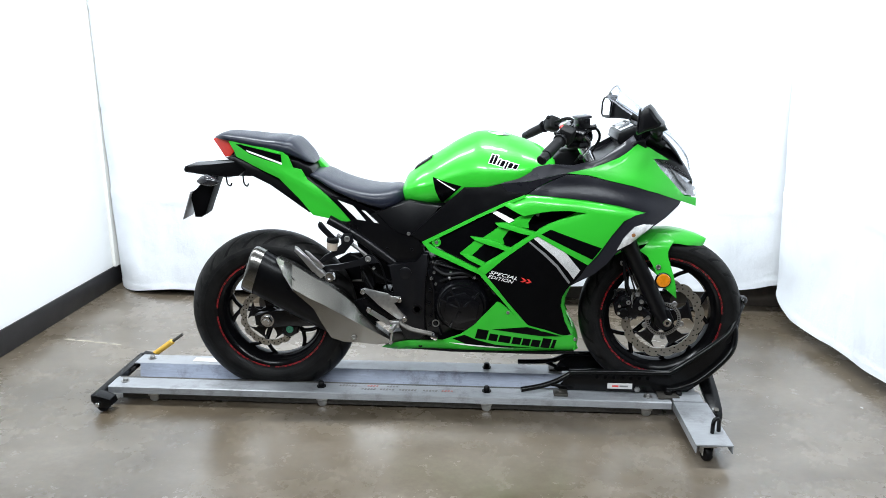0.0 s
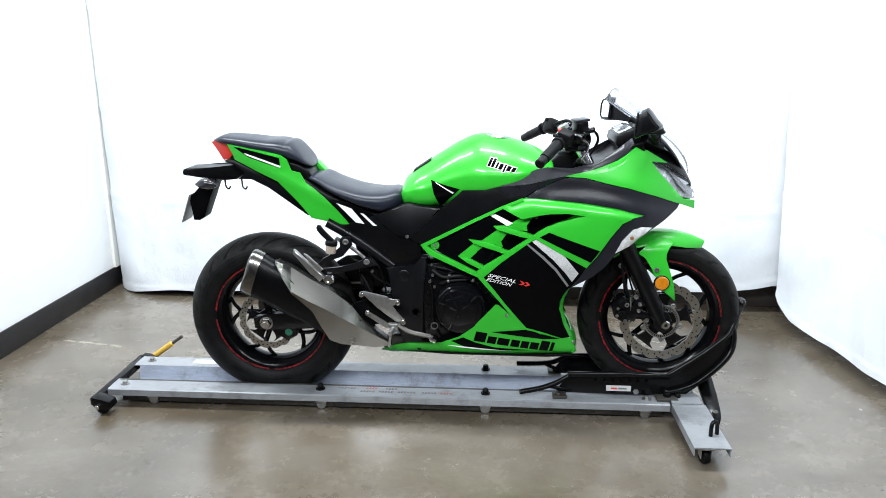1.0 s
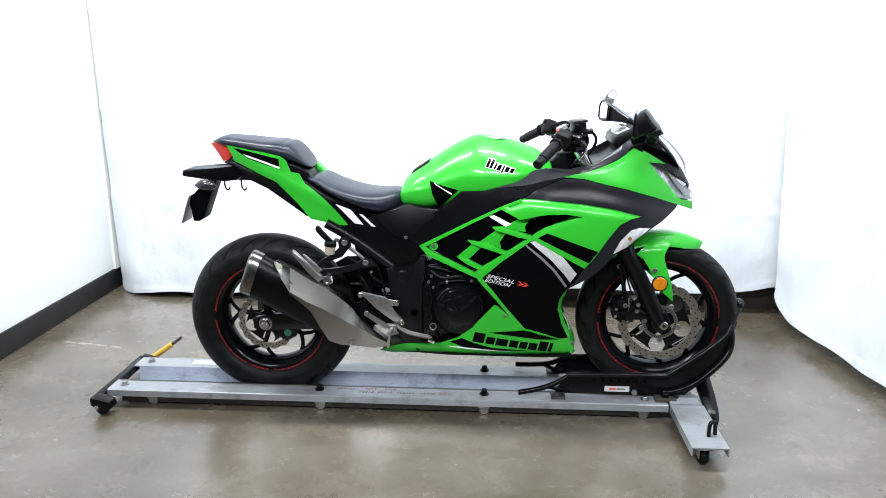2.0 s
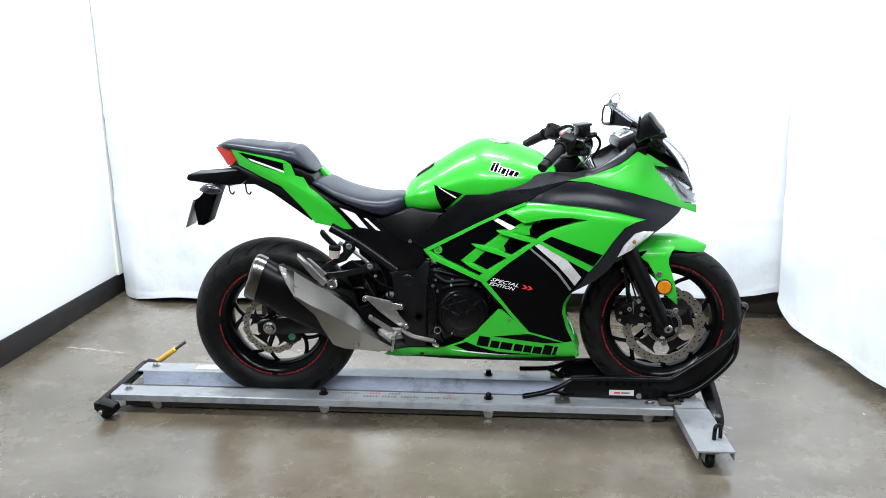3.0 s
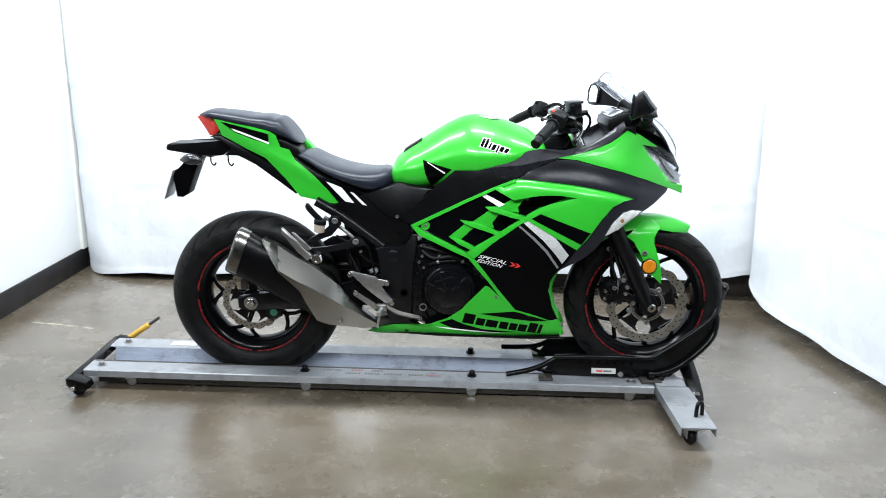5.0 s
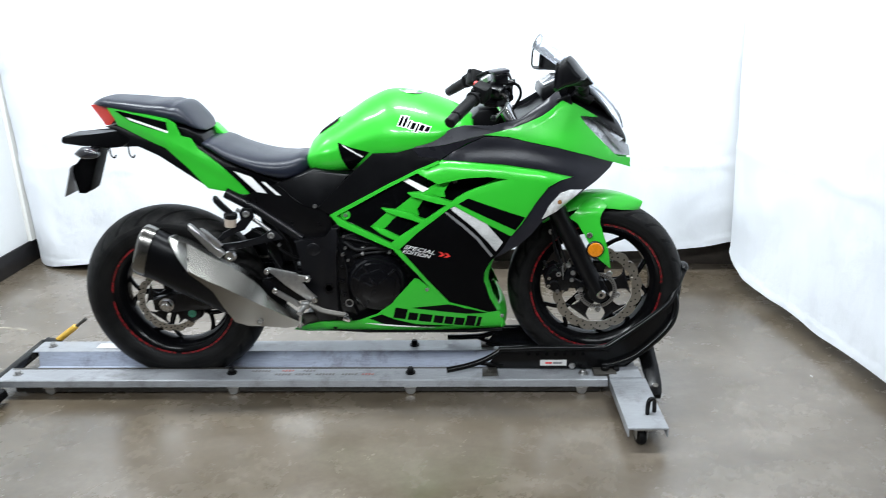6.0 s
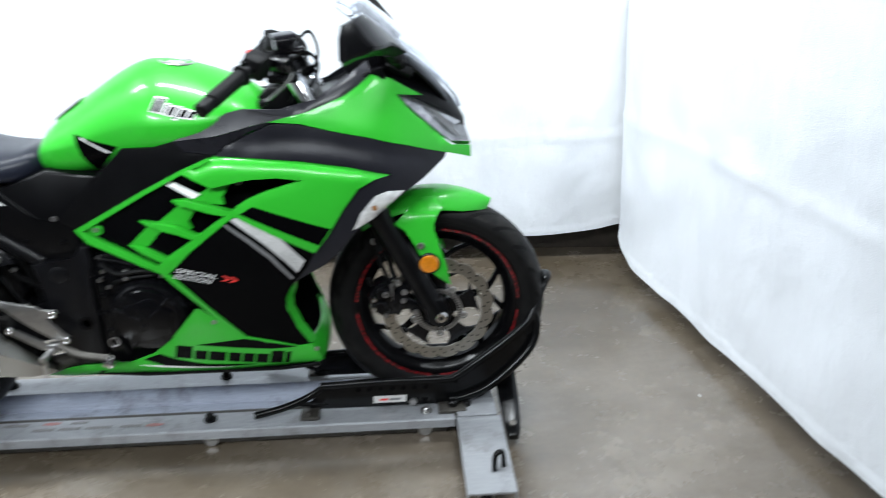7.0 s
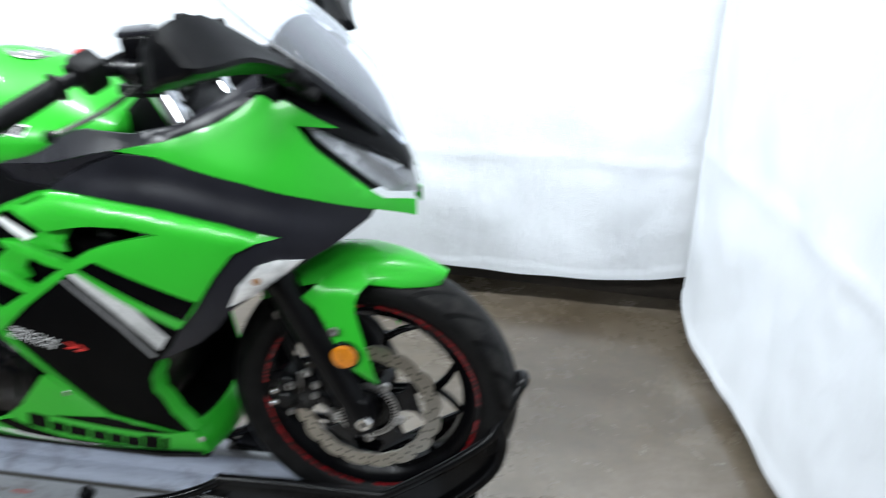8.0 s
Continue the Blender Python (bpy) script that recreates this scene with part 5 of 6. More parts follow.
shield = mesh(verts, [(7 * i + k, 7 * i + (k + 1) % 7, 7 * i + 7 + (k + 1) % 7, 7 * i + 7 + k) for i in range(n - 1) for k in range(7)] + [tuple(range(7)), tuple(range(7 * n - 7, 7 * n))])
part("heat_shield", shield, STEEL, can, "brushed stainless heat shield", sharp=0.30)
part("shield_bolt", bolt((0.326, -0.184, 0.300), 0.009, 0.008), ALLOY, can)
part("outlet", turned([(0.020, 0), (0.024, -0.012), (0.020, -0.012), (0.016, 0.01)], (-0.047, -0.14, 0.53), (-0.93, 0, 0.36), 28, closed=True), DECAL, can)
part("exhaust_pipe", tube([(0.43, -0.130, 0.274), (0.49, -0.085, 0.268), (0.68, -0.05, 0.268), (0.86, 0.0, 0.30), (0.94, 0.0, 0.42)], 0.021, 14), GREASE, bike, "dark exhaust pipe")

# ---- frame, engine, swingarm
part("side_cover", prism([(0.271, 0.690), (0.32, 0.694), (0.405, 0.73), (0.516, 0.772), (0.631, 0.754), (0.53, 0.645), (0.559, 0.626), (0.563, 0.591), (0.543, 0.552), (0.464, 0.548), (0.367, 0.619)], -0.112, 0.112, 0.008), MATTE, bike, "satin black side cover")
part("cover_seam", tube([(0.405, -0.1135, 0.722), (0.47, -0.1135, 0.662), (0.53, -0.1135, 0.645)], 0.0018, 6), DECAL, bike)
for x, z in ((0.512, 0.655), (0.437, 0.600), (0.522, 0.598)):
    part("cover_bolt", bolt((x, -0.112, z), 0.0065, 0.004), ALLOY if z > 0.64 else MATTE, bike)
part("stripe", prism([(0.236, 0.782), (0.296, 0.776), (0.352, 0.754), (0.402, 0.726), (0.412, 0.688), (0.318, 0.690), (0.275, 0.742)], -0.111, -0.106, 0.001), DECAL, bike, "gloss black trim under the seat")
part("stripe", prism([(0.270, 0.769), (0.322, 0.750), (0.366, 0.697), (0.335, 0.702), (0.303, 0.735)], -0.1125, -0.110, 0.0004), WHITE, bike, "white stripe")
part("stripe", prism([(0.351, 0.735), (0.363, 0.733), (0.409, 0.690), (0.394, 0.692)], -0.1125, -0.110, 0.0004), WHITE, bike, "white stripe")
b = prism([(0.438, 0.545), (0.466, 0.552), (0.544, 0.555), (0.560, 0.590), (0.582, 0.588), (0.579, 0.553), (0.569, 0.483), (0.569, 0.29), (0.552, 0.272), (0.50, 0.272), (0.468, 0.335), (0.458, 0.50)], -0.128, -0.085, 0.006)
chassis = part("frame", b, CAST, bike, "dark grey cast frame plate")
part("frame", prism([(0.438, 0.545), (0.544, 0.555), (0.582, 0.588), (0.569, 0.483), (0.569, 0.29), (0.50, 0.272), (0.468, 0.335), (0.458, 0.50)], 0.085, 0.128, 0.006), CAST, bike, "dark grey cast frame plate")
part("pivot_cap", turned([(0.021, 0), (0.021, 0.003), (0.017, 0.005), (0, 0.005)], (0.501, -0.127, 0.519), (0, -1, 0), 28), CAST, chassis)
part("pivot_cap", turned([(0.018, 0), (0.018, 0.004), (0.012, 0.004), (0.011, 0.001), (0, 0.001)], (0.541, -0.127, 0.388), (0, -1, 0), 6), ENGINE, chassis)
for y in (-0.105, 0.105):
    part("subframe_rail", tube([(0.235, y, 0.700), (0.34, y, 0.638), (0.462, y, 0.548)], 0.0175, 14), CAST, bike, "dark grey subframe rail")
    part("subframe_rail", tube([(0.262, y, 0.645), (0.33, y, 0.600), (0.385, y, 0.552)], 0.0065, 10), ALLOY, bike, "silver subframe brace")
part("swingarm", prism([(0.53, 0.43), (0.51, 0.345), (0.30, 0.318), (0.0, 0.296), (-0.045, 0.305), (-0.048, 0.348), (0.0, 0.358), (0.28, 0.388), (0.44, 0.442)], -0.112, -0.084, 0.007), ENGINE, bike, "black box-section swingarm")
part("swingarm", prism([(0.53, 0.43), (0.51, 0.345), (0.30, 0.318), (0.0, 0.296), (-0.045, 0.305), (-0.048, 0.348), (0.0, 0.358), (0.28, 0.388), (0.44, 0.442)], 0.084, 0.112, 0.007), ENGINE, bike, "black box-section swingarm")
part("swingarm_bridge", box((0.40, 0, 0.40), (0.08, 0.18, 0.05), 0.01), ENGINE, bike)
b = turned([(0.06, -0.003), (0.088, -0.003), (0.088, 0.003), (0.06, 0.003)], (0, 0.082, REAR.z), seg=48, closed=True)
part("sprocket", b, GREASE, bike, "dark steel rear sprocket")
b = bmesh.new()
tube([(0.0, 0.082, REAR.z + 0.088), (0.26, 0.082, 0.424), (0.52, 0.082, 0.432)], 0.008, 8, 4, b, flat=0.5)
tube([(0.0, 0.082, REAR.z - 0.088), (0.26, 0.082, 0.282), (0.52, 0.082, 0.365)], 0.008, 8, 4, b, flat=0.5)
part("drive_chain", b, GREASE, bike, "greasy drive chain")
b = prism([(0.045, 0.272), (0.072, 0.258), (0.105, 0.275), (0.112, 0.31), (0.085, 0.33), (0.05, 0.318)], -0.105, -0.055, 0.008)
cal = part("brake_caliper", b, ENGINE, bike, "black rear brake caliper")
part("caliper_pin", turned([(0.013, 0), (0.013, 0.006), (0.007, 0.006), (0.006, 0.001), (0, 0.001)], (0.079, -0.105, 0.293), (0, -1, 0), 20), surface("green_anodised_metal", (0.06, 0.22, 0.15), 0.3, metal=0.7, vary=0.2), cal, "green anodised spool")
b = bmesh.new()
line = [Vector((0.40 + 0.03 * (k / 60) + 0.034 * math.cos(k * 0.72), 0.034 * math.sin(k * 0.72) - 0.01, 0.47 + 0.24 * k / 60)) for k in range(61)]
tube(line, 0.006, 8, 2, b)
part("shock_spring", b, MATTE, bike, "black shock absorber spring")
part("shock_body", rod((0.395, -0.01, 0.44), (0.435, -0.01, 0.74), 0.022), CAST, bike)
part("inner_mudguard", prism([(0.30, 0.69), (0.335, 0.68), (0.372, 0.56), (0.385, 0.45), (0.365, 0.42), (0.352, 0.45), (0.345, 0.55), (0.318, 0.64)], -0.072, 0.072, 0.006), MATTE, bike, "black inner mudguard before the rear tyre")
for k, pts in enumerate(([(0.30, -0.09, 0.575), (0.36, -0.098, 0.545), (0.40, -0.098, 0.50), (0.455, -0.09, 0.47)], [(0.34, -0.088, 0.52), (0.375, -0.098, 0.46), (0.41, -0.10, 0.405), (0.45, -0.095, 0.36)],
                         [(0.36, -0.09, 0.60), (0.41, -0.10, 0.54), (0.43, -0.10, 0.47), (0.44, -0.10, 0.40)])):
    part("hose", tube(pts, 0.0055 - 0.001 * k, 8), RUBBER, bike)

b = prism([(0.562, 0.555), (0.66, 0.575), (0.79, 0.545), (0.862, 0.46), (0.858, 0.40), (0.78, 0.31), (0.70, 0.262), (0.58, 0.262), (0.545, 0.32), (0.55, 0.46)], -0.112, 0.125, 0.012)
engine = part("engine_block", b, ENGINE, bike, "black parallel-twin engine block")
b = body([(0.72, 0.62, 0.50, 0.11, 0.55), (0.80, 0.66, 0.50, 0.13, 0.57), (0.90, 0.66, 0.46, 0.13, 0.56), (0.95, 0.62, 0.48, 0.11, 0.55)], 4.0, 28, 12)[0]
part("cylinder_head", b, ENGINE, engine)
clutch = part("clutch_cover", turned([(0.092, 0), (0.096, 0.012), (0.090, 0.030), (0.084, 0.036), (0.078, 0.037), (0.074, 0.044), (0.030, 0.050), (0.0, 0.050)], (0.698, -0.112, 0.405), (0, -1, 0), 48), CLUTCH, engine, "round black clutch cover")
part("cover_boss", prism([(0.698 + 0.066 * math.cos(math.tau * k / 6 + 0.35), 0.405 + 0.060 * math.sin(math.tau * k / 6 + 0.35)) for k in range(6)], -0.166, -0.150, 0.005), CLUTCH, clutch)
for a in (0.75, 2.1, 2.75, 4.2):
    u = Vector((math.cos(a), 0, math.sin(a)))
    part("cover_rib", tube([Vector((0.698, -0.160, 0.405)) + u * 0.012 - Vector((0, 0.006, 0)), Vector((0.698, -0.155, 0.405)) + u * 0.080], 0.0055, 8, 2), CLUTCH, clutch)
for k in range(10):
    a = math.tau * k / 10 + 0.2
    part("cover_bolt", bolt((0.698 + 0.099 * math.cos(a), -0.116, 0.405 + 0.099 * math.sin(a)), 0.006, 0.007), CLUTCH, clutch)
for x, z, r, m in ((0.594, 0.498, 0.005, CAST), (0.606, 0.478, 0.0045, ALLOY), (0.586, 0.456, 0.005, CAST), (0.583, 0.405, 0.005, CAST), (0.588, 0.36, 0.005, CAST), (0.60, 0.52, 0.005, ALLOY), (0.585, 0.325, 0.005, CAST)):
    part("engine_bolt", bolt((x, -0.114, z), r, 0.010), m, engine)
part("oil_cap", turned([(0.016, 0), (0.016, 0.012), (0.010, 0.014), (0.009, 0.008), (0, 0.008)], (0.79, -0.112, 0.475), (0, -1, 0), 12), ENGINE, engine)
for k, pts in enumerate(([(0.60, -0.12, 0.54), (0.64, -0.135, 0.52), (0.70, -0.135, 0.525), (0.76, -0.12, 0.50)], [(0.625, -0.12, 0.49), (0.66, -0.13, 0.505), (0.72, -0.128, 0.51)], [(0.80, -0.12, 0.46), (0.85, -0.125, 0.43), (0.88, -0.10, 0.38)])):
    part("hose", tube(pts, 0.007 - 0.0015 * k, 8), RUBBER, bike)
# bolts scattered at random over the engine, added for bright glints
rnd = random.Random(5)
for k in range(26):
    x, z = rnd.uniform(0.565, 0.80), rnd.uniform(0.30, 0.565)
    if math.hypot(x - 0.698, z - 0.405) > 0.112 and z > 0.30 + 0.9 * max(0, x - 0.70):
        part("engine_bolt", bolt((x, -0.113, z), rnd.uniform(0.0035, 0.0058), rnd.uniform(0.006, 0.014)), rnd.choice((ALLOY, CAST, CLUTCH)), engine)
# bright rings added on the hoses for glints
for a, b_, r in (((0.655, -0.1335, 0.5215), (0.664, -0.1335, 0.5225), 0.0082), ((0.735, -0.127, 0.510), (0.743, -0.125, 0.507), 0.0082), ((0.652, -0.128, 0.5025), (0.659, -0.1285, 0.505), 0.0068), ((0.382, -0.098, 0.529), (0.388, -0.098, 0.521), 0.0068), ((0.392, -0.099, 0.433), (0.397, -0.0995, 0.425), 0.0058)):
    part("hose_glint_ring", rod(a, b_, r, 16, 0.0008), ALLOY, bike, "thin steel ring added on a hose for glints")
part("engine_case_rib", tube([(0.60, -0.118, 0.555), (0.68, -0.122, 0.535), (0.76, -0.120, 0.50), (0.82, -0.118, 0.44)], 0.006, 8), CLUTCH, engine)
part("engine_case_rib", tube([(0.575, -0.116, 0.53), (0.60, -0.118, 0.45), (0.60, -0.118, 0.36), (0.625, -0.118, 0.29)], 0.005, 8), CLUTCH, engine)
radiator = part("radiator", box((0.985, 0, 0.47), (0.035, 0.27, 0.28), 0.006, Euler((0, -0.12, 0))), ENGINE, bike, "black radiator behind the front wheel")
for k in range(18):
    part("radiator_fin", box((1.006 - 0.0017 * k, 0, 0.345 + 0.0145 * k), (0.012, 0.25, 0.0035), 0), MATTE, radiator)

# ---- foot controls
rearset = part("footrest_plate", prism([(0.350, 0.466), (0.362, 0.471), (0.444, 0.453), (0.452, 0.441), (0.486, 0.442), (0.492, 0.432), (0.486, 0.424), (0.458, 0.422), (0.474, 0.398), (0.506, 0.370), (0.508, 0.356), (0.492, 0.352), (0.470, 0.366), (0.440, 0.388), (0.408, 0.412), (0.384, 0.438)], -0.162, -0.154, 0.0025), ALLOY, bike, "cast aluminium footrest plate")
part("plate_arm", prism([(0.368, 0.396), (0.384, 0.394), (0.442, 0.358), (0.456, 0.340), (0.440, 0.336), (0.40, 0.364), (0.370, 0.382)], -0.162, -0.154, 0.0025), ALLOY, rearset)
for x, z in ((0.357, 0.459), (0.483, 0.432), (0.377, 0.394), (0.501, 0.362)):
    part("plate_bolt", bolt((x, -0.162, z), 0.0095, 0.008), CHROME, rearset)
peg = part("footpeg", tube([(0.470, -0.16, 0.345), (0.464, -0.19, 0.340), (0.460, -0.215, 0.337)], 0.008, 12), ALLOY, bike, "silver rider footpeg")
part("peg_feeler", rod((0.462, -0.205, 0.338), (0.455, -0.206, 0.285), 0.0045), CHROME, peg)
part("peg_pivot", box((0.470, -0.166, 0.346), (0.028, 0.024, 0.024), 0.005), ALLOY, peg)
pedal = part("brake_pedal", tube([(0.482, -0.165, 0.352), (0.52, -0.175, 0.332), (0.57, -0.18, 0.322), (0.605, -0.178, 0.315)], 0.0085, 10, flat=0.6), GREASE, bike, "cast aluminium brake pedal")
part("pedal_pad", box((0.606, -0.19, 0.315), (0.024, 0.045, 0.014), 0.003, Euler((0, 0.45, 0))), CHROME, pedal)
ringm = turned([(0.010, -0.002), (0.013, -0.002), (0.013, 0.002), (0.010, 0.002)], (0.608, -0.155, 0.347), seg=24, closed=True)
part("pedal_ring", ringm, ALLOY, pedal)
b = prism([(0.194, 0.521), (0.204, 0.541), (0.270, 0.548), (0.337, 0.561), (0.372, 0.586), (0.393, 0.577), (0.409, 0.556), (0.372, 0.551), (0.300, 0.534), (0.230, 0.518)], -0.141, -0.128, 0.003)
prism([(0.290, 0.657), (0.318, 0.656), (0.325, 0.628), (0.292, 0.588), (0.242, 0.571), (0.213, 0.549), (0.200, 0.556), (0.222, 0.579), (0.262, 0.598), (0.286, 0.620), (0.280, 0.642)], -0.140, -0.127, 0.003, b)
hang = part("pillion_bracket", b, CAST, bike, "dark cast pillion footrest bracket")
for x, z in ((0.303, 0.640), (0.374, 0.570)):
    part("bracket_bolt", bolt((x, -0.140, z), 0.0105, 0.006), ALLOY, hang)
part("silencer_mount", turned([(0.019, 0), (0.019, 0.010), (0.015, 0.014), (0.008, 0.014), (0.007, 0.008), (0, 0.008)], (0.241, -0.140, 0.505), (0, -1, 0), 28), CHROME, hang, "large polished mounting bolt")
ppeg = part("pillion_peg", prism([(0.128, 0.617), (0.137, 0.612), (0.175, 0.572), (0.222, 0.533), (0.232, 0.520), (0.214, 0.505), (0.196, 0.520), (0.190, 0.533), (0.150, 0.575), (0.126, 0.600)], -0.172, -0.152, 0.005), ALLOY, bike, "folded silver pillion footpeg")
part("peg_rubber", prism([(0.162, 0.602), (0.172, 0.598), (0.212, 0.560), (0.226, 0.546), (0.215, 0.540), (0.18, 0.572)], -0.170, -0.155, 0.003), ALLOY, ppeg)
res = part("brake_reservoir", turned([(0.017, 0), (0.018, 0.004), (0.019, 0.026), (0.017, 0.028)], (0.250, -0.140, 0.600), (0.1, 0, 1), 24), surface("cloudy_fluid_cup", (0.36, 0.30, 0.25), 0.35, vary=0.15), bike, "cloudy brake fluid reservoir with black cap")
part("reservoir_cap", turned([(0.021, 0), (0.021, 0.012), (0.018, 0.016), (0, 0.016)], (0.253, -0.140, 0.628), (0.1, 0, 1), 20), RUBBER, res)
# added block, darkens the open gap behind the frame
part("frame_gap_fill", prism([(0.335, 0.46), (0.33, 0.535), (0.352, 0.562), (0.40, 0.585), (0.47, 0.60), (0.47, 0.45)], -0.060, 0.075, 0.008), MATTE, bike, "black filler that darkens the gap behind the frame")
# plate added on the far side to darken the gap before the tyre
part("tyre_gap_fill", prism([(0.19, 0.40), (0.215, 0.50), (0.26, 0.528), (0.34, 0.535), (0.40, 0.50), (0.40, 0.40)], 0.080, 0.092, 0.004), MATTE, bike, "black filler that darkens the gap beside the rear tyre")
part("toe_guard", prism([(0.203, 0.688), (0.208, 0.698), (0.217, 0.696), (0.236, 0.671), (0.262, 0.646), (0.247, 0.634), (0.220, 0.662), (0.206, 0.677)], -0.143, -0.131, 0.003), CAST, bike, "dark heel guard above the reservoir")

# ---- handlebars, mirrors and dash
part("top_yoke", plate_z([(1.035, -0.125), (1.075, -0.14), (1.105, -0.12), (1.10, -0.05), (1.13, 0.0), (1.10, 0.05), (1.105, 0.12), (1.075, 0.14), (1.035, 0.125), (1.02, 0.0)], 0.955, 0.975, 0.006), ENGINE, bike, "black top yoke")
part("ignition_lock", turned([(0.024, 0), (0.024, 0.03), (0.018, 0.034), (0, 0.034)], (1.055, 0, 0.965), (0, 0, 1), 24), ENGINE, bike)
for side in (-1, 1):
    Y = lambda x, y, z: (x - (0.016 if side > 0 else 0.0), side * y, z + (0.003 if side > 0 else 0.0))
    bar = part("handlebar", tube([Y(1.082, 0.105, 0.998), Y(1.055, 0.15, 1.004), Y(1.015, 0.203, 0.998), Y(0.948, 0.322, 0.950)], 0.011, 12), MATTE, bike, "black clip-on handlebar")
    b = bmesh.new()
    a0, a1 = Vector(Y(1.004, 0.222, 0.991)), Vector(Y(0.955, 0.308, 0.955))
    n = 22
    turned([((0.0172 if k % 2 else 0.0160), (a1 - a0).length * k / n) for k in range(n + 1)], a0, a1 - a0, 20, b)
    turned([(0.022, 0), (0.022, 0.005), (0.017, 0.007)], a0, a1 - a0, 20, b)
    part("grip", b, RUBBER, bar, "ribbed black rubber grip", sharp=0.9)
    part("bar_end", rod(Y(0.954, 0.31, 0.954), Y(0.938, 0.339, 0.942), 0.0155, 20, 0.003), MATTE, bar, "black bar end weight")
    part("bar_clamp", turned([(0.036, -0.016), (0.036, 0.016)], Vector(Y(1.078, 0.094, 0.985)), way, 24), ENGINE, bar)
    part("fork_cap", turned([(0.021, 0), (0.021, 0.014), (0.017, 0.018), (0.010, 0.018), (0.009, 0.012), (0, 0.012)], Vector(Y(1.068, 0.094, 1.002)), way, 6), ALLOY, bar)
    box_turn = Euler((0.35 * -side, 0.35, 0.45 * side))
    sw = part("switch_block", box(Y(1.028, 0.182, 1.004), (0.048, 0.044, 0.052), 0.010, box_turn), RUBBER, bar, "black switch block")
    part("switch", box(Y(1.014, 0.176, 1.027), (0.016, 0.014, 0.012), 0.003, box_turn), REDF if side < 0 else MATTE, sw, "red stop switch" if side < 0 else "")
    part("switch", box(Y(1.004, 0.192, 1.010), (0.012, 0.016, 0.014), 0.003, box_turn), MATTE, sw)
    part("lever", tube([Y(1.078, 0.150, 0.998), Y(1.098, 0.19, 0.985), Y(1.090, 0.25, 0.970), Y(1.066, 0.318, 0.957), Y(1.058, 0.334, 0.955)], 0.0065, 10, r_end=0.0055, flat=0.7), STEEL if side < 0 else MATTE, bar, "silver brake lever" if side < 0 else "")
    part("lever_tip", turned([(0.004, -0.008), (0.008, -0.003), (0.008, 0.003), (0.004, 0.008)], Y(1.057, 0.337, 0.954), (0, 0, 1), 14), MATTE, bar)
    part("lever_perch", box(Y(1.072, 0.148, 1.004), (0.040, 0.040, 0.030), 0.008, box_turn), ENGINE, bar)
    part("cable", tube([Y(1.082, 0.145, 1.000), Y(1.125, 0.12, 1.035 if side > 0 else 1.02), Y(1.145, 0.085, 0.98), Y(1.10, 0.055, 0.90)], 0.0045, 8), RUBBER, bar)
    part("cable", tube([Y(1.035, 0.165, 1.010), Y(1.085, 0.125, 1.028), Y(1.118, 0.09, 0.985), Y(1.075, 0.06, 0.90)], 0.0055, 8), RUBBER, bar)
res_turn = Euler((0.05, -0.10, 0.30))
b = box((1.081, -0.128, 1.036), (0.044, 0.042, 0.034), 0.006, res_turn)
box((1.081, -0.128, 1.014), (0.022, 0.022, 0.03), 0.004, None, b)
res = part("brake_reservoir", b, ENGINE, bike, "square black front brake reservoir")
part("reservoir_lid", box((1.080, -0.128, 1.057), (0.050, 0.046, 0.009), 0.003, res_turn), GREYL, res)
part("banjo", rod((1.104, -0.128, 1.022), (1.128, -0.128, 1.026), 0.009), ENGINE, bike)

SECTION = [(1.233, 1.020), (1.236, 1.062), (1.238, 1.088), (1.248, 1.104), (1.262, 1.111), (1.274, 1.100), (1.290, 1.078), (1.309, 1.058), (1.306, 1.050), (1.292, 1.042), (1.262, 1.034)]
MIRROR_CUTS = [(0.366, 0.55, 1.262, 1.062), (0.360, 0.86, 1.260, 1.062), (0.345, 0.97, 1.262, 1.062), (0.318, 1.0, 1.264, 1.062), (0.290, 0.98, 1.265, 1.062), (0.262, 0.82, 1.270, 1.058), (0.232, 0.58, 1.282, 1.048), (0.205, 0.38, 1.294, 1.036), (0.185, 0.28, 1.303, 1.026)]
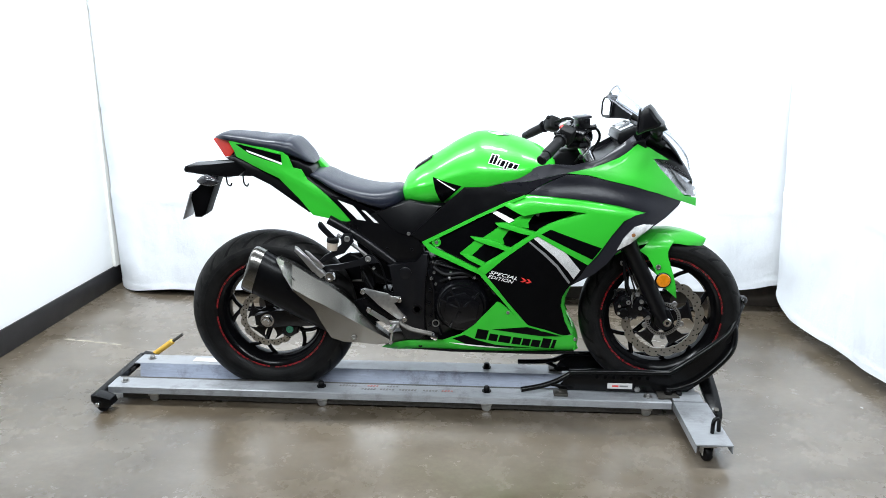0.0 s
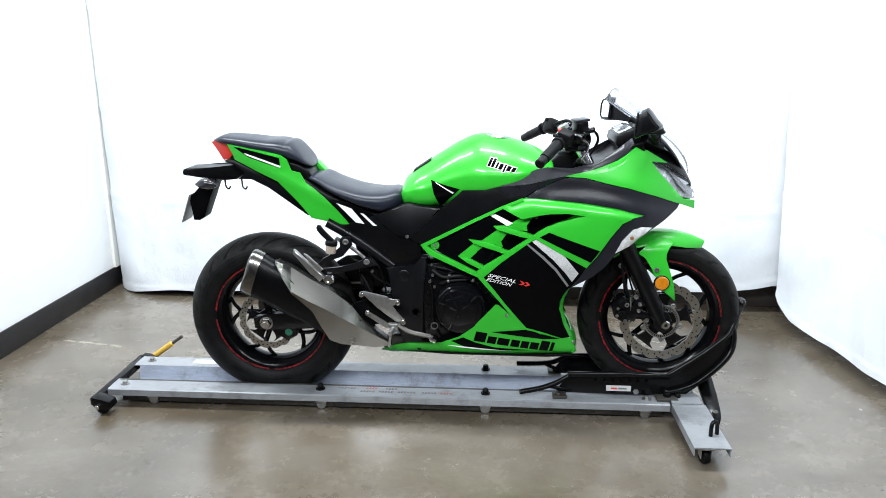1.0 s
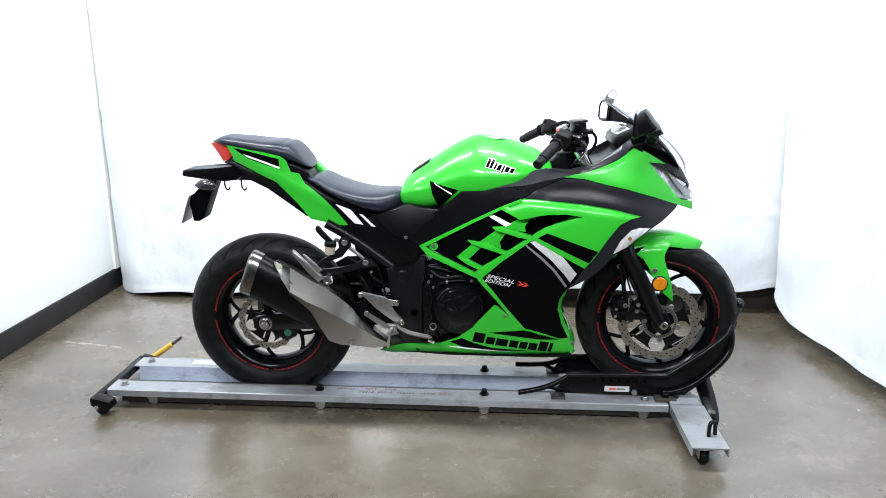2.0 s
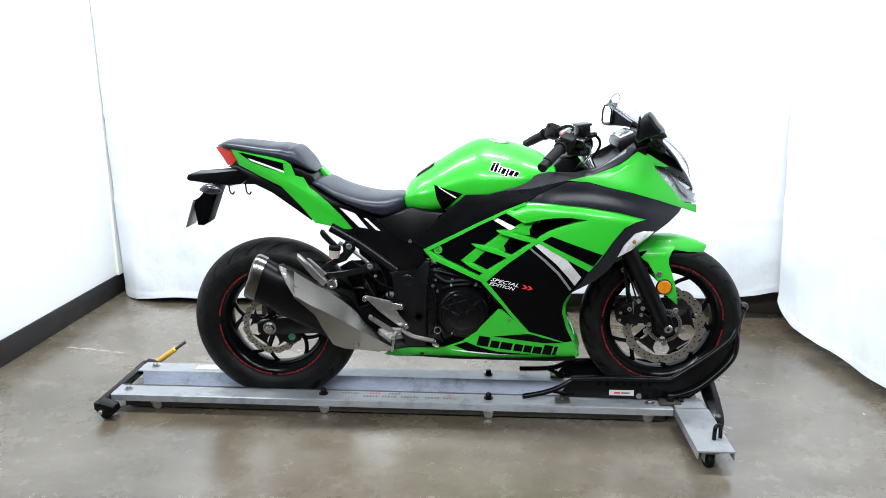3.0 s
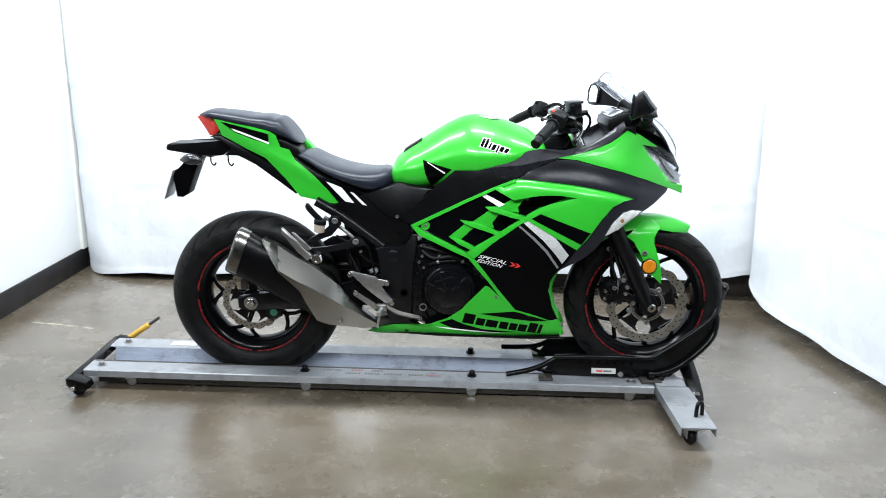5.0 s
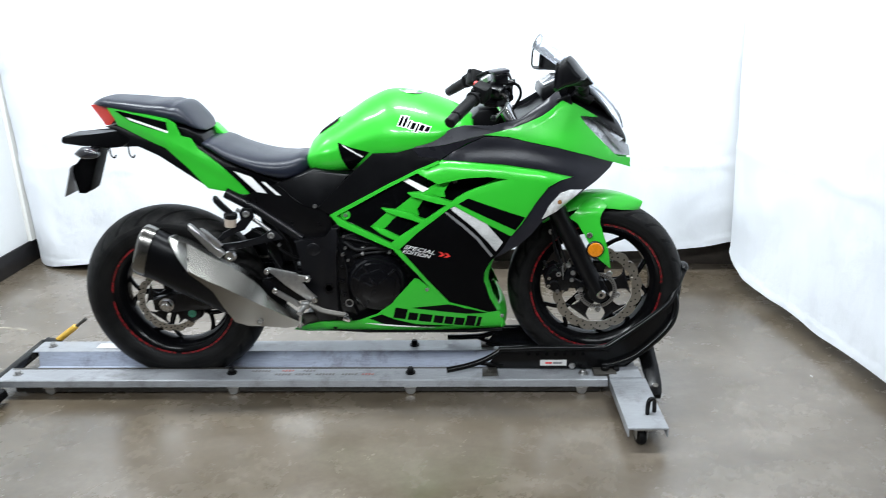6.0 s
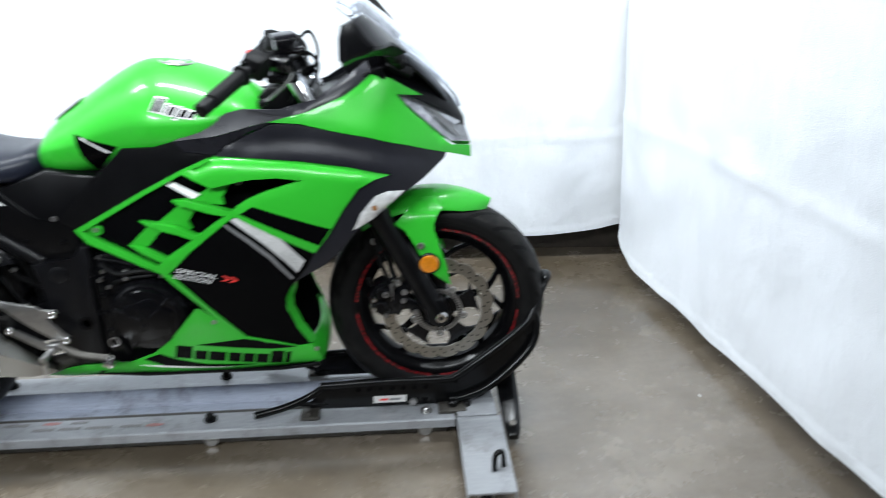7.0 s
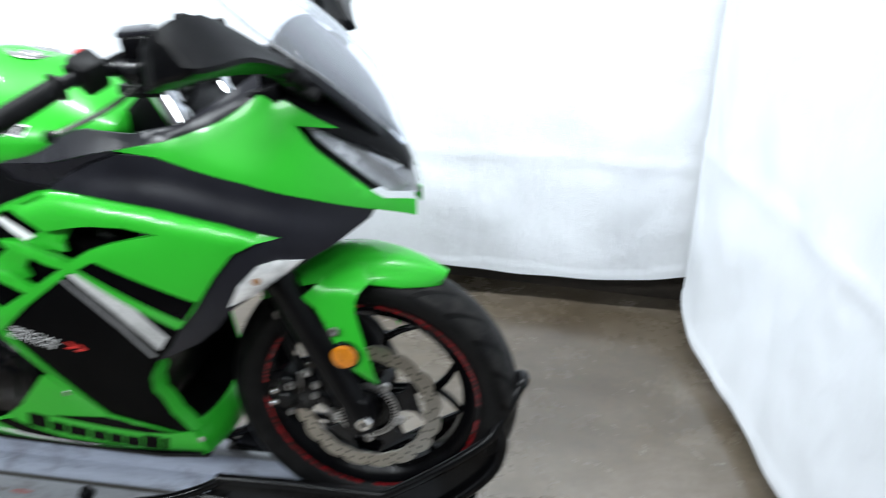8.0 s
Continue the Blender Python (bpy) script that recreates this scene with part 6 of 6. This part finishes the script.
for side in (-1, 1):
    verts, n = [], len(SECTION)
    for y, s, cx, cz in MIRROR_CUTS:
        verts += [(cx + (x - 1.268) * s - 0.24 * (y - 0.30), side * y, cz + (z - 1.062) * s) for x, z in SECTION]
    faces = [(i * n + k, i * n + (k + 1) % n, (i + 1) * n + (k + 1) % n, (i + 1) * n + k) for i in range(len(MIRROR_CUTS) - 1) for k in range(n)]
    faces += [tuple(range(n)), tuple(range((len(MIRROR_CUTS) - 1) * n, len(MIRROR_CUTS) * n))]
    mirror = part("rear_view_mirror", mesh(verts, faces), MATTE, bike, "black faceted rear-view mirror", sharp=0.45)
    g = [(0.272, 1.032), (0.272, 1.080), (0.30, 1.096), (0.342, 1.094), (0.356, 1.075), (0.352, 1.034), (0.335, 1.026)]
    verts = [(1.2275 + 0.0035 * (z - 1.03) / 0.05 - dx - 0.24 * (y - 0.30), side * y, z) for dx in (-0.003, 0.001) for y, z in g]
    n = len(g)
    part("mirror_glass", mesh(verts, [tuple(range(n)), tuple(range(2 * n - 1, n - 1, -1))] + [(k, (k + 1) % n, n + (k + 1) % n, n + k) for k in range(n)]), MIRROR, mirror, "mirror glass")
    rim = [Vector(v) for v in verts[n:]]
    part("mirror_rim", tube(rim + rim[:1], 0.0034, 8, 1), MATTE, mirror, "black mirror rim")
    b = tube([(1.302, side * 0.192, 1.028), (1.322, side * 0.135, 1.004), (1.330, side * 0.108, 0.982)], 0.0135, 14)
    turned([(0.017, -0.012), (0.020, -0.006), (0.020, 0.006), (0.017, 0.012)], (1.318, side * 0.142, 1.010), (0.3, side * -0.6, -0.5), 20, b)
    part("mirror_stalk", b, RUBBER, mirror, "black rubber-booted mirror stalk")
    part("mirror_foot", box((1.325, side * 0.102, 0.975), (0.062, 0.04, 0.022), 0.006, Euler((0.5 * side, 0.42, 0))), RUBBER, mirror)
dash = part("dash_gauge", prism([(1.202, 0.980), (1.206, 1.003), (1.258, 1.030), (1.285, 1.022), (1.282, 0.985), (1.22, 0.955)], -0.098, 0.098, 0.007), MATTE, bike, "black instrument cluster")
face = Matrix.Translation((1.2330, 0, 1.0195)) @ Matrix.Rotation(-0.452, 4, "Y")
for name, y, size, m in (("gauge_lens", 0.0, (0.046, 0.170, 0.004), GAUGE), ("gauge_display", 0.048, (0.030, 0.062, 0.0055), GREYF)):
    b = box((0, y, 0), size, 0.0015)
    bmesh.ops.transform(b, matrix=face, verts=b.verts)
    part(name, b, m, dash, "glossy gauge lens, its white reflection put into the grey" if y == 0 else "")
b = turned([(0.021, 0.001), (0.021, 0.0030), (0.018, 0.0034), (0, 0.0034)], (0, -0.040, 0), (0, 0, 1), 32)
bmesh.ops.transform(b, matrix=face, verts=b.verts)
part("gauge_face", b, GREYL, dash, "round dark gauge")
# dark block added where the sheet showed between tank and cowl
part("steering_gap_fill", prism([(0.985, 0.835), (0.99, 0.905), (1.02, 0.935), (1.10, 0.945), (1.14, 0.90), (1.12, 0.84)], -0.055, 0.105, 0.008), MATTE, bike, "black filler that darkens the gap at the steering head")
part("dash_tray", prism([(1.10, 0.90), (1.18, 0.925), (1.25, 0.975), (1.29, 0.985), (1.30, 0.94), (1.2, 0.90), (1.12, 0.88)], -0.125, 0.125, 0.006), MATTE, bike, "black inner fairing tray")
part("screen_mount", prism([(1.255, 1.00), (1.275, 1.035), (1.30, 1.025), (1.32, 0.985), (1.27, 0.975)], -0.075, 0.075, 0.008), MATTE, bike)

# ---- lettering on the fairing
for x, z in ((0.972, 0.752), (0.948, 0.735)):
    part("fairing_bolt", bolt((x, -flank(x, z) + 0.060, z), 0.007, 0.006), ALLOY, bike)
for side in (-1, 1):
    for words, x0, z0, dx in (("SPECIAL", 0.789, 0.5405, 0.0), ("EDITION", 0.7835, 0.5255, 0.0)):
        verts, faces = lettering(words, 0.0185, 0.35)
        wide = max(v[0] for v in verts)
        k = (0.097 if words == "SPECIAL" else 0.090) / wide
        ca, sa = math.cos(-0.215), math.sin(-0.215)
        out, m = [], len(verts)
        for lift in (0.0, 0.0014):
            for vx, vy, _ in verts:
                u, w = vx * k, vy * 0.96
                x, z = x0 + u * ca - w * sa, z0 + u * sa + w * ca
                out.append((x, side * (flank(x, z) - 0.0018 + lift), z))
        part("lettering", mesh(out, [tuple(i + m for i in f) for f in faces]), WHITE, bike, "white slanted lettering")
    for x in (0.896, 0.913):
        z = 0.5235 - 0.215 * (x - 0.89)
        turn = lambda u, v: (x + u * 0.977 + v * 0.213, z - u * 0.213 + v * 0.977)
        part("chevron", panel([turn(u, v) for u, v in ((0, 0.0075), (0.009, 0.0075), (0.020, 0), (0.009, -0.0075), (0, -0.0075), (0.011, 0))], flank, -0.0005, 0.002, side, 0.008, 0.0002), REDF, bike, "red chevron")
    # the maker's name as plain slanted blocks
    u = 0.0
    for wide, tall in ((0.046, 1.0), (0.035, 0.72), (0.047, 0.72), (0.035, 0.72), (0.032, 0.72), (0.035, 0.72), (0.036, 1.0), (0.014, 0.95)):
        at = lambda s, v: (0.745 + s * 0.9925 + 0.009 * v / 0.037, 0.2935 - 0.136 * s + v)
        h = 0.037 * tall
        w = wide * 0.86
        part("maker_mark", panel([at(u, 0), at(u + w, 0), at(u + w, h), at(u, h)], belly_depth, 0.0012, 0.003, side, 0.012, 0.0003), DECAL, bike, "plain black slanted block")
        u += wide

# ---------------------------------------------------------------- the dolly
dolly = thing("motorcycle_dolly", (0.42, 0, 0), "worn silver-grey steel wheeled dolly under the motorcycle", "dolly")


def channel(profile, x0, x1):
    """A folded sheet with a profile in y and z, along x."""
    n = len(profile)
    verts = [(x, y, z) for x in (x0, x1) for y, z in profile]
    return mesh(verts, [tuple(range(n)), tuple(range(2 * n - 1, n - 1, -1))] + [(k, (k + 1) % n, n + (k + 1) % n, n + k) for k in range(n)])


RAIL = [(0.064, 0.066), (0.064, 0.070), (0.147, 0.070), (0.151, 0.067), (0.151, 0.044), (0.147, 0.044), (0.147, 0.066)]
for side in (-1, 1):
    rail = part("rail", channel([(side * y, z) for y, z in RAIL], -0.598, 1.440), DOLLY, dolly, "silver-grey folded steel rail with scuffs")
TROUGH_PROFILE = [(-0.066, 0.069), (-0.056, 0.014), (0.056, 0.014), (0.066, 0.069), (0.063, 0.069), (0.0535, 0.0165), (-0.0535, 0.0165), (-0.063, 0.069)]
part("grease_seam", box((0.42, -0.0665, 0.0680), (2.02, 0.013, 0.0045), 0.001), GREASE, dolly, "dark greasy seam along the rail")
part("wheel_trough", channel(TROUGH_PROFILE, -0.575, 1.430), TROUGH, dolly, "worn blue-grey wheel trough")
cross = part("front_crossbar", channel([(-0.448, 0.069), (-0.448, 0.074), (-0.152, 0.074), (-0.152, 0.069)], 1.444, 1.560), DOLLY, dolly, "silver-grey front foot plate")
b = box((1.446, -0.30, 0.058), (0.004, 0.296, 0.026), 0.001)
box((1.558, -0.30, 0.058), (0.004, 0.296, 0.026), 0.001, None, b)
part("foot_flange", b, DOLLY, cross)
part("foot_bar", box((1.50, 0, 0.052), (0.10, 0.31, 0.028), 0.003), DOLLY, dolly)
part("lock_plate", box((1.498, -0.112, 0.074), (0.105, 0.075, 0.007), 0.002), DOLLY, dolly)
part("tie_down_loop", tube([(1.516, -0.370, 0.072), (1.516, -0.370, 0.104), (1.521, -0.366, 0.119), (1.533, -0.360, 0.119), (1.538, -0.356, 0.104), (1.540, -0.356, 0.072)], 0.0065, 12), BLACKM, cross, "black steel tie-down loop")


def caster(x, y, parent):
    b = bmesh.new()
    turned([(0.022, -0.010), (0.024, -0.006), (0.024, 0.006), (0.022, 0.010)], (x, y, 0.0245), (1, 0.25, 0), 24, b)
    c = part("caster", b, RUBBER, parent, "small swivel caster")
    b = box((x, y - 0.004, 0.060), (0.05, 0.045, 0.006), 0.002)
    box((x - 0.016, y - 0.002, 0.042), (0.003, 0.032, 0.036), 0.001, None, b)
    box((x + 0.016, y - 0.002, 0.042), (0.003, 0.032, 0.036), 0.001, None, b)
    part("caster_fork", b, ALLOY, c)


caster(1.490, -0.410, dolly)
bar = part("rear_crossbar", box((-0.614, -0.02, 0.050), (0.030, 0.40, 0.030), 0.004), BLACKM, dolly, "black rear crossbar")
b = prism([(-0.622, 0.056), (-0.612, 0.068), (-0.590, 0.062), (-0.556, 0.052), (-0.550, 0.030), (-0.575, 0.017), (-0.606, 0.018), (-0.622, 0.038)], -0.225, -0.175, 0.005)
part("crossbar_foot", b, BLACKM, bar)
part("crossbar_foot", prism([(-0.622, 0.056), (-0.612, 0.068), (-0.590, 0.062), (-0.556, 0.052), (-0.550, 0.030), (-0.575, 0.017), (-0.606, 0.018), (-0.622, 0.038)], 0.150, 0.195, 0.005), BLACKM, bar)
part("axle_pin", rod((-0.600, -0.222, 0.034), (-0.600, -0.234, 0.034), 0.008), CHROME, bar)
for y in (-0.2, 0.172):
    part("roller", turned([(0.019, -0.016), (0.020, -0.013), (0.020, 0.013), (0.019, 0.016)], (-0.590, y, 0.0205), seg=24), RUBBER, bar)
for x, y in ((0.184, -0.101), (0.790, -0.101), (0.790, 0.109), (0.184, 0.109), (1.475, -0.101)):
    b = turned([(0.010, 0), (0.011, 0.004), (0.011, 0.016), (0.008, 0.020), (0, 0.021)], (x, y, 0.070), (0, 0, 1), 16)
    turned([(0.017, 0), (0.017, 0.003), (0.012, 0.003)], (x, y, 0.070), (0, 0, 1), 20, b)
    part("stop_stud", b, RUBBER, dolly, "black rubber stop stud")
for x, y in ((-0.552, -0.105), (-0.546, 0.11), (1.365, -0.11)):
    b = turned([(0.016, 0), (0.016, 0.003), (0.009, 0.003)], (x, y, 0.070), (0, 0, 1), 18)
    turned([(0.010, 0.002), (0.010, 0.011), (0.008, 0.013), (0, 0.013)], (x, y, 0.070), (0, 0, 1), 6, b)
    part("rail_bolt", b, ALLOY, dolly)
for x in (-0.44, 0.19, 0.79, 1.36):
    for y in (-0.115, 0.115):
        b = box((x, y, 0.036), (0.040, 0.036, 0.020), 0.003)
        turned([(0.016, -0.011), (0.018, -0.008), (0.018, 0.008), (0.016, 0.011)], (x, y, 0.0185), seg=20, bm=b)
        part("under_roller", b, ALLOY, dolly, "small grey roller under the rail")
# dark strips stand in for the shade beneath the rails
for y in (-0.118, 0.118):
    part("under_shade_strip", box((0.43, y, 0.0275), (1.98, 0.008, 0.033), 0.001), GREASE, dolly, "dark strip for the shade gap under the rail")
part("paper_label", box((-0.325, 0.108, 0.0708), (0.100, 0.038, 0.0012), 0), PAPER, dolly, "white paper label on the rail")
# the maker's worn print on the rail, as plain bars
for x, y, wide, m in ((0.285, -0.088, 0.075, FADED), (0.375, -0.086, 0.05, FADEDR), (0.445, -0.086, 0.045, FADED), (0.36, -0.112, 0.055, FADED), (0.43, -0.112, 0.06, FADED), (0.505, -0.112, 0.07, FADED), (0.585, -0.112, 0.055, FADED), (0.65, -0.112, 0.05, FADEDR)):
    for k in range(max(2, int(wide / 0.011))):
        part("print_bar", box((x - wide / 2 + 0.011 * k + 0.006, y, 0.0706), (0.0075, 0.013 if k % 3 else 0.009, 0.0009), 0, Euler((0, 0, -0.25))), m, dolly)
b = tube([(-0.607, 0.20, 0.030), (-0.585, 0.20, 0.045), (-0.455, 0.20, 0.140)], 0.0062, 10, 4)
lever = thing("release_lever", (-0.60, 0.20, 0.03), "yellow-handled steel release lever beside the dolly", "lever")
part("rod", b, GREASE, lever, "dark steel rod")
part("handle", rod((-0.585, 0.20, 0.046), (-0.497, 0.20, 0.110), 0.0115, 18, 0.004), YELLOW, lever, "worn yellow rubber grip")

# ---------------------------------------------------------------- the wheel chock
chock = thing("wheel_chock", (1.40, 0, 0.07), "black steel wheel chock holding the front tyre", "wheel chock")
for side in (-1, 1):
    Y = lambda x, y, z: (x, side * y, z)
    upper = [Y(1.085, 0.084, 0.146), Y(1.25, 0.084, 0.152), Y(1.42, 0.084, 0.152), Y(1.446, 0.084, 0.157), Y(1.488, 0.083, 0.186), Y(1.560, 0.078, 0.238), Y(1.632, 0.064, 0.294), Y(1.656, 0.050, 0.325), Y(1.682, 0.026, 0.378), Y(1.699, 0.008, 0.406)]
    lower = [Y(1.43, 0.090, 0.092), Y(1.466, 0.090, 0.095), Y(1.535, 0.086, 0.122), Y(1.600, 0.076, 0.172), Y(1.646, 0.064, 0.218), Y(1.664, 0.054, 0.252), Y(1.668, 0.047, 0.295), Y(1.660, 0.047, 0.328)]
    plate = part("side_plate", prism([(1.045, 0.085), (1.075, 0.125), (1.10, 0.148), (1.43, 0.152), (1.452, 0.135), (1.452, 0.082), (1.43, 0.076), (1.06, 0.076)], side * 0.087, side * 0.081, 0.002), BLACKM, chock, "black perforated side plate")
    part("upper_arm", tube(upper, 0.0105, 12), BLACKM, chock, "black tubular arm")
    part("lower_arm", tube(lower, 0.0115, 12), BLACKM, chock, "black tubular arm")
    up, lo = curve_points(upper, 8), curve_points(lower, 8)
    verts, faces, n = [], [], 22
    for k in range(n + 1):
        p, q = up[int((len(up) - 1) * (0.36 + 0.33 * k / n))], lo[int((len(lo) - 1) * (0.04 + 0.80 * k / n))]
        p, q = p + Vector((0, -side * 0.006, 0)), q + Vector((0, -side * 0.008, 0))
        verts += [p, q, p + Vector((0, -side * 0.004, 0)), q + Vector((0, -side * 0.004, 0))]
    for k in range(n):
        a = 4 * k
        faces += [(a, a + 1, a + 5, a + 4), (a + 2, a + 6, a + 7, a + 3), (a, a + 4, a + 6, a + 2), (a + 1, a + 3, a + 7, a + 5)]
    part("web", mesh(verts, faces + [(0, 2, 3, 1), (4 * n, 4 * n + 1, 4 * n + 3, 4 * n + 2)]), BLACKM, chock, "black steel web between the arms")
    part("guide_bar", tube([Y(0.912, 0.126, 0.092), Y(0.985, 0.110, 0.101), Y(1.045, 0.092, 0.116), Y(1.092, 0.085, 0.142)], 0.0098, 12), BLACKM, chock, "black guide bar")
    part("guide_brace", tube([Y(1.02, 0.098, 0.104), Y(1.06, 0.086, 0.092), Y(1.10, 0.084, 0.086)], 0.007, 10), BLACKM, chock)
    # near-side pin holes are thin discs, their dark put into black film
    for k in range(7):
        x = 1.185 + 0.030 * k
        part("pin_hole", turned([(0.0062, 0), (0.0062, 0.0008), (0, 0.0008)], Y(x, 0.087, 0.131), (0, side, 0), 14), DOLLY if side > 0 else DECAL, plate)
    for x, wide in ((1.055, 0.05), (1.435, 0.075)):
        part("foot_bracket", box(Y(x, 0.108, 0.076), (wide, 0.046, 0.011), 0.003), GREASE, chock, "dark steel foot bracket")
    part("bracket_bolt", bolt(Y(1.052, 0.118, 0.081), 0.008, 0.008, (0, 0, 1)), GREASE, chock)
    part("bracket_bolt", turned([(0.014, 0), (0.014, 0.014), (0.010, 0.018), (0, 0.018)], Y(1.437, 0.105, 0.080), (0, 0, 1), 6), BLACKM, chock)
    part("plate_bolt", turned([(0.011, 0), (0.011, 0.007), (0.008, 0.010), (0, 0.010)], Y(1.330, 0.087, 0.088), (0, side, 0), 6), ALLOY, plate)
part("tip_bar", tube([(1.690, -0.020, 0.402), (1.699, -0.010, 0.408), (1.699, 0.010, 0.408), (1.690, 0.020, 0.402)], 0.0115, 12), BLACKM, chock, "black front loop")
part("cradle", prism([(1.25, 0.055), (1.32, 0.058), (1.405, 0.0605), (1.49, 0.066), (1.55, 0.10), (1.556, 0.094), (1.50, 0.050), (1.25, 0.046)], -0.05, 0.05, 0.002), BLACKM, chock, "black tyre cradle")
part("front_bar", rod((1.50, -0.09, 0.098), (1.50, 0.09, 0.098), 0.010), BLACKM, chock)
part("maker_label", box((1.268, -0.0876, 0.0985), (0.088, 0.0012, 0.021), 0), PAPER, chock, "white paper label")
for x, wide in ((1.252, 0.022), (1.282, 0.03)):
    part("print_bar", box((x, -0.0884, 0.098), (wide, 0.0008, 0.006), 0), REDF if wide < 0.03 else GREYF, chock)
b = bmesh.new()
rings = []
for y, z, half in ((0.022, 0.112, 0.030), (-0.080, 0.077, 0.027), (-0.150, 0.050, 0.022), (-0.176, 0.036, 0.018), (-0.186, 0.026, 0.013)):
    rings.append([b.verts.new((1.592 + sx * half, y, z + dz)) for sx, dz in ((-1, -0.007), (1, -0.007), (1, 0.005), (0.8, 0.007), (-0.8, 0.007), (-1, 0.005))])
for p, q in zip(rings, rings[1:]):
    for k in range(6):
        b.faces.new((p[k], p[(k + 1) % 6], q[(k + 1) % 6], q[k]))
b.faces.new(rings[0][::-1])
b.faces.new(rings[-1])
bmesh.ops.recalc_face_normals(b, faces=b.faces)
leg = part("stabiliser_leg", b, BLACKM, chock, "black folding stabiliser leg")
part("leg_pin", turned([(0.009, 0), (0.009, 0.006), (0, 0.006)], (1.592, -0.160, 0.050), (0, -0.35, 1), 16), GREASE, leg)
